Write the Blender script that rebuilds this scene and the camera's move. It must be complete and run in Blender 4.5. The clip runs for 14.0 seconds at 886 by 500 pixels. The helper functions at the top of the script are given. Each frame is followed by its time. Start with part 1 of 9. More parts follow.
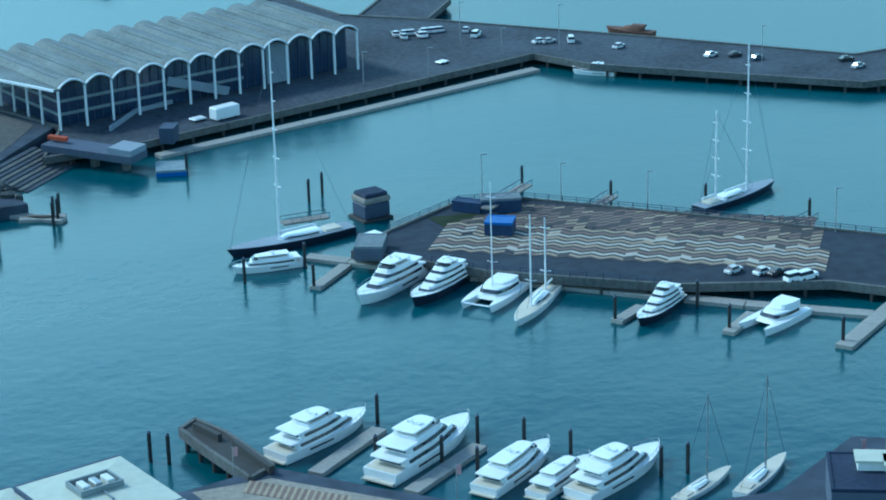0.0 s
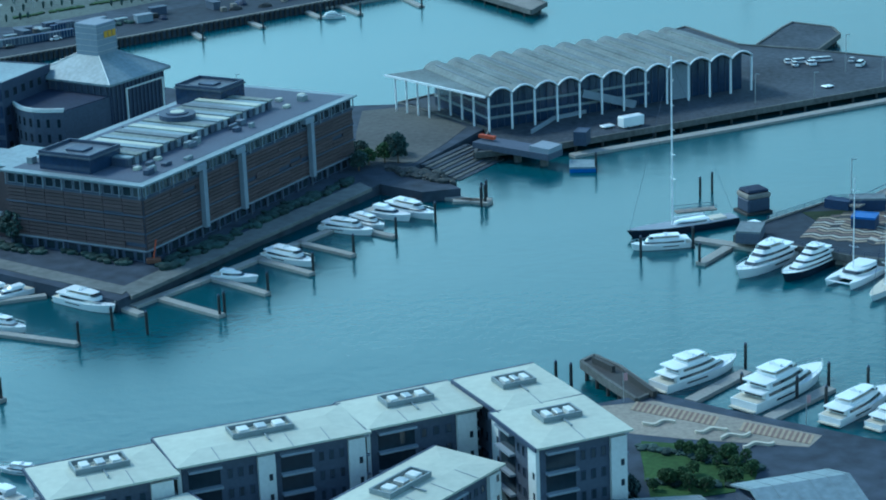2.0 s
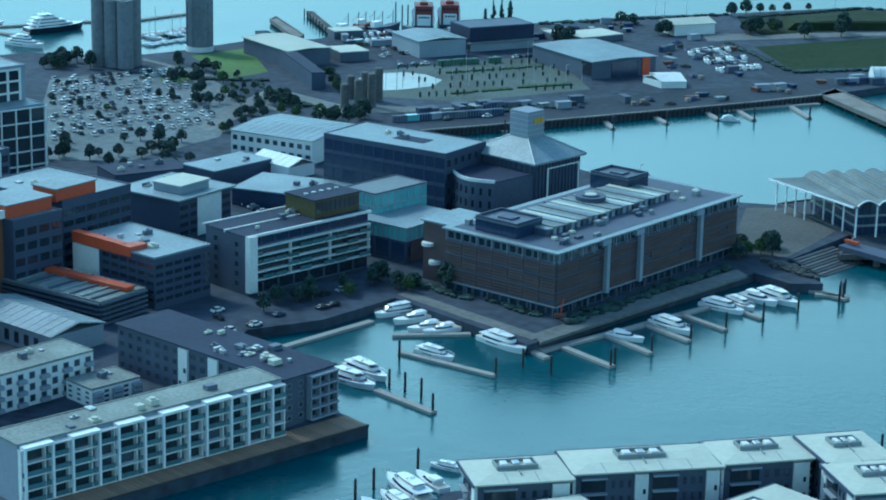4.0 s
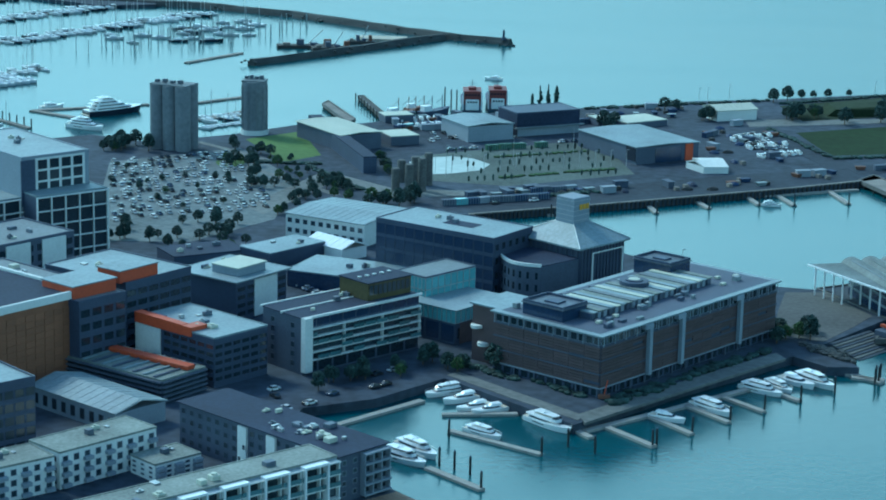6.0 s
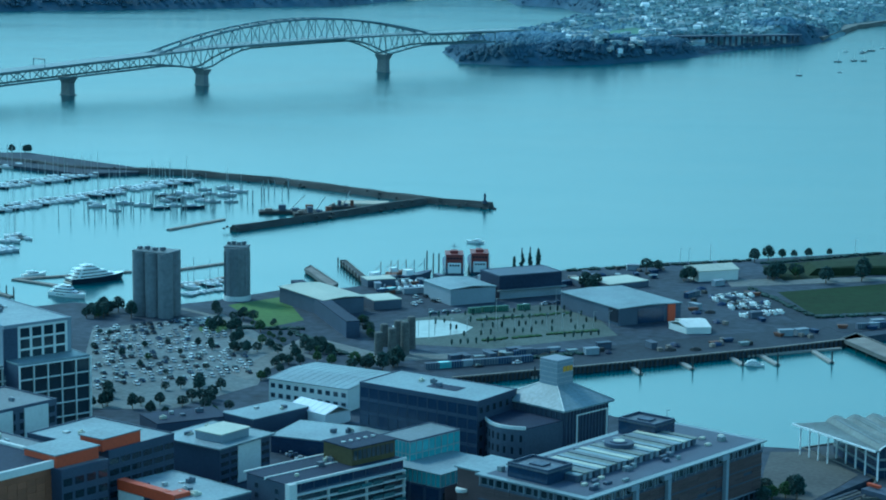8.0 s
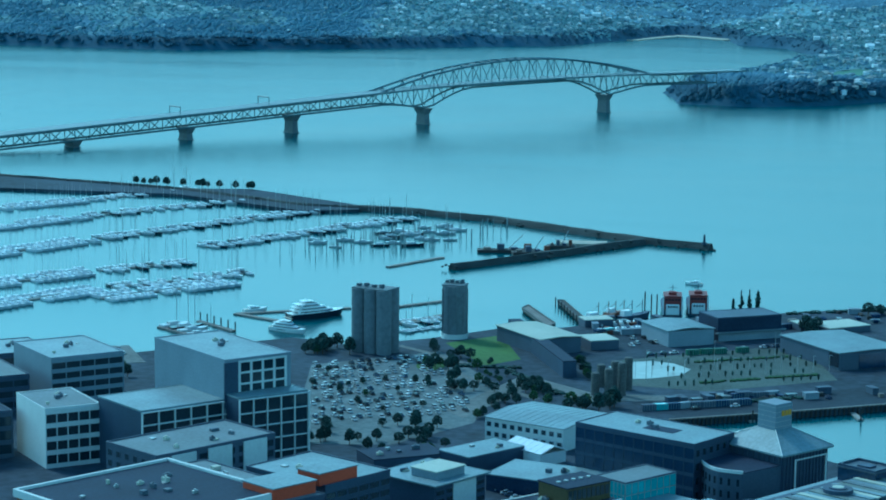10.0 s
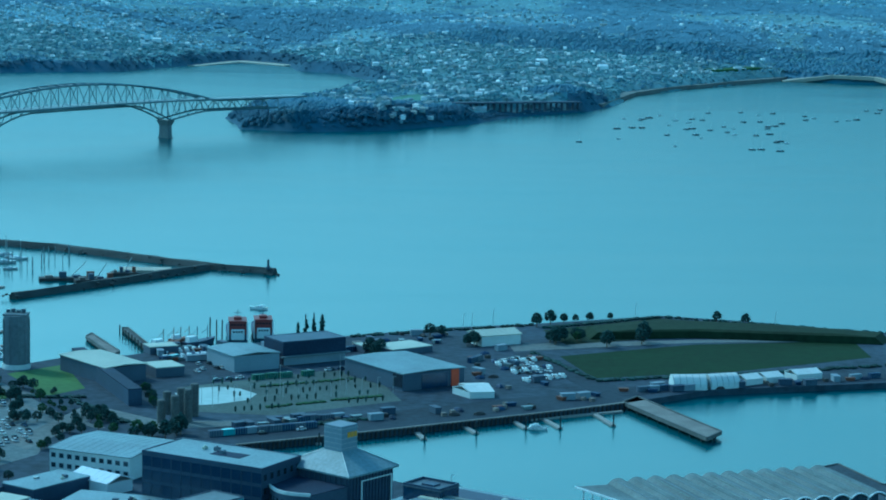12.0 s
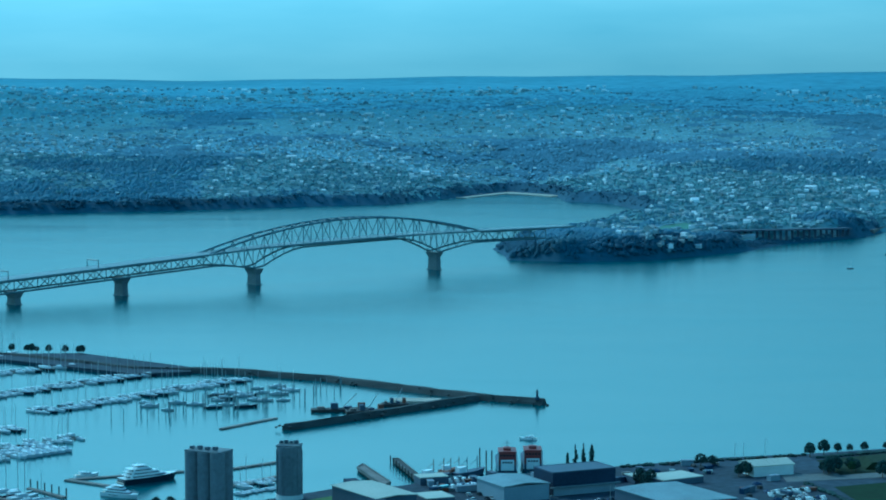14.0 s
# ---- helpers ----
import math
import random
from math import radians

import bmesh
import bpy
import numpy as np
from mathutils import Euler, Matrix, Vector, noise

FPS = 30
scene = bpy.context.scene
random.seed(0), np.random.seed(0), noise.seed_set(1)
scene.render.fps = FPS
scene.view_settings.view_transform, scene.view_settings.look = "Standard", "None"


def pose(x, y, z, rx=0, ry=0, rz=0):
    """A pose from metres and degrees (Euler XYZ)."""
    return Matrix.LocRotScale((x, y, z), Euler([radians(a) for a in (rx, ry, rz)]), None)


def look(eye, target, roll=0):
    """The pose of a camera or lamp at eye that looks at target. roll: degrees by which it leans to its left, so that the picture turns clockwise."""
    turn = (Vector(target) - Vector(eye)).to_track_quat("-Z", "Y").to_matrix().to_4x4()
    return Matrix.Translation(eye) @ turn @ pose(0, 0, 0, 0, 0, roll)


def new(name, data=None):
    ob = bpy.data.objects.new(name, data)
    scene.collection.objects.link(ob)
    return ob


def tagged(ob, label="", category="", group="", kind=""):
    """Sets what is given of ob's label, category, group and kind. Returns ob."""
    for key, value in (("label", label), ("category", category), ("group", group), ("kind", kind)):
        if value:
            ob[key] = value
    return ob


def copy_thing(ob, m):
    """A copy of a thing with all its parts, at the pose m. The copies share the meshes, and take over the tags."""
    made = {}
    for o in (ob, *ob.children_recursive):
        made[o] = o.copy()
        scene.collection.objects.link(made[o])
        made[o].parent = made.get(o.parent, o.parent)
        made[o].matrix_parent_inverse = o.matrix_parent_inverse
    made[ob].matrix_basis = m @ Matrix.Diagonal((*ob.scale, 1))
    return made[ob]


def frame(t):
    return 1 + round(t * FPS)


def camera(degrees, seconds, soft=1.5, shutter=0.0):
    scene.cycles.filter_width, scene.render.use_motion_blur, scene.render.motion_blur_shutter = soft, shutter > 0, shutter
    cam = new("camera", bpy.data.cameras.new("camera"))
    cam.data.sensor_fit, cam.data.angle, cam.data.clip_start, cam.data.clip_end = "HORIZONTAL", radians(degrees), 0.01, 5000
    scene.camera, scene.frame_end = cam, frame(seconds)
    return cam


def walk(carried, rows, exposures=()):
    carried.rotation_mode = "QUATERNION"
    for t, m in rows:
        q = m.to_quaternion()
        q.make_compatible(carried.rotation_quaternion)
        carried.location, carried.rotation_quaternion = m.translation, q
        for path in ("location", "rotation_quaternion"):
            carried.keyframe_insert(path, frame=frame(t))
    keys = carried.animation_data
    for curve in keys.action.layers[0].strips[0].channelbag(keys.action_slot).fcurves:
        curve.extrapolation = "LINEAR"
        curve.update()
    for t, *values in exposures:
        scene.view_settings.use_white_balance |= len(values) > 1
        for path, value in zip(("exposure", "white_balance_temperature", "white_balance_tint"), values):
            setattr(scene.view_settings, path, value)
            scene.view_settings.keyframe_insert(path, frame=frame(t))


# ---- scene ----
cam = camera(22.31, 14.0, soft=1.9)
# seconds, eye, yaw, pitch, roll
ROWS = [
    (0, 26.20, 143.65, 106.04, -20.859, -19.051, -1.723),
    (0.1, 26.20, 143.65, 106.04, -19.961, -19.101, -1.869),
    (0.2, 26.20, 143.65, 106.04, -19.061, -19.151, -2.015),
    (0.3, 26.20, 143.65, 106.04, -18.162, -19.201, -2.160),
    (0.4, 26.20, 143.65, 106.04, -17.258, -19.249, -2.306),
    (0.5, 25.97, 143.06, 106.13, -16.365, -19.273, -2.452),
    (0.6, 24.95, 140.30, 106.53, -15.731, -19.190, -2.536),
    (0.7, 23.68, 136.71, 107.00, -15.102, -19.069, -2.620),
    (0.8, 22.47, 133.10, 107.42, -14.457, -18.942, -2.705),
    (0.9, 21.33, 129.47, 107.80, -13.806, -18.812, -2.789),
    (1, 20.24, 125.82, 108.16, -13.144, -18.679, -2.873),
    (1.1, 19.20, 122.16, 108.50, -12.690, -18.519, -2.875),
    (1.2, 18.21, 118.50, 108.84, -12.228, -18.358, -2.877),
    (1.3, 17.27, 114.82, 109.18, -11.757, -18.198, -2.878),
    (1.4, 16.36, 111.13, 109.53, -11.281, -18.038, -2.880),
    (1.5, 15.49, 107.44, 109.90, -10.799, -17.880, -2.882),
    (1.6, 14.65, 103.75, 110.29, -10.675, -17.750, -2.777),
    (1.7, 13.85, 100.05, 110.71, -10.545, -17.626, -2.672),
    (1.8, 13.07, 96.35, 111.17, -10.408, -17.506, -2.566),
    (1.9, 12.32, 92.66, 111.67, -10.270, -17.393, -2.461),
    (2, 11.60, 88.97, 112.22, -10.127, -17.284, -2.356),
    (2.1, 10.90, 85.28, 112.81, -9.802, -17.233, -2.297),
    (2.2, 10.22, 81.59, 113.46, -9.475, -17.190, -2.239),
    (2.3, 9.56, 77.92, 114.16, -9.147, -17.157, -2.180),
    (2.4, 8.91, 74.24, 114.92, -8.816, -17.131, -2.122),
    (2.5, 8.29, 70.58, 115.73, -8.482, -17.114, -2.063),
    (2.6, 7.68, 66.92, 116.60, -7.743, -17.072, -1.745),
    (2.7, 7.09, 63.27, 117.53, -7.004, -17.040, -1.427),
    (2.8, 6.51, 59.63, 118.51, -6.262, -17.017, -1.110),
    (2.9, 5.95, 55.99, 119.55, -5.521, -17.004, -0.792),
    (3, 5.41, 52.37, 120.64, -4.780, -17.000, -0.474),
    (3.1, 4.88, 48.75, 121.78, -4.189, -16.800, -0.260),
    (3.2, 4.37, 45.14, 122.97, -3.595, -16.606, -0.047),
    (3.3, 3.87, 41.54, 124.20, -2.997, -16.413, 0.167),
    (3.4, 3.40, 37.95, 125.47, -2.397, -16.224, 0.380),
    (3.5, 2.94, 34.36, 126.80, -1.793, -16.039, 0.594),
    (3.6, 2.52, 30.79, 128.17, -1.359, -15.839, 0.760),
    (3.7, 2.11, 27.22, 129.56, -0.925, -15.642, 0.927),
    (3.8, 1.73, 23.65, 130.96, -0.714, -15.566, 1.030),
    (3.9, 1.37, 20.09, 132.37, -0.500, -15.491, 1.134),
    (4, 1.05, 16.52, 133.78, -0.284, -15.415, 1.237),
    (4.1, 0.76, 12.96, 135.17, -0.066, -15.338, 1.341),
    (4.2, 0.50, 9.40, 136.55, 0.156, -15.259, 1.444),
    (4.3, 0.27, 5.84, 137.89, 0.220, -15.253, 1.490),
    (4.4, 0.10, 2.41, 139.15, 0.289, -15.240, 1.537),
    (4.5, 0.01, 0.39, 139.86, 0.370, -15.212, 1.583),
    (4.6, 0.00, 0.00, 140.00, 0.459, -15.169, 1.629),
    (4.7, 0.00, 0.00, 140.00, 0.551, -15.122, 1.676),
    (4.8, 0.00, 0.00, 140.00, 0.605, -15.071, 1.697),
    (4.9, 0.00, 0.00, 140.00, 0.619, -15.014, 1.692),
    (5, 0.00, 0.00, 140.00, 0.634, -14.957, 1.687),
    (5.1, 0.00, 0.00, 140.00, 0.648, -14.900, 1.682),
    (5.2, 0.00, 0.00, 140.00, 0.662, -14.843, 1.678),
    (5.3, 0.00, 0.00, 140.00, 0.676, -14.786, 1.673),
    (5.4, 0.00, 0.00, 140.00, 0.702, -14.630, 1.628),
    (5.5, 0.00, 0.00, 140.00, 0.728, -14.474, 1.583),
    (5.6, 0.00, 0.00, 140.00, 0.754, -14.318, 1.537),
    (5.7, 0.00, 0.00, 140.00, 0.779, -14.161, 1.492),
    (5.8, 0.00, 0.00, 140.00, 0.805, -14.005, 1.447),
    (6, 0.00, 0.00, 140.00, 0.923, -13.543, 1.323),
    (6.5, 0.00, 0.00, 140.00, 0.930, -11.635, 1.169),
    (7, 0.00, 0.00, 140.00, 0.596, -10.434, 1.001),
    (7.5, 0.00, 0.00, 140.00, 0.436, -9.788, 0.841),
    (8, 0.00, 0.00, 140.00, 0.554, -9.370, 0.708),
    (8.5, 0.00, 0.00, 140.00, 2.105, -9.056, 0.537),
    (8.7, 0.00, 0.00, 140.00, 2.659, -8.957, 0.531),
    (9.1, 0.00, 0.00, 140.00, 3.948, -8.771, 0.526),
    (9.5, 0.00, 0.00, 140.00, 5.280, -8.607, 0.547),
    (9.9, 0.00, 0.00, 140.00, 6.182, -8.462, 0.607),
    (10.35, 0.00, 0.00, 140.00, 6.089, -8.318, 0.741),
    (10.8, 0.00, 0.00, 140.00, 4.171, -8.190, 0.965),
    (11, 0.00, 0.00, 140.00, 2.813, -8.136, 1.088),
    (11.5, 0.00, 0.00, 140.00, -1.609, -8.005, 1.497),
    (12, 0.00, 0.00, 140.00, -4.989, -7.598, 1.265),
    (12.5, 0.00, 0.00, 140.00, -5.661, -5.902, 0.734),
    (13, 0.00, 0.00, 140.00, -5.796, -4.826, 0.531),
    (13.5, 0.00, 0.00, 140.00, -3.350, -4.535, 0.366),
    (14, 0.00, 0.00, 140.00, 1.913, -4.361, 0.001),
]
walk(cam, [(t, pose(x, y, z, 90 + pitch, 0, yaw) @ pose(0, 0, 0, 0, 0, roll)) for t, x, y, z, yaw, pitch, roll in ROWS],
     [(0.0, 1.12, 4830, -14), (1.5, 1.05, 4840, -14), (3.0, 0.98, 4880, -14), (3.6, 1.08, 4880, -15), (6.0, 1.04, 4990, -19), (7.5, 0.93, 4630, -24), (9.0, 0.76, 4280, -28), (12.0, 0.67, 4090, -31), (14.0, 0.47, 3960, -31)])

# ---- light: hazy sun ahead to the left, pale sky ----
SUN_EL, SUN_AZ = radians(42), radians(48)      # height; degrees to the left of +y
world = bpy.data.worlds.new("sky")
scene.world = world
world.use_nodes = True
wn = world.node_tree.nodes
sky = wn.new("ShaderNodeTexSky")
sky.sky_type, sky.sun_disc = "NISHITA", False
sky.sun_elevation, sky.sun_rotation = SUN_EL, -SUN_AZ
sky.air_density, sky.dust_density, sky.ozone_density = 1.0, 0.8, 2.5
world.node_tree.links.new(sky.outputs[0], wn["Background"].inputs[0])
wn["Background"].inputs[1].default_value = 0.105
sun = new("sun", bpy.data.lights.new("sun", "SUN"))
sun.data.energy, sun.data.angle, sun.data.color = 1.15, radians(11), (1.0, 0.95, 0.87)
sun.matrix_world = look((0, 0, 0), (math.sin(SUN_AZ) * math.cos(SUN_EL), -math.cos(SUN_AZ) * math.cos(SUN_EL), -math.sin(SUN_EL)))


# ---- materials ----
def mat(name, col, rough=0.7, metal=0.0, var=0.25, scale=0.4, bump=0.0, bscale=2.0, per_object=0.0, islands=0.0, spec=0.5):
    """Painted or plain surface: base colour, broken up at two scales, with a fine relief."""
    m = bpy.data.materials.new(name)
    m.use_nodes = True
    n, l = m.node_tree.nodes, m.node_tree.links
    b = n["Principled BSDF"]
    b.inputs["Roughness"].default_value, b.inputs["Metallic"].default_value = rough, metal
    b.inputs["Specular IOR Level"].default_value = spec
    tc = n.new("ShaderNodeTexCoord")
    big, small = n.new("ShaderNodeTexNoise"), n.new("ShaderNodeTexNoise")
    big.inputs["Scale"].default_value, small.inputs["Scale"].default_value = scale * 0.2, scale * 3
    big.inputs["Detail"].default_value, small.inputs["Detail"].default_value = 4, 3
    l.new(tc.outputs["Object"], big.inputs["Vector"])
    l.new(tc.outputs["Object"], small.inputs["Vector"])
    add = n.new("ShaderNodeMath")
    add.operation = "ADD"
    l.new(big.outputs["Fac"], add.inputs[0])
    l.new(small.outputs["Fac"], add.inputs[1])
    last = add
    for node, out, k in ((n.new("ShaderNodeObjectInfo"), "Random", per_object), (n.new("ShaderNodeNewGeometry"), "Random Per Island", islands)):
        if k:
            mul = n.new("ShaderNodeMath")
            mul.operation, mul.inputs[1].default_value, mul.inputs[2].default_value = "MULTIPLY_ADD", k, -k / 2
            l.new(node.outputs[out], mul.inputs[0])
            plus = n.new("ShaderNodeMath")
            plus.operation = "ADD"
            l.new(last.outputs[0], plus.inputs[0])
            l.new(mul.outputs[0], plus.inputs[1])
            last = plus
    ramp = n.new("ShaderNodeMapRange")
    ramp.inputs["From Min"].default_value, ramp.inputs["From Max"].default_value = 0.6, 1.4
    ramp.inputs["To Min"].default_value, ramp.inputs["To Max"].default_value = 1 - var, 1 + var
    l.new(last.outputs[0], ramp.inputs["Value"])
    mix = n.new("ShaderNodeVectorMath")
    mix.operation = "SCALE"
    mix.inputs[0].default_value = col
    l.new(ramp.outputs[0], mix.inputs["Scale"])
    l.new(mix.outputs[0], b.inputs["Base Color"])
    if bump:
        bn, nz = n.new("ShaderNodeBump"), n.new("ShaderNodeTexNoise")
        nz.inputs["Scale"].default_value = bscale
        bn.inputs["Strength"].default_value = bump
        bn.inputs["Distance"].default_value = 0.1
        l.new(tc.outputs["Object"], nz.inputs["Vector"])
        l.new(nz.outputs["Fac"], bn.inputs["Height"])
        l.new(bn.outputs["Normal"], b.inputs["Normal"])
    return m


def many(name, cols, rough=0.6, metal=0.0, islands=True):
    """One of several colours for each loose piece."""
    m = mat(name, cols[0], rough, metal)
    n, l = m.node_tree.nodes, m.node_tree.links
    ramp = n.new("ShaderNodeValToRGB")
    ramp.color_ramp.interpolation = "CONSTANT"
    els = ramp.color_ramp.elements
    while len(els) < len(cols):
        els.new(0.5)
    for i, c in enumerate(cols):
        els[i].position, els[i].color = i / len(cols), (*c, 1)
    src = n.new("ShaderNodeNewGeometry" if islands else "ShaderNodeObjectInfo")
    l.new(src.outputs["Random Per Island" if islands else "Random"], ramp.inputs[0])
    vec = [x for x in n if x.type == "VECT_MATH"][0]
    l.new(ramp.outputs[0], vec.inputs[0])
    return m


def water_mat():
    m = bpy.data.materials.new("sea_water")
    m.use_nodes = True
    n, l = m.node_tree.nodes, m.node_tree.links
    b = n["Principled BSDF"]
    b.inputs["Roughness"].default_value = 0.14
    b.inputs["IOR"].default_value = 1.33
    geo = n.new("ShaderNodeNewGeometry")
    col, streak = n.new("ShaderNodeTexNoise"), n.new("ShaderNodeTexNoise")
    st = n.new("ShaderNodeMapping")
    st.inputs["Scale"].default_value = (0.003, 0.012, 1)
    l.new(geo.outputs["Position"], st.inputs["Vector"])
    l.new(st.outputs[0], streak.inputs["Vector"])
    streak.inputs["Scale"].default_value, streak.inputs["Detail"].default_value = 1.0, 6
    ramp = n.new("ShaderNodeValToRGB")
    e = ramp.color_ramp.elements
    e[0].position, e[0].color = 0.3, (0.009, 0.050, 0.064, 1)
    e[1].position, e[1].color = 0.7, (0.020, 0.080, 0.096, 1)
    l.new(streak.outputs["Fac"], ramp.inputs[0])
    l.new(ramp.outputs[0], b.inputs["Base Color"])
    rr = n.new("ShaderNodeMapRange")
    rr.inputs["To Min"].default_value, rr.inputs["To Max"].default_value = 0.12, 0.28
    l.new(streak.outputs["Fac"], rr.inputs["Value"])
    l.new(rr.outputs[0], b.inputs["Roughness"])
    w1, w2, ad, bp = n.new("ShaderNodeTexNoise"), n.new("ShaderNodeTexNoise"), n.new("ShaderNodeMath"), n.new("ShaderNodeBump")
    for w, s, d in ((w1, 0.55, 3), (w2, 0.07, 4)):
        w.inputs["Scale"].default_value, w.inputs["Detail"].default_value = s, d
        l.new(geo.outputs["Position"], w.inputs["Vector"])
    ad.operation = "MULTIPLY_ADD"
    ad.inputs[1].default_value = 3.0
    l.new(w2.outputs["Fac"], ad.inputs[0])
    l.new(w1.outputs["Fac"], ad.inputs[2])
    bp.inputs["Strength"].default_value, bp.inputs["Distance"].default_value = 0.085, 0.5
    l.new(ad.outputs[0], bp.inputs["Height"])
    l.new(bp.outputs["Normal"], b.inputs["Normal"])
    return m


WATER = water_mat()
WHITE = mat("white_gelcoat", (0.74, 0.75, 0.74), 0.3, var=0.06)
MARINAWHITE = mat("weathered_white_hulls", (0.50, 0.52, 0.53), 0.4, var=0.25, scale=0.5, per_object=0.5, islands=0.5)
CREAM = mat("cream_deck", (0.52, 0.47, 0.38), 0.6, var=0.15, scale=2)
NAVY = mat("dark_hull_paint", (0.015, 0.02, 0.035), 0.25, var=0.2)
GLASS = mat("dark_tinted_glass", (0.02, 0.03, 0.04), 0.08, var=0.3, spec=0.8)
WINDOW = mat("window_glass", (0.035, 0.05, 0.065), 0.1, var=0.4, per_object=0.5, spec=0.9)
TEALGLASS = mat("green_glass_cladding", (0.17, 0.36, 0.38), 0.15, var=0.25, spec=0.9, per_object=0.3)
PALEGLASS = mat("pale_green_balcony_glass", (0.085, 0.150, 0.165), 0.15, var=0.3, spec=0.9, per_object=0.6)
STEEL = mat("galvanised_steel", (0.42, 0.43, 0.43), 0.45, 0.6, var=0.15)
GREYSTEEL = mat("grey_painted_steel", (0.22, 0.25, 0.26), 0.55, 0.2, var=0.2)
MASTWHITE = mat("white_painted_alloy", (0.75, 0.76, 0.76), 0.35, var=0.05)
WHITEWALL = mat("white_painted_concrete", (0.62, 0.63, 0.60), 0.8, var=0.12, scale=0.6, bump=0.1)
PALEWALL = mat("pale_grey_render", (0.235, 0.262, 0.300), 0.85, var=0.15, scale=0.6, bump=0.1)
GREYWALL = mat("mid_grey_cladding", (0.072, 0.086, 0.122), 0.8, var=0.25, scale=0.7, bump=0.1)
DARKWALL = mat("charcoal_cladding", (0.042, 0.056, 0.096), 0.6, var=0.3, scale=0.6)
BLUEDARK = mat("navy_glazed_cladding", (0.02, 0.035, 0.075), 0.2, var=0.35, spec=0.8)
BROWN = mat("brown_timber_screen", (0.080, 0.057, 0.058), 0.75, var=0.35, scale=1.0, per_object=0.35)
OCHRE = mat("ochre_timber_cladding", (0.21, 0.092, 0.046), 0.75, var=0.3, scale=1.0, per_object=0.25)
GOLD = mat("bronze_panel", (0.10, 0.085, 0.038), 0.45, 0.3, var=0.3)
ORANGE = mat("orange_painted_panel", (0.40, 0.068, 0.022), 0.6, var=0.2)
ROOFWHITE = mat("pale_membrane_roof", (0.46, 0.47, 0.385), 0.7, var=0.12, scale=0.35, bump=0.05)
ROOFGREY = mat("weathered_grey_roof", (0.150, 0.172, 0.185), 0.75, var=0.3, scale=0.35)
ROOFMETAL = mat("zinc_sheet_roof", (0.205, 0.248, 0.265), 0.55, 0.1, var=0.32, scale=0.4)
HALLROOF = mat("weathered_vault_roof", (0.130, 0.150, 0.146), 0.75, 0.1, var=0.5, scale=0.6)
ROOFDARK = mat("black_membrane_roof", (0.026, 0.034, 0.062), 0.8, var=0.35, scale=0.4, spec=0.2)
ROOFOLD = mat("stained_ribbed_roof", (0.18, 0.20, 0.18), 0.75, 0.1, var=0.5, scale=0.5)
PLANT = mat("rooftop_plant_grey", (0.10, 0.118, 0.150), 0.6, 0.2, var=0.4, islands=0.6)
ASPHALT = mat("asphalt", (0.037, 0.044, 0.058), 0.9, var=0.35, scale=0.15, bump=0.1, spec=0.15)
PAVING = mat("concrete_paving", (0.125, 0.130, 0.125), 0.9, var=0.45, scale=0.2, bump=0.1)
GROUNDM = mat("harbour_ground", (0.050, 0.060, 0.080), 0.9, var=0.55, scale=0.12, bump=0.1, spec=0.15)
WHARFDECK = mat("stained_wharf_deck", (0.060, 0.068, 0.082), 0.9, var=0.5, scale=0.3, bump=0.1, spec=0.15)
FORECOURT = mat("pale_forecourt_paving", (0.098, 0.096, 0.092), 0.9, var=0.35, scale=0.3, bump=0.1, spec=0.2)
QUAY = mat("stained_quay_concrete", (0.10, 0.10, 0.095), 0.9, var=0.5, scale=0.5, bump=0.3)
ROCK = mat("basalt_rock", (0.045, 0.05, 0.05), 0.9, var=0.5, scale=0.6, bump=0.6, islands=0.4)
PONTOON = mat("pontoon_concrete_deck", (0.27, 0.26, 0.235), 0.85, var=0.2, scale=0.6)
TIMBERDECK = mat("weathered_timber_deck", (0.24, 0.16, 0.10), 0.85, var=0.3, scale=1.0, per_object=0.4)
GREYTIMBER = mat("grey_weathered_timber", (0.20, 0.18, 0.16), 0.9, var=0.4, scale=1.0, per_object=0.4)
DARKTIMBER = mat("dark_wet_timber", (0.035, 0.033, 0.032), 0.8, var=0.4, scale=1.0)
PILE = mat("black_sleeved_pile", (0.018, 0.02, 0.022), 0.6, var=0.3)
GRASS = mat("mown_grass", (0.017, 0.032, 0.010), 0.95, var=0.35, scale=0.12, bump=0.3, spec=0.15)
GRASSBRIGHT = mat("bright_lawn_grass", (0.080, 0.135, 0.028), 0.95, var=0.3, scale=0.15, bump=0.3)
WET = mat("pale_wet_concrete", (0.30, 0.31, 0.29), 0.35, var=0.3, scale=0.1)
PLAZA = mat("warm_grey_paving", (0.25, 0.218, 0.178), 0.9, var=0.35, scale=0.5, bump=0.1)
YARD = mat("worn_green_grey_paving", (0.118, 0.136, 0.140), 0.9, var=0.5, scale=0.25, bump=0.1)
YARDDARK = mat("dark_green_grey_paving", (0.092, 0.108, 0.098), 0.9, var=0.45, scale=0.3, bump=0.1, spec=0.2)
GRASSDARK = mat("rough_grass", (0.024, 0.034, 0.017), 0.95, var=0.45, scale=0.12, bump=0.3, spec=0.15)
LEAF = mat("dark_evergreen_leaf", (0.037, 0.060, 0.054), 0.8, var=0.4, islands=0.9, spec=0.2)
LEAFLIGHT = mat("green_leaf", (0.050, 0.086, 0.036), 0.8, var=0.4, islands=0.8, spec=0.2)
GARDEN = mat("garden_grass", (0.046, 0.084, 0.028), 0.95, var=0.45, scale=0.5, bump=0.3, spec=0.15)
BARK = mat("tree_bark", (0.10, 0.075, 0.05), 0.9, var=0.3, scale=3)
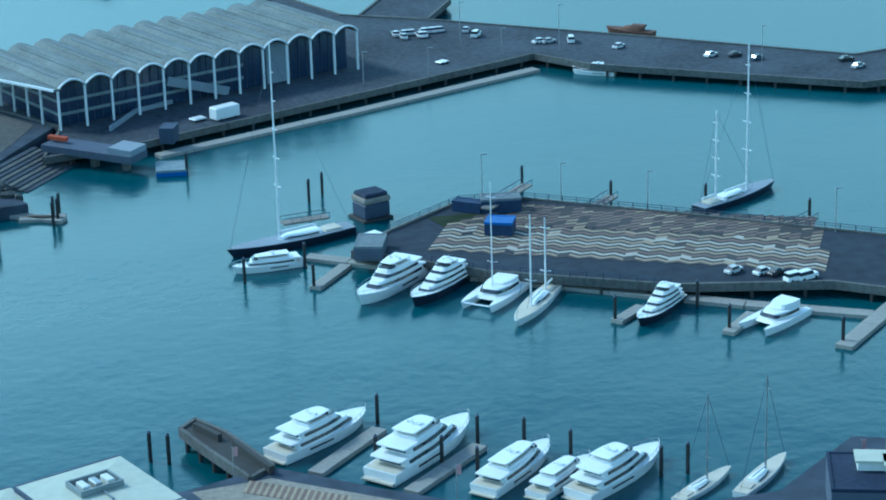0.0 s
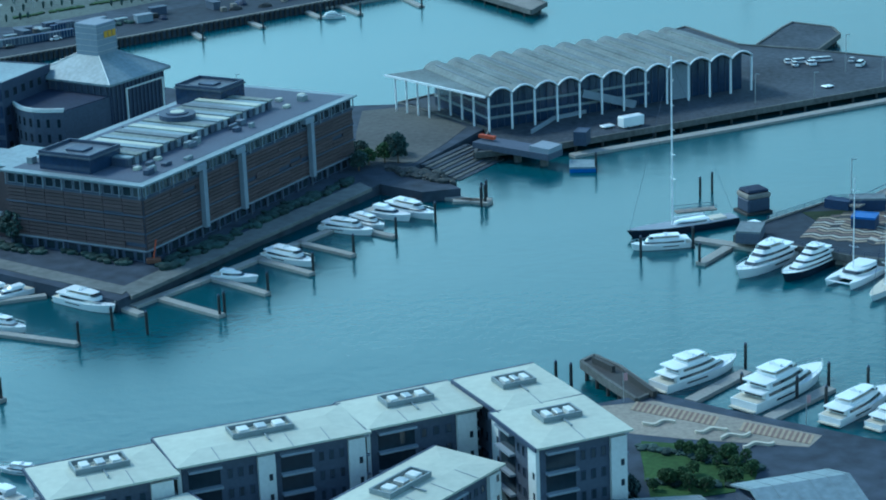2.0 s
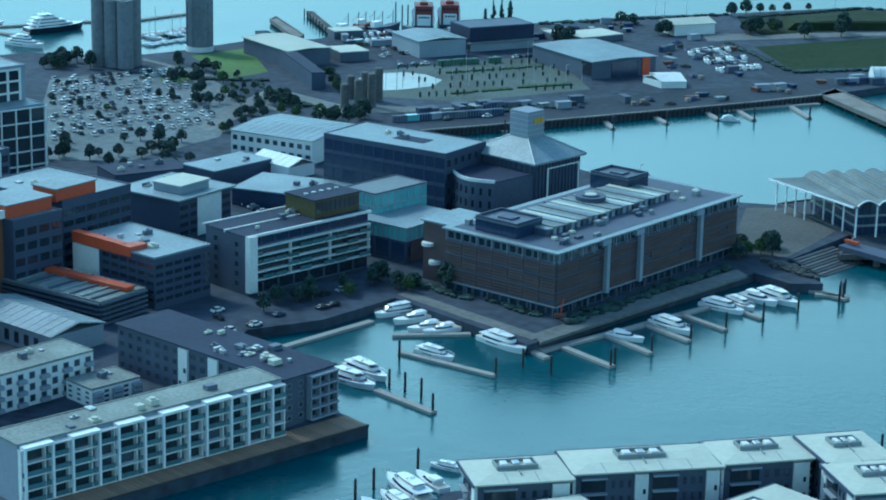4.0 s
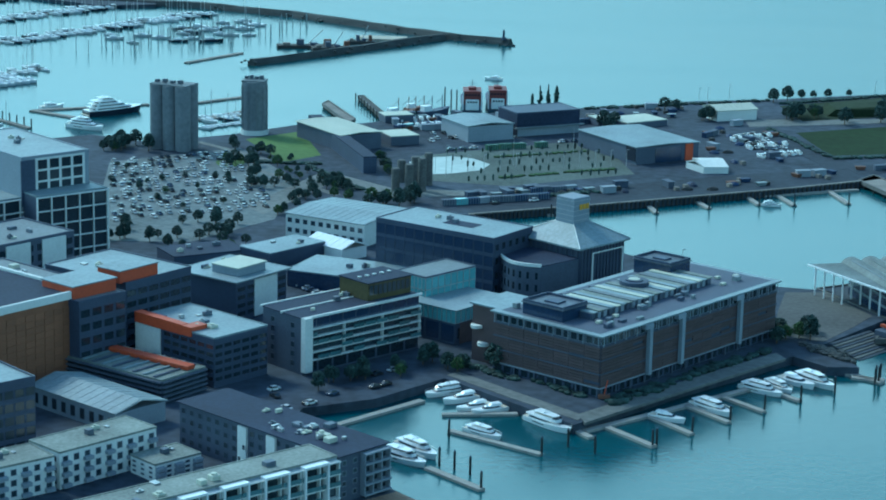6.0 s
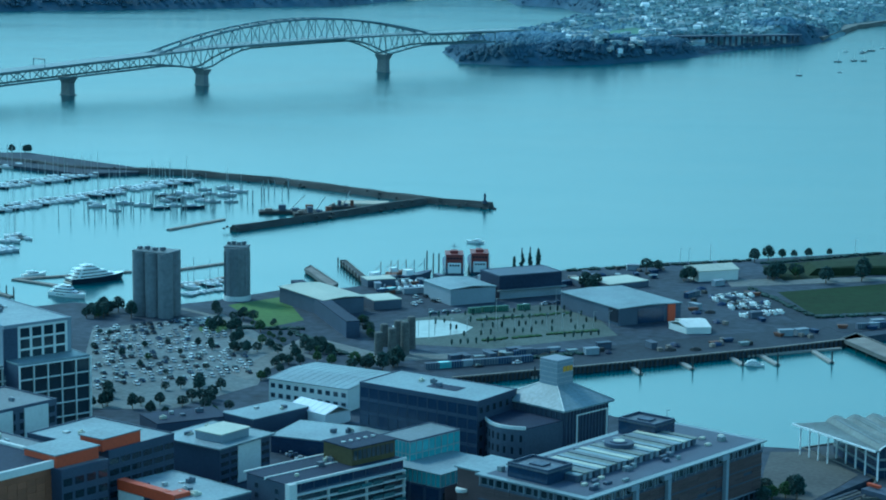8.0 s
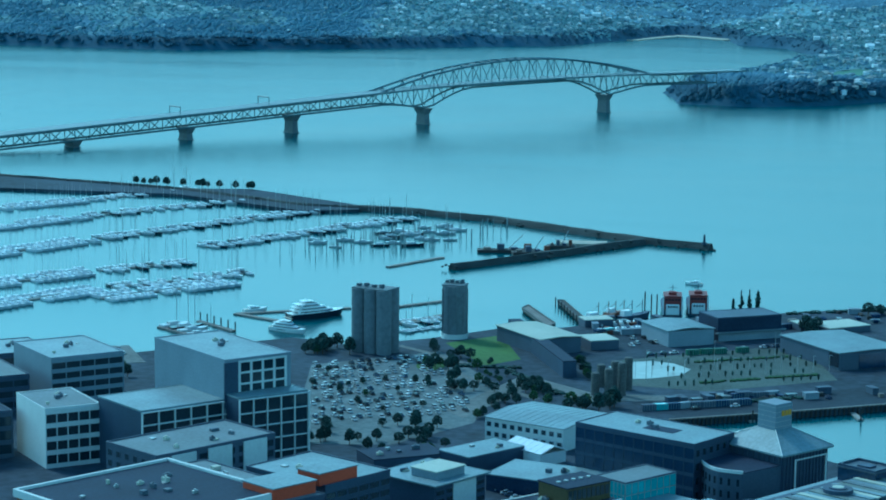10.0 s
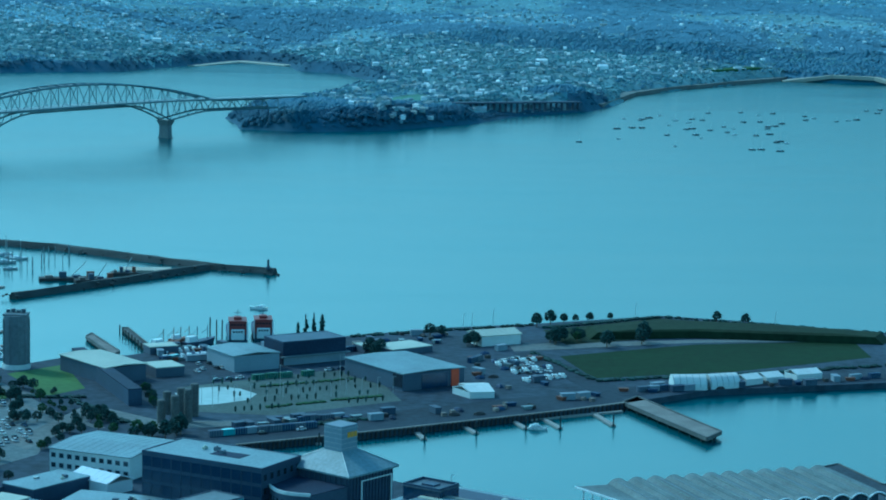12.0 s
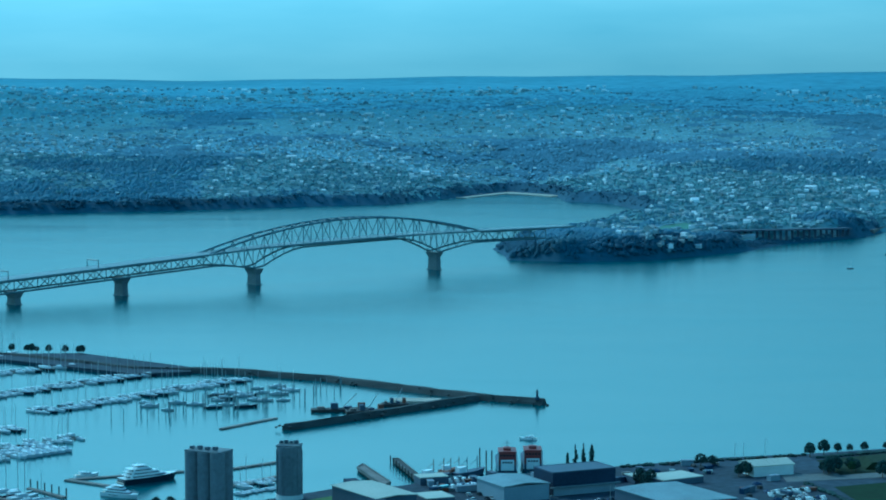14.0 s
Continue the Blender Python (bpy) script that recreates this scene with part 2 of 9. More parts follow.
# far-shore bush and hill ground: blue distance haze is mixed into the colours
BUSH = mat("hazed_bush", (0.130, 0.190, 0.250), 0.95, var=0.25, scale=0.02, islands=0.15, spec=0.1)
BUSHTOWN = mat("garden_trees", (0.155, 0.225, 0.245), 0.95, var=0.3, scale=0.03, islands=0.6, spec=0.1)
# ridge bush: the palest, with the most distance haze in its colour
BUSHFAR = mat("hazed_ridge_bush", (0.275, 0.375, 0.450), 0.95, var=0.25, scale=0.012, islands=0.2, spec=0.1)
BUSHDARK = mat("hazed_dark_bush", (0.066, 0.100, 0.142), 0.95, var=0.3, scale=0.05, islands=0.2, spec=0.1)
HILL = mat("hazed_hill_ground", (0.190, 0.262, 0.282), 0.95, var=0.35, scale=0.03, spec=0.1)
PASTURE = mat("distant_pasture", (0.125, 0.200, 0.150), 0.95, var=0.3, scale=0.05, spec=0.1)
GREENBOX = mat("green_painted_steel", (0.035, 0.095, 0.055), 0.6, var=0.3)
SAND = mat("pale_shore_sand", (0.38, 0.35, 0.28), 0.9, var=0.2)
BLUE = mat("blue_painted_steel", (0.02, 0.10, 0.36), 0.5, var=0.3)
DARKBLUE = mat("dark_blue_sheeting", (0.012, 0.03, 0.085), 0.7, var=0.3)
RED = mat("red_oxide_hull", (0.150, 0.030, 0.028), 0.6, var=0.3)
PINK = mat("faded_red_and_white_cloth", (0.50, 0.30, 0.30), 0.8, var=0.4, scale=4)
RUST = mat("rusty_steel", (0.12, 0.055, 0.035), 0.8, var=0.5, scale=1.5)
YELLOW = mat("yellow_sign_paint", (0.55, 0.30, 0.02), 0.5, var=0.1)
CONC = mat("silo_concrete", (0.155, 0.168, 0.184), 0.9, var=0.3, scale=0.25, bump=0.2)
BRIDGE = mat("bridge_grey_steel", (0.16, 0.20, 0.215), 0.6, 0.1, var=0.2, scale=0.1)
PIERC = mat("bridge_pier_concrete", (0.16, 0.172, 0.178), 0.9, var=0.3, scale=0.15)
CARPAINT = many("car_paint", [(0.62, 0.62, 0.62), (0.03, 0.03, 0.035), (0.45, 0.46, 0.47), (0.66, 0.66, 0.64), (0.06, 0.08, 0.13), (0.60, 0.61, 0.62), (0.42, 0.43, 0.44), (0.02, 0.02, 0.025)], 0.25, islands=False)
HOUSES = many("house_walls_and_roofs", [(0.74, 0.76, 0.76), (0.22, 0.28, 0.31), (0.40, 0.44, 0.45), (0.26, 0.31, 0.33), (0.24, 0.29, 0.31), (0.20, 0.25, 0.28), (0.33, 0.35, 0.34), (0.46, 0.50, 0.51)], 0.8)
CHEV = [mat("ochre_paver", (0.31, 0.245, 0.17), 0.9, var=0.2, per_object=0.3), mat("cream_paver", (0.40, 0.37, 0.315), 0.9, var=0.2, per_object=0.3), mat("red_brown_paver", (0.17, 0.115, 0.095), 0.9, var=0.2, per_object=0.3), mat("charcoal_paver", (0.055, 0.05, 0.05), 0.9, var=0.3, per_object=0.3)]


# ---- mesh helpers ----
def V(p, z=0.0):
    return Vector((p[0], p[1], z))


def part(name, bm, material, parent=None, label="", smooth=False):
    """One mesh object from a bmesh, under its thing or part."""
    me = bpy.data.meshes.new(name)
    bm.to_mesh(me)
    bm.free()
    me.materials.append(material)
    if smooth:
        for p in me.polygons:
            p.use_smooth = True
    ob = new(name, me)
    ob.parent = parent
    return tagged(ob, label)


def share(name, me, m, parent=None):
    ob = new(name, me)
    ob.parent, ob.matrix_basis = parent, m
    return ob


def empty(name, m, label, category, group="", kind=""):
    ob = new(name)
    ob.matrix_basis = m
    return tagged(ob, label, category, group, kind)


def box(bm, x0, x1, y0, y1, z0, z1, m=None, bevel=0.0):
    vs = [bm.verts.new((x, y, z)) for z in (z0, z1) for y in (y0, y1) for x in (x0, x1)]
    for f in ((0, 2, 3, 1), (4, 5, 7, 6), (0, 1, 5, 4), (2, 6, 7, 3), (0, 4, 6, 2), (1, 3, 7, 5)):
        bm.faces.new([vs[i] for i in f])
    if bevel:
        es = list({e for v in vs for e in v.link_edges})
        r = bmesh.ops.bevel(bm, geom=es, offset=bevel, segments=1, affect="EDGES")
        vs = list({v for f in r["faces"] for v in f.verts} | {v for v in vs if v.is_valid})
    if m is not None:
        bmesh.ops.transform(bm, matrix=m, verts=[v for v in vs if v.is_valid])
    return vs


def boxmesh(name, x0, x1, y0, y1, z0, z1, material, bevel=0.0):
    bm = bmesh.new()
    box(bm, x0, x1, y0, y1, z0, z1, bevel=bevel)
    me = bpy.data.meshes.new(name)
    bm.to_mesh(me)
    bm.free()
    me.materials.append(material)
    return me


def prism(bm, pts, z0, z1):
    """An upright prism over a polygon; z1 may be a list of heights."""
    n = len(pts)
    zs = z1 if isinstance(z1, (list, tuple)) else [z1] * n
    lo = [bm.verts.new((p[0], p[1], z0)) for p in pts]
    hi = [bm.verts.new((p[0], p[1], z)) for p, z in zip(pts, zs)]
    area = sum(pts[i][0] * pts[(i + 1) % n][1] - pts[(i + 1) % n][0] * pts[i][1] for i in range(n))
    if area < 0:
        lo.reverse(), hi.reverse()
    bm.faces.new(hi)
    bm.faces.new(lo[::-1])
    for i in range(n):
        j = (i + 1) % n
        bm.faces.new((lo[i], lo[j], hi[j], hi[i]))
    return hi


def tube(bm, a, b, r, sides=6, r2=None):
    """A round bar from a to b."""
    a, b = Vector(a), Vector(b)
    q = (b - a).to_track_quat("Z", "Y")
    rings = []
    for p, rr in ((a, r), (b, r if r2 is None else r2)):
        rings.append([bm.verts.new(p + q @ Vector((rr * math.cos(k * math.tau / sides), rr * math.sin(k * math.tau / sides), 0))) for k in range(sides)])
    for k in range(sides):
        j = (k + 1) % sides
        bm.faces.new((rings[0][k], rings[0][j], rings[1][j], rings[1][k]))
    bm.faces.new(rings[1])
    bm.faces.new(rings[0][::-1])


def bar(bm, a, b, w, h):
    """A rectangular bar from a to b, w wide and h deep, its top on the line."""
    a, b = Vector(a), Vector(b)
    d = b - a
    q = d.to_track_quat("X", "Z").to_matrix().to_4x4()
    box(bm, 0, d.length, -w / 2, w / 2, -h, 0, Matrix.Translation(a) @ q)


def loft(bm, rings, cap=True):
    """Skin over rings of equal length, closed round."""
    vs = [[bm.verts.new(p) for p in r] for r in rings]
    n = len(vs[0])
    for a, b in zip(vs, vs[1:]):
        for k in range(n):
            j = (k + 1) % n
            bm.faces.new((a[k], a[j], b[j], b[k]))
    if cap:
        bm.faces.new(vs[0][::-1])
        bm.faces.new(vs[-1])
    return vs


def heading(a, b):
    return math.degrees(math.atan2(b[1] - a[1], b[0] - a[0]))


def gap(a, b):
    return math.hypot(b[0] - a[0], b[1] - a[1])


def lerp(a, b, f):
    return (a[0] + (b[0] - a[0]) * f, a[1] + (b[1] - a[1]) * f)


LAND = 2.0      # height of the quays over the water

# ---- water and land ----
bm = bmesh.new()
bmesh.ops.create_grid(bm, x_segments=40, y_segments=40, size=5000)
sea = part("water", bm, WATER)
sea.location = (0, 900, 0)
tagged(sea, "calm teal harbour water with faint wind streaks", "water", kind="structure")


def land(name, pts, z, material, label, category="ground", z0=-3.0):
    bm = bmesh.new()
    prism(bm, pts, z0, z)
    return tagged(part(name, bm, material), label, category, kind="structure")


# reclaimed land round the hotel, the office blocks and the car park, out to the park on the point
C_HOTEL = (20.0, 427.3)
land("ground", [C_HOTEL, (44.0, 454.4), (70.4, 481.1), (76.9, 473.4), (84.0, 473.6), (78.7, 491.2), (89.5, 505.3),
                (96.9, 514.9), (86.8, 540.9), (73.0, 543.7), (39.8, 572.8), (14.1, 604.6), (-2.9, 615.9), (33.9, 633.2), (93.8, 663.8), (117.2, 677.5),
                (146.6, 698.6), (225.2, 716.5), (520, 700), (520, 850), (251.3, 803.1), (217.9, 819.6), (186.6, 835.8), (158.5, 846.0), (106.1, 824.7), (75.2, 815.7),
                (36.9, 796.0), (11.8, 787.1), (-9.5, 769.4), (-30.5, 772.9), (-29.4, 763.6), (-40.4, 754.2), (-59.3, 751.4),
                (-83.3, 726.9), (-107.0, 710.8), (-127.3, 721.3), (-169.9, 689.9), (-230, 640), (-330, 520), (-330, 250), (-60, 250), (-55.6, 337.5), (-45.7, 346.1), (-9.3, 380.1), (-16.8, 389.4),
                (-18.5, 413.0), (-27.5, 417.9), (-35.9, 426.3), (-34.6, 433.3), (-20.3, 440.9), (-6.4, 456.9), (7.1, 441.6)], LAND, GROUNDM,
     "paved reclaimed harbour land with quay walls")
# near shore under the apartments and the plaza
NEAR = [(3.9, 349.8), (20.9, 357.7), (47.4, 364.4), (64.1, 366.6), (78.7, 362.6), (89.2, 364.8), (98.3, 354.4), (106.4, 346.1), (113.1, 339.1),
        (125.8, 336.7), (137.3, 335.7), (151.7, 344.9), (158.9, 340.1), (330, 300), (330, -300), (-400, -300), (-330, 230), (-60, 240), (-20.8, 329.6), (-3.6, 330.7)]
land("ground_near", NEAR, LAND, GROUNDM, "paved waterfront ground under the apartments")
# asphalt, paving and grass laid on the land
LAYER = 0.01
for nm, pts, m, lab, cat in (
        ("road", [(-14.4, 637.5), (35.2, 659.1), (78.4, 682.0), (117.0, 698.5), (117.5, 679.3), (34.0, 634.7), (0.2, 619.2)], ASPHALT, "dark asphalt wharf road along the quay", "road"),
        ("car_park", [(-114.2, 677.1), (-77.1, 705.0), (-55.0, 658.4), (-56.4, 604.0), (-75.8, 574.6), (-102.5, 571.9)], YARD, "pale asphalt car park between young trees", "car park"),
        ("plaza", [(-21.4, 698.4), (27.5, 729.1), (40.9, 720.7), (47.5, 679.2), (8.4, 656.3), (-21.8, 662.7)], YARDDARK, "broad grey paved yard dotted with bollards", "plaza"),
        ("lawn", [(-76.9, 719.7), (-60.0, 736.4), (-50.4, 696.3), (-60.7, 683.9)], GRASSBRIGHT, "bright green sloping lawn", "lawn"),
        ("park_lawn", [(107.4, 757.3), (159.7, 782.4), (219.9, 791.9), (217.7, 759.0), (163.5, 730.8), (113.3, 717.6)], GRASS, "wide mown grass field on the point", "lawn"),
        ("road_inland", [(-65.8, 619.0), (-49.1, 667.7), (-44.0, 668.4), (-24.5, 647.5), (1.7, 648.9), (1.7, 642.5), (-25.6, 636.1), (-44.6, 653.1), (-60.1, 609.4)], PAVING, "pale inland road past the trees", "road"),
        ("wet_yard", [(-22.4, 689.0), (-16.0, 697.3), (-9.0, 700.1), (-2.3, 697.2), (3.0, 688.7), (0.3, 679.3), (-8.6, 673.0), (-16.6, 670.2)], WET, "pale wet concrete yard", "yard"),
        ("road_park", [(91.6, 761.6), (99.8, 767.9), (119.8, 699.2), (110.2, 692.4)], ASPHALT, "dark road beside the park", "road"),
        ("forecourt", [(68.5, 499.5), (72.0, 520.0), (76.0, 538.0), (86.0, 538.5), (94.0, 517.5), (88.0, 507.0), (79.0, 493.5)], FORECOURT, "pale paved forecourt between the hotel and the hall", "plaza"),
        ("path_silo", [(-90.2, 696.6), (-88.2, 697.6), (-64.0, 667.5), (-40.3, 638.3), (-42.3, 636.6), (-66.0, 665.6)], PAVING, "pale concrete path past the silos", "path"),
        ("path_lawn", [(-92.6, 712.4), (-90.6, 713.8), (-77.0, 700.0), (-64.6, 686.0), (-66.3, 684.6), (-79.0, 698.4)], PAVING, "pale concrete path beside the lawn", "path"),
        ("lawn_small", [(-77.3 + 4.6 * math.cos(k * math.tau / 14), 681.5 + 7.5 * math.sin(k * math.tau / 14)) for k in range(14)], GRASSBRIGHT, "small round bright green lawn by the car park", "lawn"),
        ("road_front", [(92.1, 779.8), (161.6, 792.0), (228.0, 796.2), (227.0, 792.5), (160.4, 786.0), (92.5, 766.1)], PAVING, "pale road along the park", "road"),
        ("quay_apron", [(117.9, 688.0), (147.0, 700.5), (212.4, 716.9), (215.7, 728.4), (147.5, 712.5), (114.2, 699.7)], ASPHALT, "dark quay apron under the marquees", "quay"),
        ("park_bank", [(108.5, 810.5), (157.3, 839.2), (200.9, 817.0), (191.1, 804.8), (156.3, 798.7), (112.7, 779.8)], GRASSDARK, "dark rough grass bank by the shore", "lawn")):
    LAYER += 0.005
    land(nm, pts, LAND + LAYER, m, lab, cat, z0=LAND - 0.5)

# ---- low cloud all round the horizon ----
def cloud_bank():
    bm = bmesh.new()
    n = 96
    rings = [[(4940 * math.cos(k * math.tau / n), 4940 * math.sin(k * math.tau / n), z) for k in range(n)] for z in (-6, 250, 600, 1000, 1500, 2000)]
    loft(bm, rings, cap=False)
    bmesh.ops.reverse_faces(bm, faces=bm.faces)
    m = bpy.data.materials.new("low_grey_cloud")
    m.use_nodes = True
    nd, l = m.node_tree.nodes, m.node_tree.links
    nd.remove(nd["Principled BSDF"])
    em, tc, mp, nz, rp = nd.new("ShaderNodeEmission"), nd.new("ShaderNodeTexCoord"), nd.new("ShaderNodeMapping"), nd.new("ShaderNodeTexNoise"), nd.new("ShaderNodeValToRGB")
    mp.inputs["Scale"].default_value = (0.0012, 0.0012, 0.006)
    nz.inputs["Detail"].default_value, nz.inputs["Scale"].default_value = 5, 1.0
    rp.color_ramp.elements[0].position, rp.color_ramp.elements[0].color = 0.3, (0.50, 0.75, 0.86, 1)
    rp.color_ramp.elements[1].position, rp.color_ramp.elements[1].color = 0.75, (0.70, 0.93, 1.0, 1)
    l.new(tc.outputs["Object"], mp.inputs["Vector"])
    l.new(mp.outputs[0], nz.inputs["Vector"])
    l.new(nz.outputs["Fac"], rp.inputs[0])
    l.new(rp.outputs[0], em.inputs["Color"])
    sp, mr = nd.new("ShaderNodeSeparateXYZ"), nd.new("ShaderNodeMapRange")
    mr.inputs["From Min"].default_value, mr.inputs["From Max"].default_value = 170, 1600      # overcast grows brighter overhead
    mr.inputs["To Min"].default_value, mr.inputs["To Max"].default_value = 0.375, 1.70
    l.new(tc.outputs["Object"], sp.inputs[0])
    l.new(sp.outputs["Z"], mr.inputs["Value"])
    side, glow, mul = nd.new("ShaderNodeVectorMath"), nd.new("ShaderNodeMapRange"), nd.new("ShaderNodeMath")
    side.operation, mul.operation = "DOT_PRODUCT", "MULTIPLY"
    side.inputs[1].default_value = (-math.sin(SUN_AZ) / 4940, math.cos(SUN_AZ) / 4940, 0)       # the overcast is brighter on the sun's side
    glow.inputs["From Min"].default_value, glow.inputs["From Max"].default_value = 0.3, 0.9
    glow.inputs["To Min"].default_value, glow.inputs["To Max"].default_value = 0.64, 1.24
    l.new(tc.outputs["Object"], side.inputs[0])
    l.new(side.outputs["Value"], glow.inputs["Value"])
    l.new(mr.outputs[0], mul.inputs[0])
    l.new(glow.outputs[0], mul.inputs[1])
    l.new(mul.outputs[0], em.inputs["Strength"])
    l.new(em.outputs[0], nd["Material Output"].inputs[0])
    return tagged(part("backdrop_cloud", bm, m), "pale grey low cloud along the horizon", "sky", kind="structure")


cloud_bank()

# ---- harbour bridge ----
P1, P2, P3, P4 = (-61.4, 1647.4), (-179.9, 1522.4), (-265.8, 1449.9), (-324.3, 1392.2)
ZD1, ZD2 = 22.5, 24.8
PN = (3.2, 1743.1)


def bridge():
    b = empty("harbour_bridge", Matrix.Translation((0, 0, 0)), "grey steel truss harbour bridge with a humped main span", "bridge")
    ax = (Vector((P2[0], P2[1], 0)) - Vector((P1[0], P1[1], 0)))
    span = ax.length
    ax.normalize()
    side = Vector((-ax.y, ax.x, 0))
    o = V(P1)
    s3, s4 = (V(P3) - o).dot(ax), (V(P4) - o).dot(ax)
    sn = (V(PN) - o).dot(ax)
    halfw = 6.0

    def deck(s):
        """Height of the road along the bridge, from the north pier."""
        top = ZD1 + 4
        if s < 0:
            return top + s * 0.012
        if s < span:
            return top - 2 * (s / span) ** 2
        return top - 2 - (s - span) * 0.046

    def at(s, off, z):
        return o + ax * s + side * off + Vector((0, 0, z))

    # road slab
    bm = bmesh.new()
    ss = [sn - 30 + k * (s4 + 420 - sn) / 60 for k in range(61)]
    loft(bm, [[at(s, -halfw - 3, deck(s)), at(s, halfw + 3, deck(s)), at(s, halfw + 3, deck(s) + 1.2), at(s, -halfw - 3, deck(s) + 1.2)] for s in ss])
    part("road_deck", bm, BRIDGE, b)
    # side trusses, two planes
    for off in (-halfw, halfw):
        bm = bmesh.new()
        n = 84
        lo, hi = [], []
        for k in range(n + 1):
            s = sn + (s4 + 260 - sn) * k / n
            z = deck(s)
            zl, zh = z - 7.5, z - 0.2
            if -60 < s < span + 60:          # haunches at the piers, arch over the middle
                d = min(abs(s), abs(s - span))
                zl = z - 7.5 - 6.0 * max(0, 1 - d / 38) ** 1.3
                if 38 < s < span - 38:
                    zl = z - 1.5
                elif 0 < s < span:
                    zl = z - 1.5 - (6 + 6.0) * max(0, 1 - d / 38) ** 1.5
                f = (s + 45) / (span + 90)
                if 0 < f < 1:
                    zh = z + 15.5 * math.sin(math.pi * f) ** 0.9
            lo.append(at(s, off, zl))
            hi.append(at(s, off, zh))
        for k in range(n):
            tube(bm, lo[k], lo[k + 1], 0.6, 4)
            tube(bm, hi[k], hi[k + 1], 0.7, 4)
            tube(bm, (lo if k % 2 else hi)[k], (hi if k % 2 else lo)[k + 1], 0.32, 4)
            if k % 2 == 0:
                tube(bm, lo[k], hi[k], 0.3, 4)
        part("side_truss", bm, BRIDGE, b)
    for k in range(0, 30):
        f = k / 29
        s = -40 + (span + 80) * f
        z = deck(s) + 15.5 * math.sin(math.pi * (s + 45) / (span + 90)) ** 0.9
        if z > deck(s) + 6:
            bm = bmesh.new()
            tube(bm, at(s, -halfw, z), at(s, halfw, z), 0.3, 4)
            part("cross_brace", bm, BRIDGE, b)
    # piers: tapered shafts with a wide head and a plinth
    for s in (0, span, s3, s4, s4 + (s4 - s3), s4 + 2 * (s4 - s3)):
        zt = deck(s) - (13.5 if s in (0, span) else 7.6)
        bm = bmesh.new()
        for z0, z1, w0, w1, l0, l1 in ((-4, 0.6, 2.6, 2.6, 5.5, 5.5), (0.6, zt - 4, 2.2, 2.0, 4.6, 4.4), (zt - 4, zt, 2.0, 3.4, 4.4, 6.4)):
            loft(bm, [[at(s + dx * w, dy * l, z) for dx, dy in ((-1, -1), (1, -1), (1, 1), (-1, 1))] for z, w, l in ((z0, w0, l0), (z1, w1, l1))])
        part("pier", bm, PIERC, b)
    # gantries over the road
    for s in (s4 + 8, s4 - 60):
        bm = bmesh.new()
        for off in (-halfw, halfw):
            tube(bm, at(s, off, deck(s)), at(s, off, deck(s) + 6), 0.3, 4)
        tube(bm, at(s, -halfw, deck(s) + 6), at(s, halfw, deck(s) + 6), 0.4, 4)
        part("sign_gantry", bm, BRIDGE, b)
    return b


bridge()

# ---- the far shore ----
COAST = [(-2600, 2700), (-534.0, 2301.9), (-396.6, 2355.9), (-267.8, 2433.0), (-142.2, 2492.0), (-58.4, 2674.8), (-11.8, 2769.5), (45.9, 2691.2), (53.5, 2567.6), (109.4, 2523.0), (141.0, 2334.3),
         (91.7, 2187.4), (39.7, 2053.4), (-22.0, 1844.3), (-9.8, 1730.2), (46.1, 1712.2), (108.1, 1737.4), (167.7, 1809.2), (235.9, 1914.0), (307.3, 1995.4), (333.6, 2056.7),
         (378.2, 2216.4), (491.1, 2389.8), (609.0, 2545.0), (741.1, 2471.9), (1500, 2400), (3000, 2500), (3000, 5600), (-3200, 5600)]
CP = np.array(COAST)


def coast_dist(x, y):
    """Signed distance to the far coast, positive on land; arrays."""
    a, b = CP, np.roll(CP, -1, 0)
    best, inside = np.full(x.shape, 1e9), np.zeros(x.shape, bool)
    for (ax, ay), (bx, by) in zip(a, b):
        dx, dy = bx - ax, by - ay
        f = np.clip(((x - ax) * dx + (y - ay) * dy) / (dx * dx + dy * dy), 0, 1)
        best = np.minimum(best, np.hypot(x - ax - f * dx, y - ay - f * dy))
        cross = (ay > y) != (by > y)
        inside ^= cross & (x < dx * (y - ay) / (dy if dy else 1e-9) + ax)
    return np.where(inside, best, -best)


def ripple(x, y, s, k):
    return np.sin(x / s + 1.3 * k) * np.cos(y / (s * 1.27) + 0.7 * k) + 0.6 * np.sin((x + y) / (s * 0.61) + k) * np.cos((x - 0.6 * y) / (s * 0.83) + 2 * k)


TIP = (58.1, 1819.6)


def patches(x, y, size, seed):
    """Smooth random patches between -1 and 1, about so many metres across; arrays."""
    g = np.random.RandomState(seed).uniform(-1, 1, (64, 64))
    u, v = x / size + 500.3, y / size + 500.7
    i, j = np.floor(u).astype(int), np.floor(v).astype(int)
    a, b = u - i, v - j
    a, b = a * a * (3 - 2 * a), b * b * (3 - 2 * b)
    return (g[i % 64, j % 64] * (1 - a) + g[(i + 1) % 64, j % 64] * a) * (1 - b) + (g[i % 64, (j + 1) % 64] * (1 - a) + g[(i + 1) % 64, (j + 1) % 64] * a) * b


HAMLETS = [(93, 1809, 13), (108, 1768, 15), (134, 1792, 14), (84, 1775, 8)]      # houses on the headland
VA, VB = (163.9, 1873.5), (291.8, 1988.8)                                       # ends of the shore viaduct


def blob(x, y, cx, cy, rx, ry):
    """1 in the middle of a soft ellipse, 0 outside it."""
    return np.clip(1.6 - 1.6 * np.hypot((x - cx) / rx, (y - cy) / ry), 0, 1)


def pasture(x, y):
    return np.hypot((x - 134) / 34, (y - 1924) / 30) + 0.25 * patches(x, y, 12, 11) < 0.8


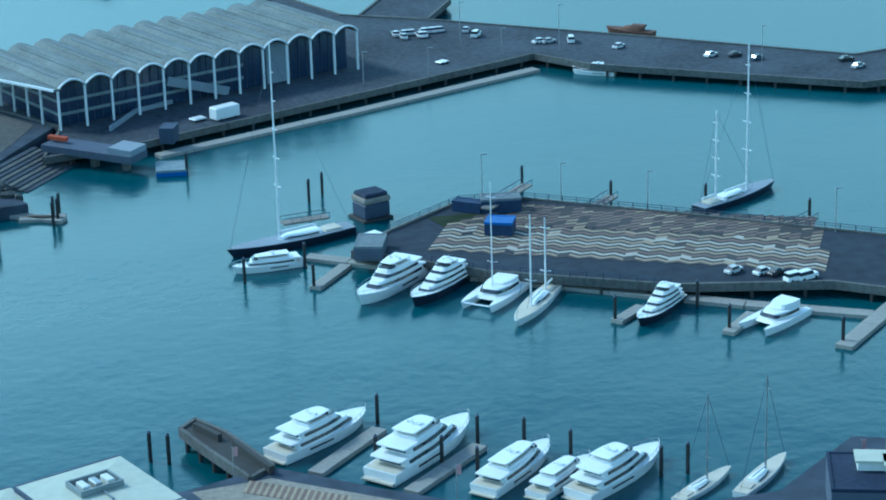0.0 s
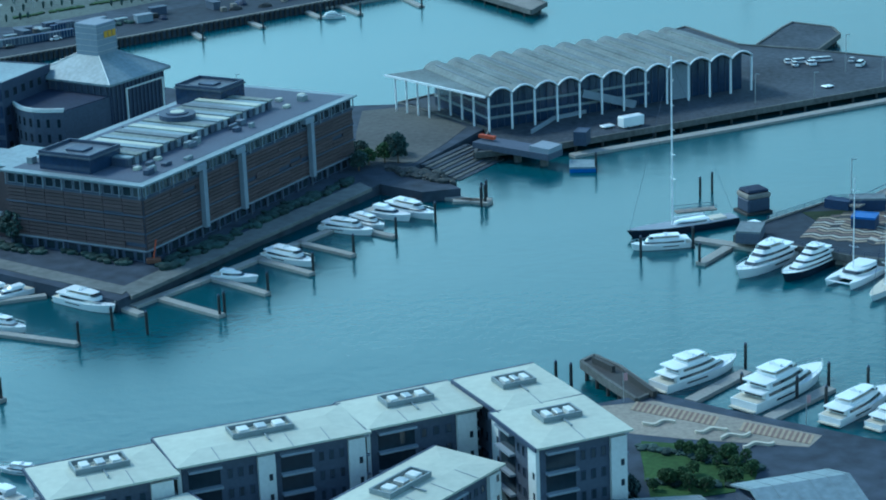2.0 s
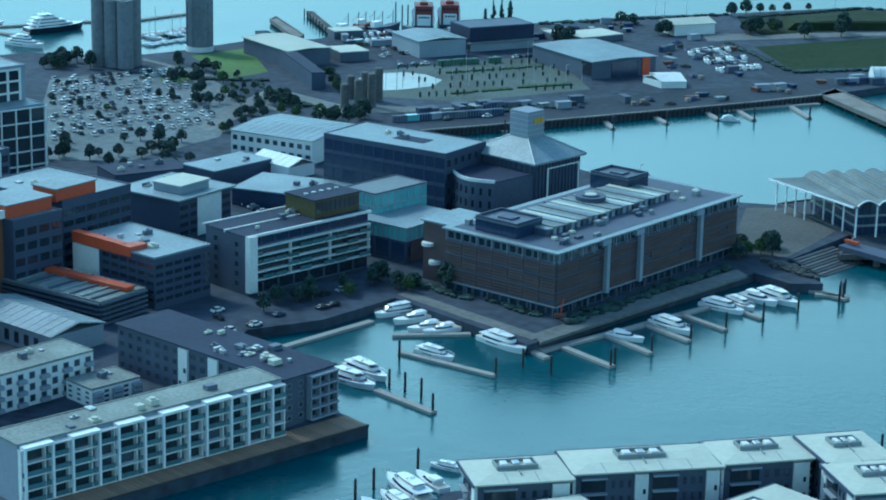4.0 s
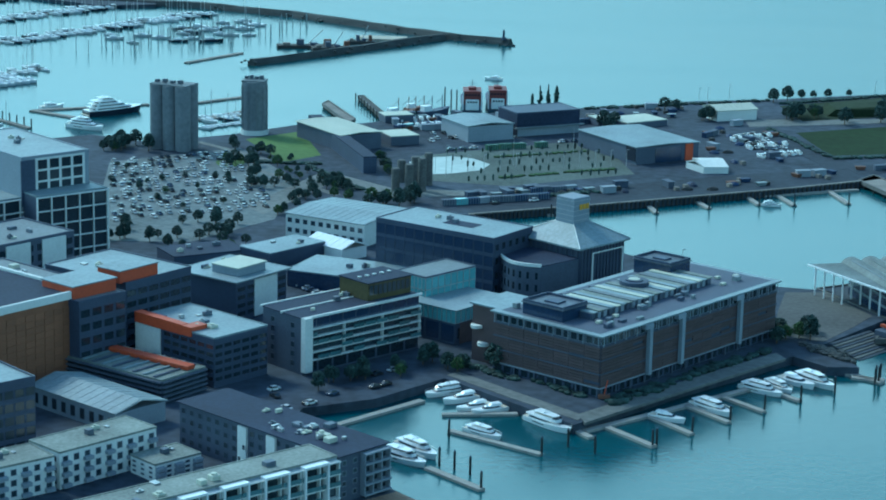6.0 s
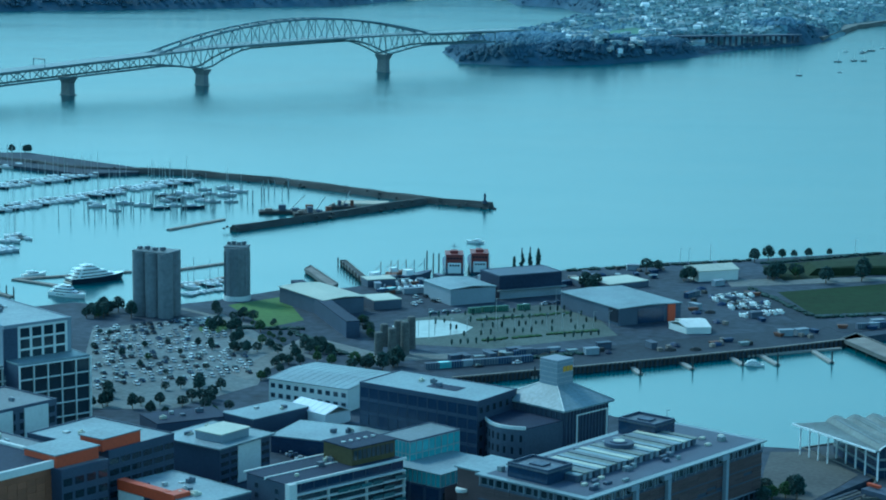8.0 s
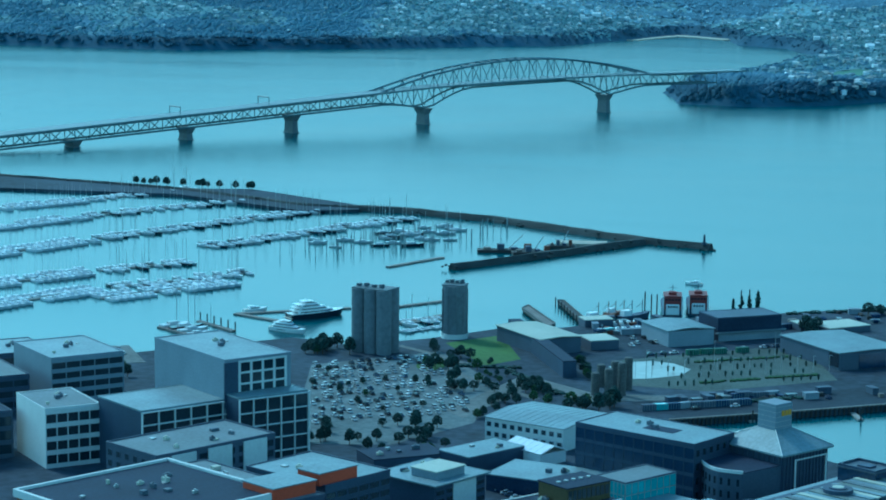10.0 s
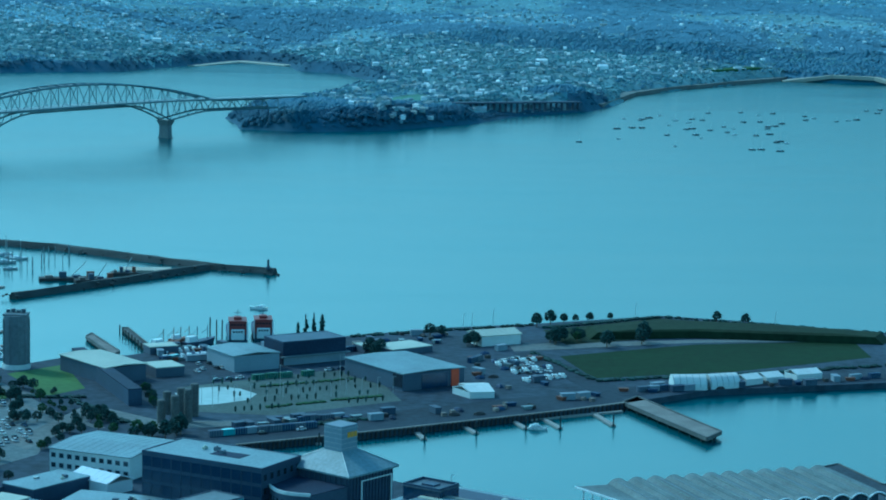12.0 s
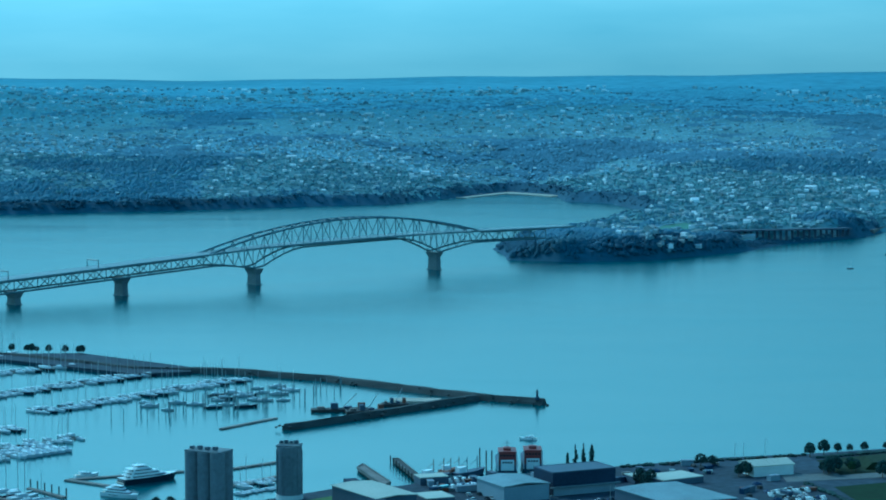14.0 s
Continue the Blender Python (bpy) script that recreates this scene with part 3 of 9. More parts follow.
def seaward(x, y):
    """Place along the viaduct, 0 to 1, and metres in front of it."""
    dx, dy = VB[0] - VA[0], VB[1] - VA[1]
    L = math.hypot(dx, dy)
    return ((x - VA[0]) * dx + (y - VA[1]) * dy) / L ** 2, ((x - VA[0]) * dy - (y - VA[1]) * dx) / L


def town_at(x, y):
    """Where the far suburbs are built up (above 0) and where bush fills the gullies (below)."""
    d = np.hypot(x, y)
    wild = 1.6 * blob(x, y, 60, 1790, 120, 130) + 1.5 * blob(x, y, 282, 2024, 50, 46) + 1.2 * blob(x, y, 40, 1900, 50, 120)
    for cx, cy, r in HAMLETS:
        wild = wild - 2.4 * blob(x, y, cx, cy, r, r)
    t = 0.75 * patches(x, y * 0.8, 190, 1) + 0.5 * patches(x, y, 75, 2) + 0.3 * patches(x, y, 30, 3)
    return t + 0.45 * np.clip((x - 40) / 200, -1, 1) * np.clip((2700 - d) / 300, -0.3, 1) - 0.02 - wild


def ground_z(x, y):
    sd = coast_dist(x, y) + 4 * ripple(x, y, 60, 3)
    d = np.hypot(x, y)
    rise = np.clip((d - 2250) / 2600, 0, 1)
    z = np.clip(sd * 0.9, -3, 9) + 10 * np.clip(sd / 160, 0, 1) + 126 * rise ** 0.95 * np.clip(sd / 250, 0, 1)
    z = z + np.clip(sd / 120, 0, 1) * (3 * ripple(x, y, 170, 1) + 9 * ripple(x, y, 520, 2) * (0.35 + rise))
    near_tip = np.clip(1 - np.hypot(x - TIP[0], y - TIP[1]) / 190, 0, 1)
    east = np.clip((x - 330) / 120, 0, 1) * np.clip(1 - (d - 2000) / 500, 0, 1)
    z = z * (1 - 0.75 * east)
    z = z + np.clip(sd / 30, 0, 1) * (7 * blob(x, y, 282, 2024, 55, 50) + 4 * blob(x, y, 70, 1775, 60, 70) + 4 * patches(x, y, 45, 12) * (d < 2300))
    z = z * (1 - 0.45 * blob(x, y, 30, 1930, 120, 260))
    f, q = seaward(x, y)
    z = np.minimum(z, 1.6 + 1.1 * np.clip(-q - 5, 0, 99) + 160 * np.clip(np.abs(f - 0.5) - 0.5, 0, 1))
    return np.minimum(np.where(sd > 0, z + 5 * near_tip * np.clip(sd / 20, 0, 1), np.clip(sd * 0.5, -3, 0)), 156 - 26 * np.clip((4600 - d) / 1500, 0, 1) + 5.0 * ripple(x, y, 420, 5) - 3)


def far_ground():
    us = np.linspace(-0.62, 0.62, 340)
    ds = 1560 + (4900 - 1560) * np.linspace(0, 1, 300) ** 1.5
    U, D = np.meshgrid(us, ds)
    X, Y = D * np.sin(U), D * np.cos(U)
    Z = ground_z(X, Y)
    nu = len(us)
    verts = np.stack([X, Y, Z], -1).reshape(-1, 3)
    idx = np.arange(len(verts)).reshape(len(ds), nu)
    quads = np.stack([idx[:-1, :-1], idx[:-1, 1:], idx[1:, 1:], idx[1:, :-1]], -1).reshape(-1, 4)
    keep = (verts[quads][:, :, 2].max(1) > -2.9)
    me = bpy.data.meshes.new("far_shore")
    me.from_pydata(verts.tolist(), [], quads[keep][:, ::-1].tolist())
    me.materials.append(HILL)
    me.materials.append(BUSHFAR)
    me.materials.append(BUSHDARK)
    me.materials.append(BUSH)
    me.materials.append(PASTURE)
    me.polygons.foreach_set("use_smooth", [True] * len(me.polygons))
    # the farthest ground takes the hazed ridge colour
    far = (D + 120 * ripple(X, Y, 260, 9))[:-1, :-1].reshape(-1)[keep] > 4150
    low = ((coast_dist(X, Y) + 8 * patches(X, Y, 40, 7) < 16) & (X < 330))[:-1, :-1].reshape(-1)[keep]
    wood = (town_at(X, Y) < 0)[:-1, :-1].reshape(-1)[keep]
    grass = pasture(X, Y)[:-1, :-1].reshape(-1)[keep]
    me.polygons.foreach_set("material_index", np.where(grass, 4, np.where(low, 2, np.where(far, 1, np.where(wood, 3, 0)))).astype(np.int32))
    return tagged(new("ground_far_shore", me), "low wooded suburban hills across the harbour", "hills", kind="structure")


far_ground()


def scatter(name, material, label, category, unit_v, unit_f, places, round_off=False):
    """Many small alike pieces as one mesh: places are rows of x, y, z, sx, sy, sz, turn."""
    uv, pl = np.array(unit_v, float), np.array(places, float)
    c, s = np.cos(pl[:, 6]), np.sin(pl[:, 6])
    p = uv[None] * pl[:, None, 3:6]
    X = p[..., 0] * c[:, None] - p[..., 1] * s[:, None] + pl[:, None, 0]
    Y = p[..., 0] * s[:, None] + p[..., 1] * c[:, None] + pl[:, None, 1]
    Z = p[..., 2] + pl[:, None, 2]
    verts = np.stack([X, Y, Z], -1).reshape(-1, 3).tolist()
    faces = [[i + k * len(uv) for i in f] for k in range(len(pl)) for f in unit_f]
    me = bpy.data.meshes.new(name)
    me.from_pydata(verts, [], faces)
    me.materials.append(material)
    if round_off:
        me.polygons.foreach_set("use_smooth", [True] * len(me.polygons))
    return tagged(new(name, me), label, category, kind="stuff")


HOUSE_V = [(-1, -1, -1), (1, -1, -1), (1, 1, -1), (-1, 1, -1), (-1, -1, 1), (1, -1, 1), (1, 1, 1), (-1, 1, 1), (-1.05, 0, 1.7), (1.05, 0, 1.7)]
HOUSE_F = [(0, 1, 5, 4), (1, 2, 6, 9, 5), (2, 3, 7, 6), (3, 0, 4, 8, 7), (4, 5, 9, 8), (6, 7, 8, 9)]


def clump():
    bm = bmesh.new()
    bmesh.ops.create_icosphere(bm, subdivisions=1, radius=1)
    rng = random.Random(4)
    for v in bm.verts:
        v.co *= rng.uniform(0.75, 1.2)
    bm.verts.ensure_lookup_table()
    r = [tuple(v.co) for v in bm.verts], [[v.index for v in f.verts] for f in bm.faces]
    bm.free()
    return r


CLUMP_V, CLUMP_F = clump()
DOME_V = [(math.cos(k * math.tau / 5), math.sin(k * math.tau / 5), -0.6) for k in range(5)] + [(0.68 * math.cos(k * math.tau / 5 + 0.5), 0.68 * math.sin(k * math.tau / 5 + 0.5), 0.5) for k in range(5)] + [(0.15, 0.1, 0.9)]
DOME_F = [(k, (k + 1) % 5, 5 + (k + 1) % 5, 5 + k) for k in range(5)] + [(5 + k, 5 + (k + 1) % 5, 10) for k in range(5)]
MOUND_V = DOME_V[:5] + [(0.1, -0.1, 0.8)]
MOUND_F = [(k, (k + 1) % 5, 5) for k in range(5)]


def far_cover():
    """Trees and houses over the far hills: bush in the gullies and along the shore, streets of houses between."""
    rng = np.random.RandomState(7)
    u = np.concatenate([rng.uniform(-0.345, 0.335, 150000), rng.uniform(-0.345, 0.335, 60000)])
    d = np.concatenate([np.sqrt(rng.uniform(1700 ** 2, 3000 ** 2, 150000)), np.sqrt(rng.uniform(3000 ** 2, 4400 ** 2, 60000))])
    x, y = d * np.sin(u), d * np.cos(u)
    x = np.concatenate([x, TIP[0] + rng.uniform(-200, 260, 16000)])
    y = np.concatenate([y, TIP[1] + rng.uniform(-90, 120, 16000)])
    d = np.hypot(x, y)
    sd = coast_dist(x, y) + 4 * ripple(x, y, 60, 3)
    ok = (sd > 3) & ~pasture(x, y)
    x, y, d, sd = x[ok], y[ok], d[ok], sd[ok]
    z = ground_z(x, y)
    k = len(x)
    stand = np.clip(0.5 + patches(x, y * 0.35, 9, 21) + patches(x, y * 0.35, 24, 22), 0, 1.7)      # taller and lower stands of trees
    z = z + 1.9 * stand * np.clip(sd / 12, 0, 1)
    tip = np.hypot(x - TIP[0] + 40, y - TIP[1] + 30) < 60
    town = town_at(x, y)
    r = rng.uniform(0, 1, k)
    house = (r < np.clip(0.022 + 0.11 * town, 0.003, 0.085) * np.where(d < 2350, 0.7, 1.0)) & (sd > 20) & ~tip & ~((town < -0.5) & (d < 2100))
    for cx, cy, q in HAMLETS:
        house |= (np.hypot(x - cx, y - cy) < q) & (r < 0.11)
    far = np.clip((d - 2600) / 1500, 0, 1)
    sz = rng.uniform(0.8, 1.7, k) * (1 + 0.5 * far) * np.where(rng.uniform(0, 1, k) < 0.03, 2.0, 1.0)
    sz = sz * np.where(d < 2350, 1.2, 1.0)
    hs = np.stack([x, y, z + 1.5, sz * rng.uniform(1, 1.9, k), sz, sz * rng.uniform(0.5, 0.8, k), rng.uniform(-0.5, 0.5, k) + np.where(rng.uniform(0, 1, k) < 0.3, 1.57, 0)], -1)
    scatter("hillside_houses", HOUSES, "scattered pale suburban houses on the far hills", "houses", HOUSE_V, HOUSE_F, hs[house])
    ts = np.clip(np.exp(rng.normal(0.22, 0.36, k)), 0.7, 3.0) * (1 + 0.8 * far) * np.where(town < -0.1, 1.2, 0.85)
    kept = rng.uniform(0, 1, k) < np.where(town < -0.1, 1.0, 0.75)
    front = seaward(x, y)
    low = (front[0] > -0.05) & (front[0] < 1.05) & (front[1] > -5)
    ts = np.where(low, np.minimum(ts, 1.3), ts)
    tr = np.stack([x, y, z + ts * 0.2, ts * rng.uniform(1.0, 1.5, k), ts * rng.uniform(1.0, 1.4, k), ts * rng.uniform(0.45, 0.8, k) * (1 - 0.5 * far), rng.uniform(0, 6.28, k)], -1)
    shore = (sd < 15 + 16 * np.clip(1 - np.hypot(x - TIP[0], y - TIP[1]) / 200, 0, 1) + 6 * patches(x, y, 40, 7)) & (x < 330)
    near = d < 2750
    tr[tip, 3:6] *= np.array([0.85, 0.85, 1.0])
    leafy = rng.uniform(0, 1, k) < np.clip(0.30 + 0.9 * town, 0.02, 0.9)
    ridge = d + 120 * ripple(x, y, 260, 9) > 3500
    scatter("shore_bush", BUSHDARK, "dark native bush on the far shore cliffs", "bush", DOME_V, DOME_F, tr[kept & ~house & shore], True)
    scatter("garden_trees", BUSHTOWN, "garden trees between the far houses, tinted with haze", "trees", DOME_V, DOME_F, tr[kept & ~house & ~shore & near & leafy], True)
    scatter("hillside_trees", BUSH, "dense bush on the far hills, tinted with haze", "trees", DOME_V, DOME_F, tr[kept & ~house & ~shore & near & ~leafy], True)
    scatter("hillside_trees_beyond", BUSH, "dense bush on the hills behind, tinted with haze", "trees", MOUND_V, MOUND_F, tr[kept & ~house & ~shore & ~near & ~ridge & ~leafy], True)
    # ridge trees and the farther leafy ones take the hazed ridge colour
    scatter("ridge_trees", BUSHFAR, "bush on the distant ridges, paled blue with haze", "trees", MOUND_V, MOUND_F, tr[kept & ~house & ~shore & ~near & (ridge | leafy)], True)


far_cover()

# motorway viaduct along the far shore
bm = bmesh.new()
va, vb = V(VA, 14), V(VB, 9)
bar(bm, va, vb, 9, 1.3)
for k in range(24):
    q = va.lerp(vb, k / 23)
    tube(bm, (q.x, q.y, -3), (q.x, q.y, q.z - 1.0), 1.1, 6)
tagged(part("road_viaduct", bm, GREYWALL), "concrete motorway viaduct on many columns along the shore", "viaduct", kind="structure")


# motorway along the eastern shore, and a playing field behind it
def ribbon(name, pts, w, lift, material, label, category, top=99.0):
    bm = bmesh.new()
    rows = []
    for k, p in enumerate(pts):
        q, r = Vector(pts[max(0, k - 1)]), Vector(pts[min(len(pts) - 1, k + 1)])
        n = (r - q).normalized()
        n = Vector((-n.y, n.x)) * w / 2
        z = min(top, max(2.5, float(ground_z(np.array([p[0]]), np.array([p[1]]))[0])) + lift)
        rows.append([(p[0] - n.x, p[1] - n.y, z), (p[0] + n.x, p[1] + n.y, z), (p[0] + n.x, p[1] + n.y, z - 4), (p[0] - n.x, p[1] - n.y, z - 4)])
    loft(bm, rows)
    bmesh.ops.recalc_face_normals(bm, faces=bm.faces)
    return tagged(part(name, bm, material), label, category, kind="structure")


MWAY = [(313.2, 2034.0), (376.3, 2222.6), (435.3, 2323.5), (493.4, 2401.6), (555.8, 2485.3), (619.9, 2563.1), (696.6, 2573.4), (759.6, 2534.5)]
MWAY = [lerp(a, b, k / 4) for a, b in zip(MWAY, MWAY[1:]) for k in range(4)]
ribbon("road_motorway", MWAY, 16, 1.2, PAVING, "pale motorway along the far shore", "road", 4.0)
ribbon("sand_strip", [(606.2, 2533.2), (664.8, 2529.2), (710.2, 2501.1), (737.7, 2460.7)], 22, -1.6, SAND, "pale sandy beach on the far shore", "beach")
land("sand_cove", [(-78.0, 2640.0), (-62.0, 2700.0), (-14.0, 2785.0), (22.0, 2750.0), (56.0, 2690.0), (40.0, 2670.0), (8.0, 2715.0), (-14.0, 2735.0), (-45.0, 2672.0), (-60.0, 2632.0)], 0.8, SAND, "pale beach at the head of the far cove", "beach")
ribbon("playing_field", [(507.0, 2483.9), (541.1, 2522.8), (576.3, 2563.0)], 30, 1.2, GARDEN, "green playing field by the motorway", "field")

# ---- wharves ----
def wharf(name, pts, label, deckmat=ASPHALT, z=LAND, spacing=6.0):
    """A deck on timber piles, with an edge beam."""
    bm = bmesh.new()
    prism(bm, pts, z - 0.7, z)
    w = tagged(part(name, bm, deckmat), label, "wharf", kind="structure")
    bm = bmesh.new()
    n = len(pts)
    for i in range(n):
        a, b = pts[i], pts[(i + 1) % n]
        k = int(gap(a, b) / spacing)
        for j in range(k):
            p = lerp(a, b, (j + 0.5) / k)
            tube(bm, (p[0], p[1], -3), (p[0], p[1], z - 0.7), 0.28, 6)
    part("pile_row", bm, DARKTIMBER, w)
    bm = bmesh.new()
    for i in range(n):
        a, b = pts[i], pts[(i + 1) % n]
        bar(bm, V(a, z + 0.28), V(b, z + 0.28), 0.5, 1.2)
    part("edge_beam", bm, QUAY, w)
    return w


ARCH_FRONT_W, ARCH_INNER = (108.9, 498.2), (190.1, 522.8)
wharf("wharf_1", [(91.3, 496.6), ARCH_FRONT_W, ARCH_INNER, (196.4, 510.7), (233.7, 476.7), (345, 470), (360, 505), (242.8, 494.6), (214.1, 526.1), (184.8, 556.5), (168.2, 571.2), (162.5, 594.6), (116.0, 560.5), (84.4, 542.3), (98.0, 513.8)],
      "long dark wharf deck on timber piles with parked cars", WHARFDECK)
wharf("wharf_2", [(171.4, 568.8), (182.9, 559.7), (193.3, 573.7), (194.3, 581.5), (187.6, 590.2), (183.3, 585.3)], "old timber finger wharf on piles", WHARFDECK)
wharf("wharf_3", [(116.3, 678.8), (122.5, 687.5), (138.6, 636.3), (132.5, 627.3)], "narrow grey finger wharf on dark piles", GREYTIMBER)
# event wharf with the chevron paving
EV = [(129.4, 436.3), (143.7, 444.7), (152.8, 442.1), (173.6, 422.1), (194.1, 401.5), (250, 418), (262, 380), (183.2, 382.0), (175.8, 389.7), (155.8, 398.0), (135.6, 413.8), (125.7, 425.7), (121.5, 429.9)]
wharf("wharf_4", EV, "broad event wharf with zigzag brick paving", ASPHALT)


# zigzag rows of pavers on the event wharf: the nearest rows piece by piece, the rest joined
def chevrons():
    o, e = (131.0, 425.3), (177.4, 392.7)
    back = (156.2, 436.8)
    L, ang = gap(o, e), heading(o, e)
    u = Vector((math.cos(radians(ang)), math.sin(radians(ang))))
    v = Vector((-u.y, u.x))
    depth = (Vector(back) - Vector(o)).dot(v)
    base = empty("zigzag_paving", pose(o[0], o[1], LAND + 0.02, 0, 0, ang), "ochre, cream and dark brick laid in zigzag bands", "paving", kind="structure")
    leg, band = 1.55, 0.70

    def shape(bm, x, y, s):
        y0, y1 = y + (0 if s > 0 else leg * 0.55), y + (leg * 0.55 if s > 0 else 0)
        prism(bm, [(x, y0), (x + leg, y1), (x + leg, y1 + band * 0.9), (x, y0 + band * 0.9)], 0, 0.05)

    mes = {}
    for s in (1, -1):
        for k, m in enumerate(CHEV):
            bm = bmesh.new()
            shape(bm, 0, 0, s)
            mes[s, k] = bpy.data.meshes.new("paver_band")
            bm.to_mesh(mes[s, k])
            bm.free()
            mes[s, k].materials.append(m)
    rest = [bmesh.new() for _ in CHEV]
    rng = random.Random(3)
    cols, rows = int(L / leg), int(depth / band) - 1
    made = 0
    for j in range(rows):
        tone = (3, 0, 3, 1, 3, 2, 3, 0, 3, 1)[j % 10]
        lo = int(max(0, j - 14) * 0.3)
        for i in range(lo, cols - int(j * 0.08)):
            if rng.random() < 0.02:
                continue
            s = 1 if i % 2 == 0 or j > rows * 0.55 else -1
            k = tone if rng.random() < 0.88 else rng.randrange(4)
            if j > rows * 0.55:
                k = rng.choice((2, 2, 3, 2, 0)) if j % 2 else 3
            if made < 300:
                made += 1
                share("paver_band", mes[s, k], pose(i * leg, j * band + 0.3, 0), base)
            else:
                shape(rest[k], i * leg, j * band + 0.3, s)
    for k, bm in enumerate(rest):
        tagged(part("paver_field", bm, CHEV[k], base), kind="stuff")


chevrons()


# ---- buildings ----
def footprint(A, B, D):
    """Pose and sides of a rectangle from a corner, the far end of its front, and a corner of its back."""
    a, b, d = Vector(A), Vector(B), Vector(D)
    u = (b - a).normalized()
    v = Vector((-u.y, u.x))
    w = (d - a).dot(v)
    if w < 0:
        a, b = b, a
        u, v, w = -u, -v, -w
    return pose(a.x, a.y, LAND, 0, 0, math.degrees(math.atan2(u.y, u.x))), (b - a).length, w


def pane_mesh(w, h, glass=WINDOW, edge=WHITEWALL):
    """A window in its own plane: x along, z up, facing -y; a frame proud of the wall with the glass set back."""
    bm = bmesh.new()
    t = min(0.09, w * 0.12)
    box(bm, -w / 2 + t, w / 2 - t, -0.03, 0.02, t, h - t)
    for f in bm.faces:
        f.material_index = 0
    n = len(bm.faces)
    for x0, x1, z0, z1 in ((-w / 2, -w / 2 + t, 0, h), (w / 2 - t, w / 2, 0, h), (-w / 2 + t, w / 2 - t, 0, t), (-w / 2 + t, w / 2 - t, h - t, h)):
        box(bm, x0, x1, -0.08, 0.02, z0, z1)
    bm.faces.ensure_lookup_table()
    for f in bm.faces[n:]:
        f.material_index = 1
    me = bpy.data.meshes.new("window")
    bm.to_mesh(me)
    bm.free()
    me.materials.append(glass)
    me.materials.append(edge)
    return me


def side_pose(side, L, W):
    """Pose of a wall of a box: x along it, z up, -y outward; and its length."""
    return {"s": (pose(0, 0, 0), L), "n": (pose(L, W, 0, 0, 0, 180), L), "e": (pose(L, 0, 0, 0, 0, 90), W), "w": (pose(0, W, 0, 0, 0, -90), W)}[side]


def windows(b, side, L, W, z0, z1, floors, bays, fill=(0.6, 0.62), glass=WINDOW, edge=GREYWALL, skip=0.0, seed=1, x0=0.0, x1=1.0):
    m, n = side_pose(side, L, W)
    sw, sh = n * (x1 - x0) / bays, (z1 - z0) / floors
    me = pane_mesh(sw * fill[0], sh * fill[1], glass, edge)
    rng = random.Random(seed)
    for i in range(bays):
        for k in range(floors):
            if rng.random() >= skip:
                share("window", me, m @ pose(n * x0 + (i + 0.5) * sw, 0, z0 + k * sh + sh * (1 - fill[1]) * 0.5), b)


def bands(b, side, L, W, z0, z1, floors, slab=WHITEWALL, glass=WINDOW, out=0.9, thick=0.5, bays=6, x0=0.0, x1=1.0, post=True, name="balcony", pw=0.12):
    """Storeys of glass between projecting slabs with solid fronts, and uprights."""
    m, n = side_pose(side, L, W)
    a, c = n * x0, n * x1
    sh = (z1 - z0) / floors
    g = boxmesh("glazing", a + 0.1, c - 0.1, -0.06, 0.02, 0.05, sh - 0.05, glass)
    s = boxmesh(name, a, c, -out, 0.0, -thick / 2, thick / 2, slab)
    for k in range(floors):
        share("glazing", g, m @ pose(0, 0, z0 + k * sh), b)
        share(name, s, m @ pose(0, 0, z0 + k * sh), b)
    share(name, s, m @ pose(0, 0, z1), b)
    if post:
        p = boxmesh("upright", -pw, pw, -out * 0.8, 0, z0, z1, slab)
        for i in range(bays + 1):
            share("upright", p, m @ pose(a + 0.15 + (c - a - 0.3) * i / bays, 0, 0), b)


def building(name, label, A, B, D, h, wall=GREYWALL, roof=ROOFGREY, parapet=0.5, category="building", plant=0, overhang=0.0, seed=0, group=""):
    m, L, W = footprint(A, B, D)
    b = empty(name, m, label, category, group)
    H = h - LAND
    bm = bmesh.new()
    box(bm, 0, L, 0, W, -0.3, H, bevel=0.06)
    part("wall", bm, wall, b)
    bm = bmesh.new()
    box(bm, -overhang + 0.03, L + overhang - 0.03, -overhang + 0.03, W + overhang - 0.03, H + 0.004, H + 0.18)
    part("roof", bm, roof, b)
    if parapet:
        bm = bmesh.new()
        e = overhang + 0.03
        ring = []
        for o, z in ((e, H - 0.1), (e, H + parapet), (e - 0.3, H + parapet), (e - 0.3, H - 0.1)):
            ring.append([bm.verts.new(p) for p in ((-o, -o, z), (L + o, -o, z), (L + o, W + o, z), (-o, W + o, z))])
        for p, q in zip(ring, ring[1:] + ring[:1]):
            for k in range(4):
                bm.faces.new((p[k], p[(k + 1) % 4], q[(k + 1) % 4], q[k]))
        part("parapet", bm, wall if parapet > 0.3 else roof, b)
    rng = random.Random(seed + 11)
    for k in range(plant):
        w, d, hh = rng.uniform(0.6, 2.2), rng.uniform(0.6, 1.8), rng.uniform(0.4, 1.2)
        x, y = rng.uniform(0.12, 0.8) * L, rng.uniform(0.12, 0.8) * W
        bm = bmesh.new()
        box(bm, x, x + w, y, y + d, H + 0.18, H + hh, bevel=0.05)
        if k % 2:
            tube(bm, (x + w / 2, y + d / 2, H + hh), (x + w / 2, y + d / 2, H + hh + 0.3), min(w, d) * 0.35, 10)
        part("roof_plant", bm, (PLANT, ROOFWHITE, STEEL)[k % 3], b)
    return b, L, W, H


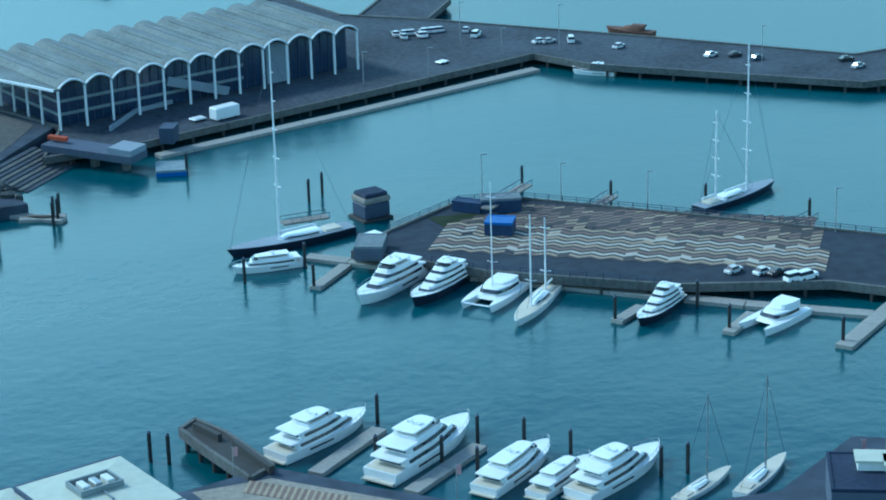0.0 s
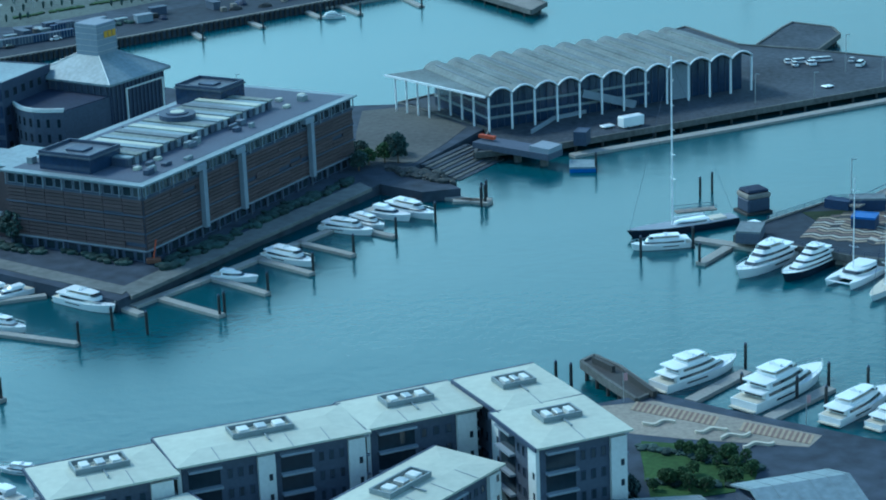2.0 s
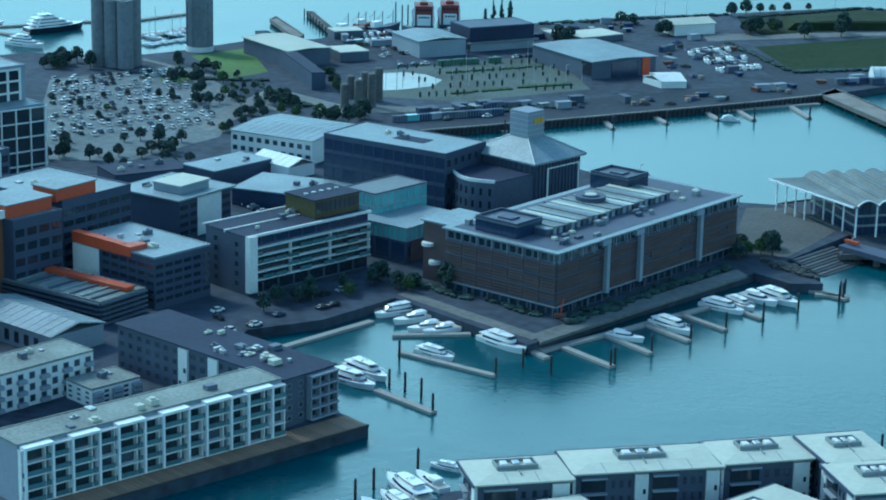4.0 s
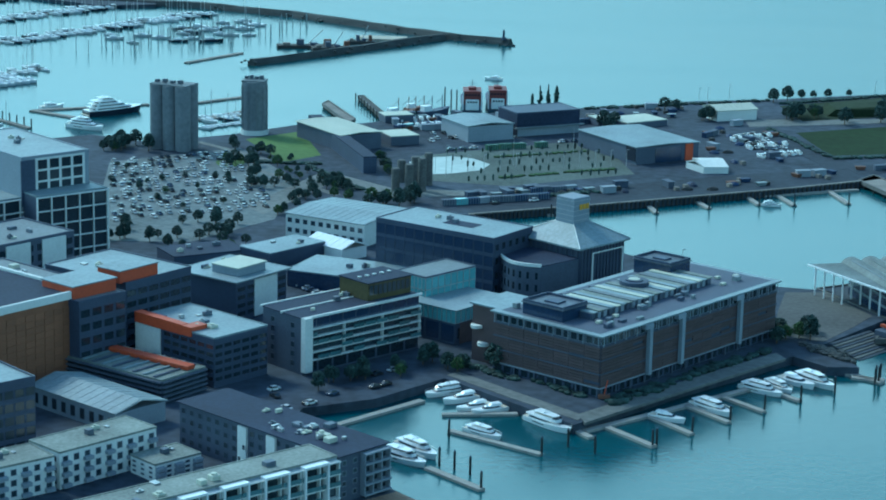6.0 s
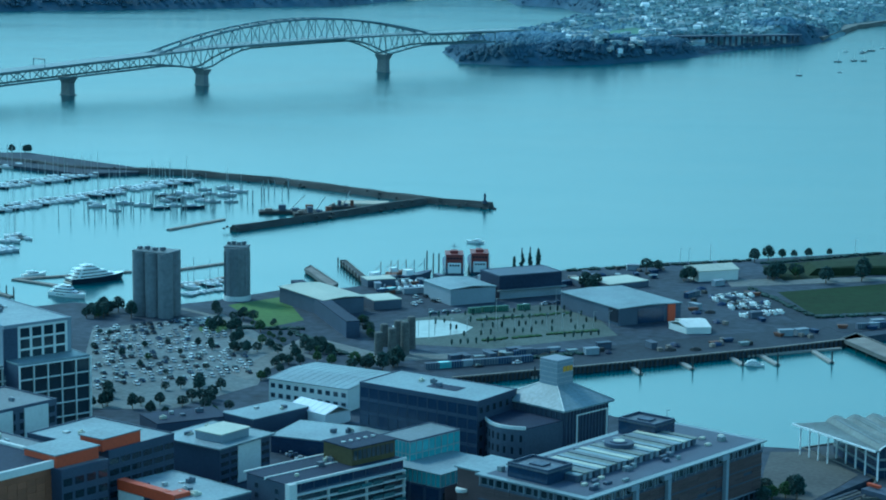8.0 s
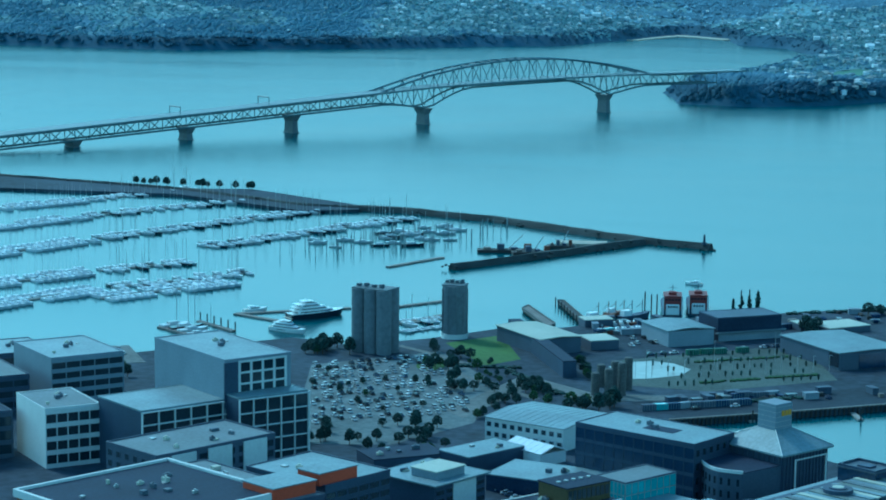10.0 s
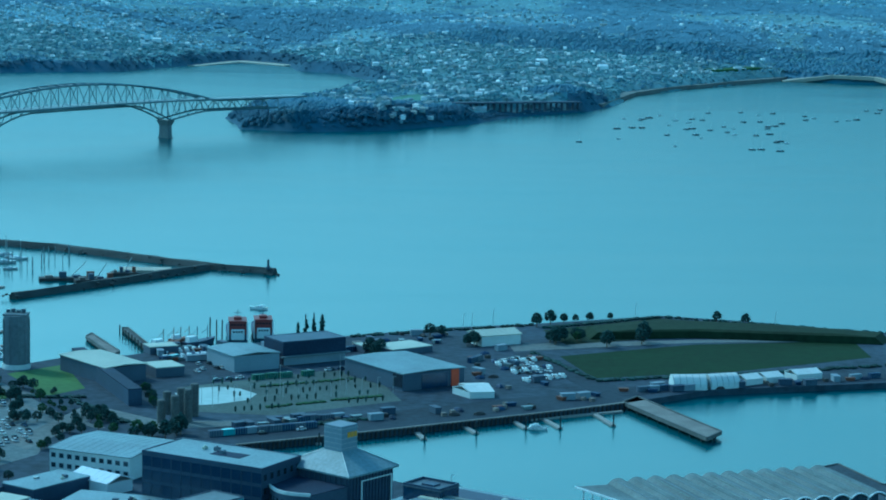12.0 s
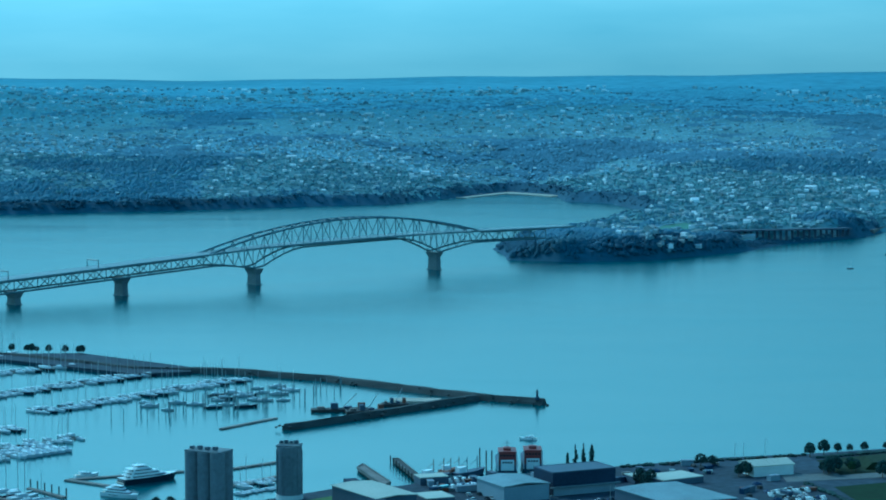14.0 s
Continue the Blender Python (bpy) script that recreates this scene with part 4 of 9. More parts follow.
def penthouse(b, x0, x1, y0, y1, z0, z1, wall, roof=ROOFWHITE, name="roof_house"):
    bm = bmesh.new()
    box(bm, x0, x1, y0, y1, z0, z1, bevel=0.05)
    p = part(name, bm, wall, b)
    bm = bmesh.new()
    box(bm, x0 - 0.25, x1 + 0.25, y0 - 0.25, y1 + 0.25, z1 + 0.004, z1 + 0.25)
    part("roof_top", bm, roof, p)
    return p


# the curved-roof events hall
def hall():
    A, B = (97.2, 512.6), (156.6, 528.8)
    D = (90.4, 538.4)
    ztop = 9.2
    m, L, W = footprint(A, B, D)
    W = W * 1.0
    b = empty("events_hall", m, "long glazed hall with white posts under a wavy ribbed roof", "hall")
    H = ztop - LAND
    n = 12
    bay = L / n
    amp = 1.25
    # wavy roof: a row of vaults, each a strip running back
    back = W * 1.02
    def over(y):
        """The roof flares out past the west wall towards the back."""
        return 0.6 + 8.2 * max(0.0, y) / W

    for k in range(n):
        bm = bmesh.new()
        rows = []
        for y in (-1.2, back * 0.33, back * 0.66, back + 1.5):
            top, bot = [], []
            for j in range(11):
                f = j / 10
                x = (k + f) * bay
                z = H + amp * math.sin(math.pi * f) ** 0.8
                top.append((x, y, z + 0.35))
                bot.append((x, y, z))
            rows.append(top + bot[::-1])
        loft(bm, rows)
        part("roof_vault", bm, HALLROOF, b, smooth=False)
        # dark strip added along each valley, for the darkness between vaults
        if k:
            bm = bmesh.new()
            box(bm, k * bay - 0.28, k * bay + 0.28, -0.6, back + 1.2, H + 0.36, H + 0.62)
            part("valley_gutter", bm, DARKWALL, b)
        bm = bmesh.new()
        pts = [((k + j / 10) * bay, -1.35, H + amp * math.sin(math.pi * j / 10) ** 0.8 + 0.3) for j in range(11)]
        for p, q in zip(pts, pts[1:]):
            tube(bm, p, q, 0.2, 5)
        part("roof_edge", bm, MASTWHITE, b)
        # ribs and skylight boxes along the valleys
        for j, f in enumerate((0.28, 0.5, 0.72)):
            bm = bmesh.new()
            z = H + amp * math.sin(math.pi * f) ** 0.8 + 0.36
            box(bm, (k + f) * bay - 0.22, (k + f) * bay + 0.22, back * 0.06, back * 0.94, z - 0.1, z + 0.05)
            part("roof_seam", bm, (ROOFGREY, HALLROOF, ROOFOLD)[(j + k) % 3], b)
    # posts
    pm = bpy.data.meshes.new("post")
    bm = bmesh.new()
    tube(bm, (0, 0, 0), (0, 0, H + 0.2), 0.24, 8)
    bm.to_mesh(pm)
    bm.free()
    pm.materials.append(MASTWHITE)
    for k in range(n + 1):
        share("post", pm, pose(k * bay, -0.9, 0), b)
    for k in range(1, 5):
        share("post", pm, pose(-0.2, W * k / 5, 0), b)
    slim = boxmesh("slim_post", -0.14, 0.14, -0.14, 0.14, 0, H, MASTWHITE)
    for y in (0.62, 0.74, 0.86, 0.98):
        share("slim_post", slim, pose(-over(W * y) + 0.9, W * y, 0), b)
    # glazed body behind
    bm = bmesh.new()
    box(bm, 1.2, L - 0.8, 1.6, W - 0.5, -0.2, H + 0.5)
    part("wall", bm, BLUEDARK, b)
    g = boxmesh("mullion", -0.06, 0.06, -0.12, 0.0, 0, H, DARKWALL)
    for k in range(n * 3):
        share("mullion", g, pose(1.4 + k * (L - 3) / (n * 3), 1.6, 0), b)
    for z in (H * 0.3, H * 0.62):
        bm = bmesh.new()
        box(bm, 1.2, L * 0.62, 1.42, 1.6, z - 0.25, z + 0.25)
        part("floor_edge", bm, GREYSTEEL, b)
        bm = bmesh.new()
        box(bm, 1.0, 1.2, 1.6, W - 0.5, z - 0.25, z + 0.25)
        part("floor_edge", bm, GREYSTEEL, b)
    bm = bmesh.new()
    box(bm, L * 0.70, L * 0.78, 1.3, 1.6, 0, H + 0.3)
    part("pale_panel", bm, PALEWALL, b)
    bm = bmesh.new()
    bar(bm, (L * 0.36, 0.4, H * 0.75), (L * 0.56, 0.4, H * 0.18), 0.5, 1.6)
    part("stair_flight", bm, PALEWALL, b)
    # white canopy edge on the west end
    bm = bmesh.new()
    prism(bm, [(-over(0) - 0.3, -1.3), (0.5, -1.3), (0.5, W + 1.5), (-over(W) - 0.3, W + 1.5)], H - 0.08, H + 0.24)
    part("canopy", bm, HALLROOF, b)
    bm = bmesh.new()
    bar(bm, (-over(0) - 0.3, -1.3, H + 0.32), (-over(W) - 0.3, W + 1.5, H + 0.32), 0.3, 0.42)
    part("canopy_edge", bm, MASTWHITE, b)
    return b, L, W, H


hall()


# ---- the waterfront hotel ----
def hotel():
    S, E, Wc = (25.8, 445.8), (67.9, 496.3), (7.6, 468.0)
    h = 14.9
    b, L, W, H = building("waterfront_hotel", "brown timber-screened hotel block with grey flat roof and white shafts", S, E, Wc, h, DARKWALL, ROOFDARK, 0.0)
    rng = random.Random(2)
    z0, z1 = H * 0.16, H * 0.84
    rows = 14
    for side in ("s", "w"):
        m, n = side_pose(side, L, W)
        cols = int(n / 3.6)
        me = boxmesh("screen_panel", 0.05, n / cols - 0.05, -0.28, -0.02, 0.05, (z1 - z0) / rows - 0.06, BROWN)
        for i in range(cols):
            for k in range(rows):
                if rng.random() < 0.03:
                    continue
                share("screen_panel", me, m @ pose(i * n / cols, rng.uniform(-0.06, 0.03), z0 + k * (z1 - z0) / rows), b)
        for zz in (H * 0.16, H * 0.39, H * 0.62, H * 0.845):
            bm = bmesh.new()
            box(bm, -0.3, n + 0.3, -0.42, -0.3, zz - 0.12, zz + 0.12, m)
            part("ledge", bm, PALEWALL if zz < H * 0.2 else GREYWALL, b)
        windows(b, side, L, W, H * 0.86, H * 0.995, 1, int(n / 1.9), (0.86, 0.96), GLASS, PALEWALL)
        col = boxmesh("terrace_post", -0.08, 0.08, -0.7, -0.54, H * 0.85, H + 0.1, PALEWALL)
        for i in range(int(n / 3.8) + 1):
            share("terrace_post", col, m @ pose(0.2 + (n - 0.4) * i / int(n / 3.8), 0, 0), b)
        col = boxmesh("ground_post", -0.16, 0.16, -0.6, -0.3, 0, H * 0.15, GREYWALL)
        for i in range(int(n / 4.8) + 1):
            share("ground_post", col, m @ pose(0.2 + (n - 0.4) * i / int(n / 4.8), 0, 0), b)
        windows(b, side, L, W, 0.1, H * 0.14, 1, int(n / 2.2), (0.8, 0.9), GLASS, DARKWALL)
    # roof edge, terrace, plant hall with ribs
    bm = bmesh.new()
    box(bm, -0.9, L + 0.9, -0.9, W + 0.9, H + 0.19, H + 0.5)
    part("roof_edge", bm, ROOFMETAL, b)
    bm = bmesh.new()
    box(bm, 0.8, L - 0.8, 0.8, W - 0.8, H + 0.51, H + 0.54)
    part("roof_membrane", bm, GREYWALL, b)
    y0, y1 = W * 0.30, W * 0.78
    bm = bmesh.new()
    box(bm, L * 0.12, L * 0.80, y0 + 0.5, y1, H + 0.5, H + 1.9)
    part("plant_hall", bm, DARKWALL, b)
    for k in range(22):
        x, w = L * (0.12 + 0.68 * k / 22), L * 0.68 / 22
        bm = bmesh.new()
        box(bm, x + 0.2, x + w - 0.2, y0 - 0.1, y1 + 0.1, H + 1.9, H + 2.12 + 0.12 * (k % 2))
        part("roof_strip", bm, (ROOFMETAL, ROOFOLD, ROOFGREY, ROOFMETAL, ROOFWHITE)[k % 5], b)
        bm = bmesh.new()
        box(bm, x + 0.06, x + w * 0.55, y0, y0 + 0.5, H + 0.5, H + 1.9)
        part("louvre_bay", bm, PALEWALL if k % 3 else GREYWALL, b)
    penthouse(b, L * -0.0 + 2, L * 0.16, W * 0.42, W * 0.80, H + 0.5, H + 3.0, BLUEDARK, PLANT)
    penthouse(b, L * 0.74, L * 0.86, W * 0.62, W * 0.98, H + 0.5, H + 3.6, BLUEDARK, PLANT)
    for x0, x1, ya, yb, zt in ((2.0, L * 0.16, W * 0.42, W * 0.80, H + 3.26), (L * 0.74, L * 0.86, W * 0.62, W * 0.98, H + 3.86)):
        bm = bmesh.new()
        for q in ((x0, x1, ya, ya + 0.3), (x0, x1, yb - 0.3, yb), (x0, x0 + 0.3, ya + 0.3, yb - 0.3), (x1 - 0.3, x1, ya + 0.3, yb - 0.3)):
            box(bm, *q, zt, zt + 0.5)
        box(bm, (x0 * 2 + x1) / 3, (x0 + x1 * 2) / 3, (ya * 2 + yb) / 3, (ya + yb * 2) / 3, zt, zt + 0.35)
        part("roof_screen", bm, DARKWALL, b)
    bm = bmesh.new()
    for r0, r1, za, zb in ((3.3, 3.3, H + 2.1, H + 3.1), (2.0, 2.0, H + 3.1, H + 3.35)):
        tube(bm, (L * 0.52, W * 0.60, za), (L * 0.52, W * 0.60, zb), r0, 20)
    part("cooling_tower", bm, DARKWALL, b)
    bm = bmesh.new()
    tube(bm, (L * 0.52, W * 0.60, H + 3.36), (L * 0.52, W * 0.60, H + 3.45), 1.3, 16)
    part("fan_cover", bm, ROOFWHITE, b)
    for k in range(22):
        x, y = rng.uniform(0.03, 0.93), rng.choice((rng.uniform(0.05, 0.24), rng.uniform(0.80, 0.93)))
        bm = bmesh.new()
        box(bm, L * x, L * x + rng.uniform(0.8, 2.6), W * y, W * y + rng.uniform(0.6, 1.4), H + 0.5, H + rng.uniform(0.9, 1.7), bevel=0.06)
        part("roof_plant", bm, (PLANT, GREYSTEEL, DARKWALL)[k % 3], b)
    for x, y in ((0.1, 0.2), (0.2, 0.22), (0.86, 0.35), (0.93, 0.28), (0.8, 0.2)):
        bm = bmesh.new()
        box(bm, L * x, L * x + 1.4, W * y, W * y + 1.0, H + 0.5, H + 1.1, bevel=0.08)
        part("roof_unit", bm, ROOFWHITE, b)
    # white vertical shafts on the front
    for f in (0.245, 0.425, 0.765):
        bm = bmesh.new()
        box(bm, L * f - 0.55, L * f + 0.55, -1.3, -0.3, H * 0.14, H * 0.93, bevel=0.06)
        box(bm, L * f - 2.0, L * f + 0.9, -1.2, 0.2, H * 0.93, H + 0.15, bevel=0.06)
        part("shaft", bm, PALEWALL, b)
    # curved balconies on the side wing
    bm = bmesh.new()
    box(bm, 3, L * 0.22, W, W + 9, -0.2, H * 0.98)
    wing = part("wing", bm, BROWN, b)
    bm = bmesh.new()
    box(bm, 2.4, L * 0.23, W + 0.2, W + 9.4, H * 0.98 + 0.004, H * 0.98 + 0.35)
    part("wing_roof", bm, ROOFMETAL, wing)
    for z, yy in ((H * 0.30, 5.5), (H * 0.58, 7.5)):
        bm = bmesh.new()
        tube(bm, (2.8, W + yy, z), (2.8, W + yy, z + 0.7), 1.4, 14)
        part("round_balcony", bm, WHITEWALL, b)


hotel()


# ---- office with the hipped roof and light tower ----
def tower_office():
    h = 11.4
    A, B = (10.6, 539.1), (35.8, 536.6)
    S = (24.4, 524.7)
    m, L, W = footprint(S, B, A)
    b = empty("tower_office", m, "dark office with pale hipped roof and square light tower", "building")
    H = 14.5 - LAND
    bm = bmesh.new()
    box(bm, 0, L, 0, W, -0.3, H, bevel=0.05)
    part("wall", bm, DARKWALL, b)
    for side, n in (("s", 14), ("w", 12), ("e", 10)):
        mm, ln = side_pose(side, L, W)
        f = boxmesh("fin", -0.12, 0.12, -0.3, 0.0, 0.5, H - 0.2, GREYWALL)
        for i in range(n):
            share("fin", f, mm @ pose((i + 0.5) * ln / n, 0, 0), b)
    bm = bmesh.new()
    e, t = 1.0, 2.4
    loft(bm, [[(-e, -e, H + 0.02), (L + e, -e, H + 0.02), (L + e, W + e, H + 0.02), (-e, W + e, H + 0.02)],
              [(-e, -e, H + 0.45), (L + e, -e, H + 0.45), (L + e, W + e, H + 0.45), (-e, W + e, H + 0.45)],
              [(L / 2 - t, W / 2 - t, H + 4.6), (L / 2 + t, W / 2 - t, H + 4.6), (L / 2 + t, W / 2 + t, H + 4.6), (L / 2 - t, W / 2 + t, H + 4.6)]])
    part("hipped_roof", bm, ROOFMETAL, b)
    for sx, sy in ((-1, -1), (1, -1), (1, 1), (-1, 1)):
        bm = bmesh.new()
        tube(bm, (L / 2 + sx * (L / 2 + e), W / 2 + sy * (W / 2 + e), H + 0.5), (L / 2 + sx * t, W / 2 + sy * t, H + 4.65), 0.14, 5)
        part("hip_ridge", bm, STEEL, b)
    tw = 2.9
    bm = bmesh.new()
    box(bm, L / 2 - tw, L / 2 + tw, W / 2 - tw, W / 2 + tw, H + 4.0, H + 10.6, bevel=0.1)
    tower = part("light_tower", bm, PALEWALL, b, "pale translucent glass tower")
    for k in range(5):
        bm = bmesh.new()
        box(bm, L / 2 - tw - 0.05, L / 2 + tw + 0.05, W / 2 - tw - 0.05, W / 2 + tw + 0.05, H + 5 + k * 1.2, H + 5.1 + k * 1.2)
        part("joint", bm, STEEL, tower)
    for j in range(3):
        bm = bmesh.new()
        box(bm, L / 2 - 0.9 + j * 1.2, L / 2 + 0.05 + j * 1.2, W / 2 - tw - 0.16, W / 2 - tw - 0.06, H + 7.6, H + 8.9)
        part("sign_bar", bm, YELLOW, tower)
    # lower wing with a curved dark roof
    bm = bmesh.new()
    pts = [(-0.2 - 13 - 2.4 * math.sin(k / 10 * math.pi * 1.5), W * 0.02 + k / 10 * W * 0.95) for k in range(11)] + [(0, W * 0.97), (0, 0.2)]
    prism(bm, pts, -0.3, H - 2.2)
    wing = part("curved_wing", bm, GREYWALL, b, "grey-brown wing with a curved front")
    bm = bmesh.new()
    prism(bm, [(x * 0.97 - 0.3, y) for x, y in pts], H - 2.19, H - 2.0)
    part("wing_roof", bm, ROOFDARK, wing)
    bm = bmesh.new()
    loft(bm, [[(x - 0.25, y, H - 2.3), (x + 0.2, y, H - 2.3), (x + 0.2, y, H - 1.55), (x - 0.25, y, H - 1.55)] for x, y in pts[:11]])
    bmesh.ops.recalc_face_normals(bm, faces=bm.faces)
    part("wing_parapet", bm, WHITEWALL, wing)
    bm = bmesh.new()
    box(bm, pts[10][0] - 1.0, pts[10][0] + 0.8, pts[10][1], pts[10][1] + 1.6, -0.2, H - 1.2, bevel=0.1)
    part("end_pier", bm, WHITEWALL, wing)
    bm = bmesh.new()
    for x0, x1, za, zb in ((L * 0.25, L * 0.28, 0.2, H - 1.6), (L * 0.25, L * 0.95, H - 1.6, H - 1.3), (L * 0.92, L * 0.95, 0.2, H - 1.6)):
        box(bm, x0, x1, -0.5, -0.32, za, zb)
    part("pale_frame", bm, WHITEWALL, b)
    g = boxmesh("slot_window", -0.3, 0.3, -0.1, 0.1, 0, 1.6, GLASS)
    for k in range(9):
        for z in (1.2, 4.2, 7.2):
            p, q = pts[k], pts[k + 1]
            share("slot_window", g, pose(*lerp(p, q, 0.5), z, 0, 0, heading(p, q)), wing)


tower_office()


def black_block():
    z = 17.0
    b, L, W, H = building("black_office", "black-clad office block with a pale flat roof and dark light well", (3.7, 522.5), (13.3, 536.8), (-23.8, 544.5), z, DARKWALL, ROOFMETAL, 0.35, plant=4)
    bm = bmesh.new()
    box(bm, L * 0.35, L * 0.62, W * 0.3, W * 0.55, H + 0.2, H + 0.26)
    part("light_well", bm, ROOFDARK, b)
    return b, L, W, H


bb = black_block()
windows(bb[0], "w", bb[1], bb[2], 1, bb[3] - 0.5, 4, 12, (0.94, 0.8), BLUEDARK, DARKWALL)
windows(bb[0], "s", bb[1], bb[2], 1, bb[3] - 0.5, 4, 6, (0.5, 0.5), GLASS, DARKWALL)


def teal():
    b, L, W, H = building("green_glass_building", "low building clad in pale green glass on two levels", (-4.6, 482.2), (6.3, 496.2), (-11.8, 494.5), 10.0, DARKWALL, ROOFMETAL, 0.0, overhang=0.5)
    for side in ("s", "w"):
        windows(b, side, L, W, H * 0.62, H + 0.1, 1, 10, (0.99, 0.99), TEALGLASS, STEEL)
    bm = bmesh.new()
    box(bm, 1.5, L - 0.5, -0.2, -0.02, 0.1, H * 0.6)
    part("brown_base", bm, BROWN, b)
    windows(b, "s", L, W, 0.8, H * 0.55, 1, 7, (0.5, 0.7), GLASS, DARKWALL)
    windows(b, "w", L, W, 0.3, H * 0.6, 1, 3, (0.85, 0.9), BLUEDARK, DARKWALL)
    b2, L2, W2, H2 = building("green_glass_box", "pale green glass box with a white roof edge", (-11.7, 492.9), (-0.5, 505.2), (-17.8, 500.2), 14.5, GREYWALL, ROOFGREY, 0.35)
    for side in ("s", "w", "e"):
        windows(b2, side, L2, W2, H2 * 0.55, H2, 2, 8, (0.99, 0.99), TEALGLASS, STEEL)


teal()


def banded():
    h = 14.3
    b, L, W, H = building("balcony_apartments", "white-banded apartment block with glass balconies", (-36.5, 456.1), (-12.8, 479.4), (-42.6, 468.9), h, GREYWALL, ROOFDARK, 0.0, plant=5, overhang=0.2)
    bm = bmesh.new()
    for q in ((-0.4, L + 0.4, -0.7, -0.2), (-0.4, L + 0.4, W * 0.5, W * 0.5 + 0.35), (-0.4, L + 0.4, W + 0.1, W + 0.5)):
        box(bm, *q, H - 0.1, H + 0.4)
    part("white_coping", bm, WHITEWALL, b)
    bands(b, "s", L, W, H * 0.25, H * 0.80, 4, WHITEWALL, WINDOW, 1.0, 0.22, 3, pw=0.09)
    windows(b, "s", L, W, H * 0.83, H * 0.99, 1, 9, (0.96, 0.94), BLUEDARK, DARKWALL)
    fm = boxmesh("glass_front", 0.15, L / 10 - 0.15, -1.05, -0.98, 0.12, 0.95, PALEGLASS)
    rng = random.Random(6)
    for i in range(10):
        for q in range(4):
            if rng.random() < 0.62:
                share("glass_front", fm, pose(i * L / 10, 0, H * (0.25 + 0.1375 * q)), b)
    windows(b, "s", L, W, 0.2, H * 0.24, 1, 8, (0.9, 0.9), GLASS, DARKWALL)
    bm = bmesh.new()
    box(bm, -0.5, 1.6, -1.4, 0.0, 0.8, H + 0.3)
    part("end_wall", bm, WHITEWALL, b)
    windows(b, "w", L, W, 1, H - 1, 5, 2, (0.2, 0.6), WINDOW, GREYWALL)
    penthouse(b, L * 0.60, L * 0.98, W * 0.15, W * 0.85, H + 0.18, H + 4.0, GOLD, ROOFDARK)
    for k in range(9):
        x = L * (0.61 + 0.04 * k)
        bm = bmesh.new()
        box(bm, x + 0.1, x + L * 0.034, W * 0.15 - 0.1, W * 0.15 - 0.02, H + 1.4, H + 3.5)
        part("window", bm, WINDOW, b)
    for k in range(5):
        bm = bmesh.new()
        tube(bm, (L * (0.65 + 0.065 * k), W * 0.5, H + 4.1), (L * (0.65 + 0.065 * k), W * 0.5, H + 4.6), 0.5, 10)
        part("roof_fan", bm, STEEL, b)


banded()


# ---- office and apartment blocks west of the hotel ----
def ochre_block():
    h = 20.1
    b, L, W, H = building("timber_office", "ochre timber-clad office block with a white parapet", (-82.6, 451.7), (-107.6, 420.8), (-94.9, 497.4), h, OCHRE, ROOFDARK, 0.0, plant=12)
    bm = bmesh.new()
    for x0, x1, y0, y1 in ((-0.6, L + 0.6, -0.6, 0.2), (-0.6, L + 0.6, W - 0.2, W + 0.6), (-0.6, 0.2, 0.2, W - 0.2), (L - 0.2, L + 0.6, 0.2, W - 0.2)):
        box(bm, x0, x1, y0, y1, H - 0.9, H + 0.8, bevel=0.1)
    part("white_parapet", bm, WHITEWALL, b)
    me = boxmesh("cladding_board", 0.03, 2.4, -0.14, -0.01, 0, 1.32, OCHRE, 0.0)
    n = int(L / 2.45)
    rng = random.Random(5)
    for i in range(n):
        for k in range(int((H - 1.5) / 1.4)):
            share("cladding_board", me, pose(i * L / n, rng.uniform(-0.1, 0.02), 0.4 + k * 1.4), b)


ochre_block()


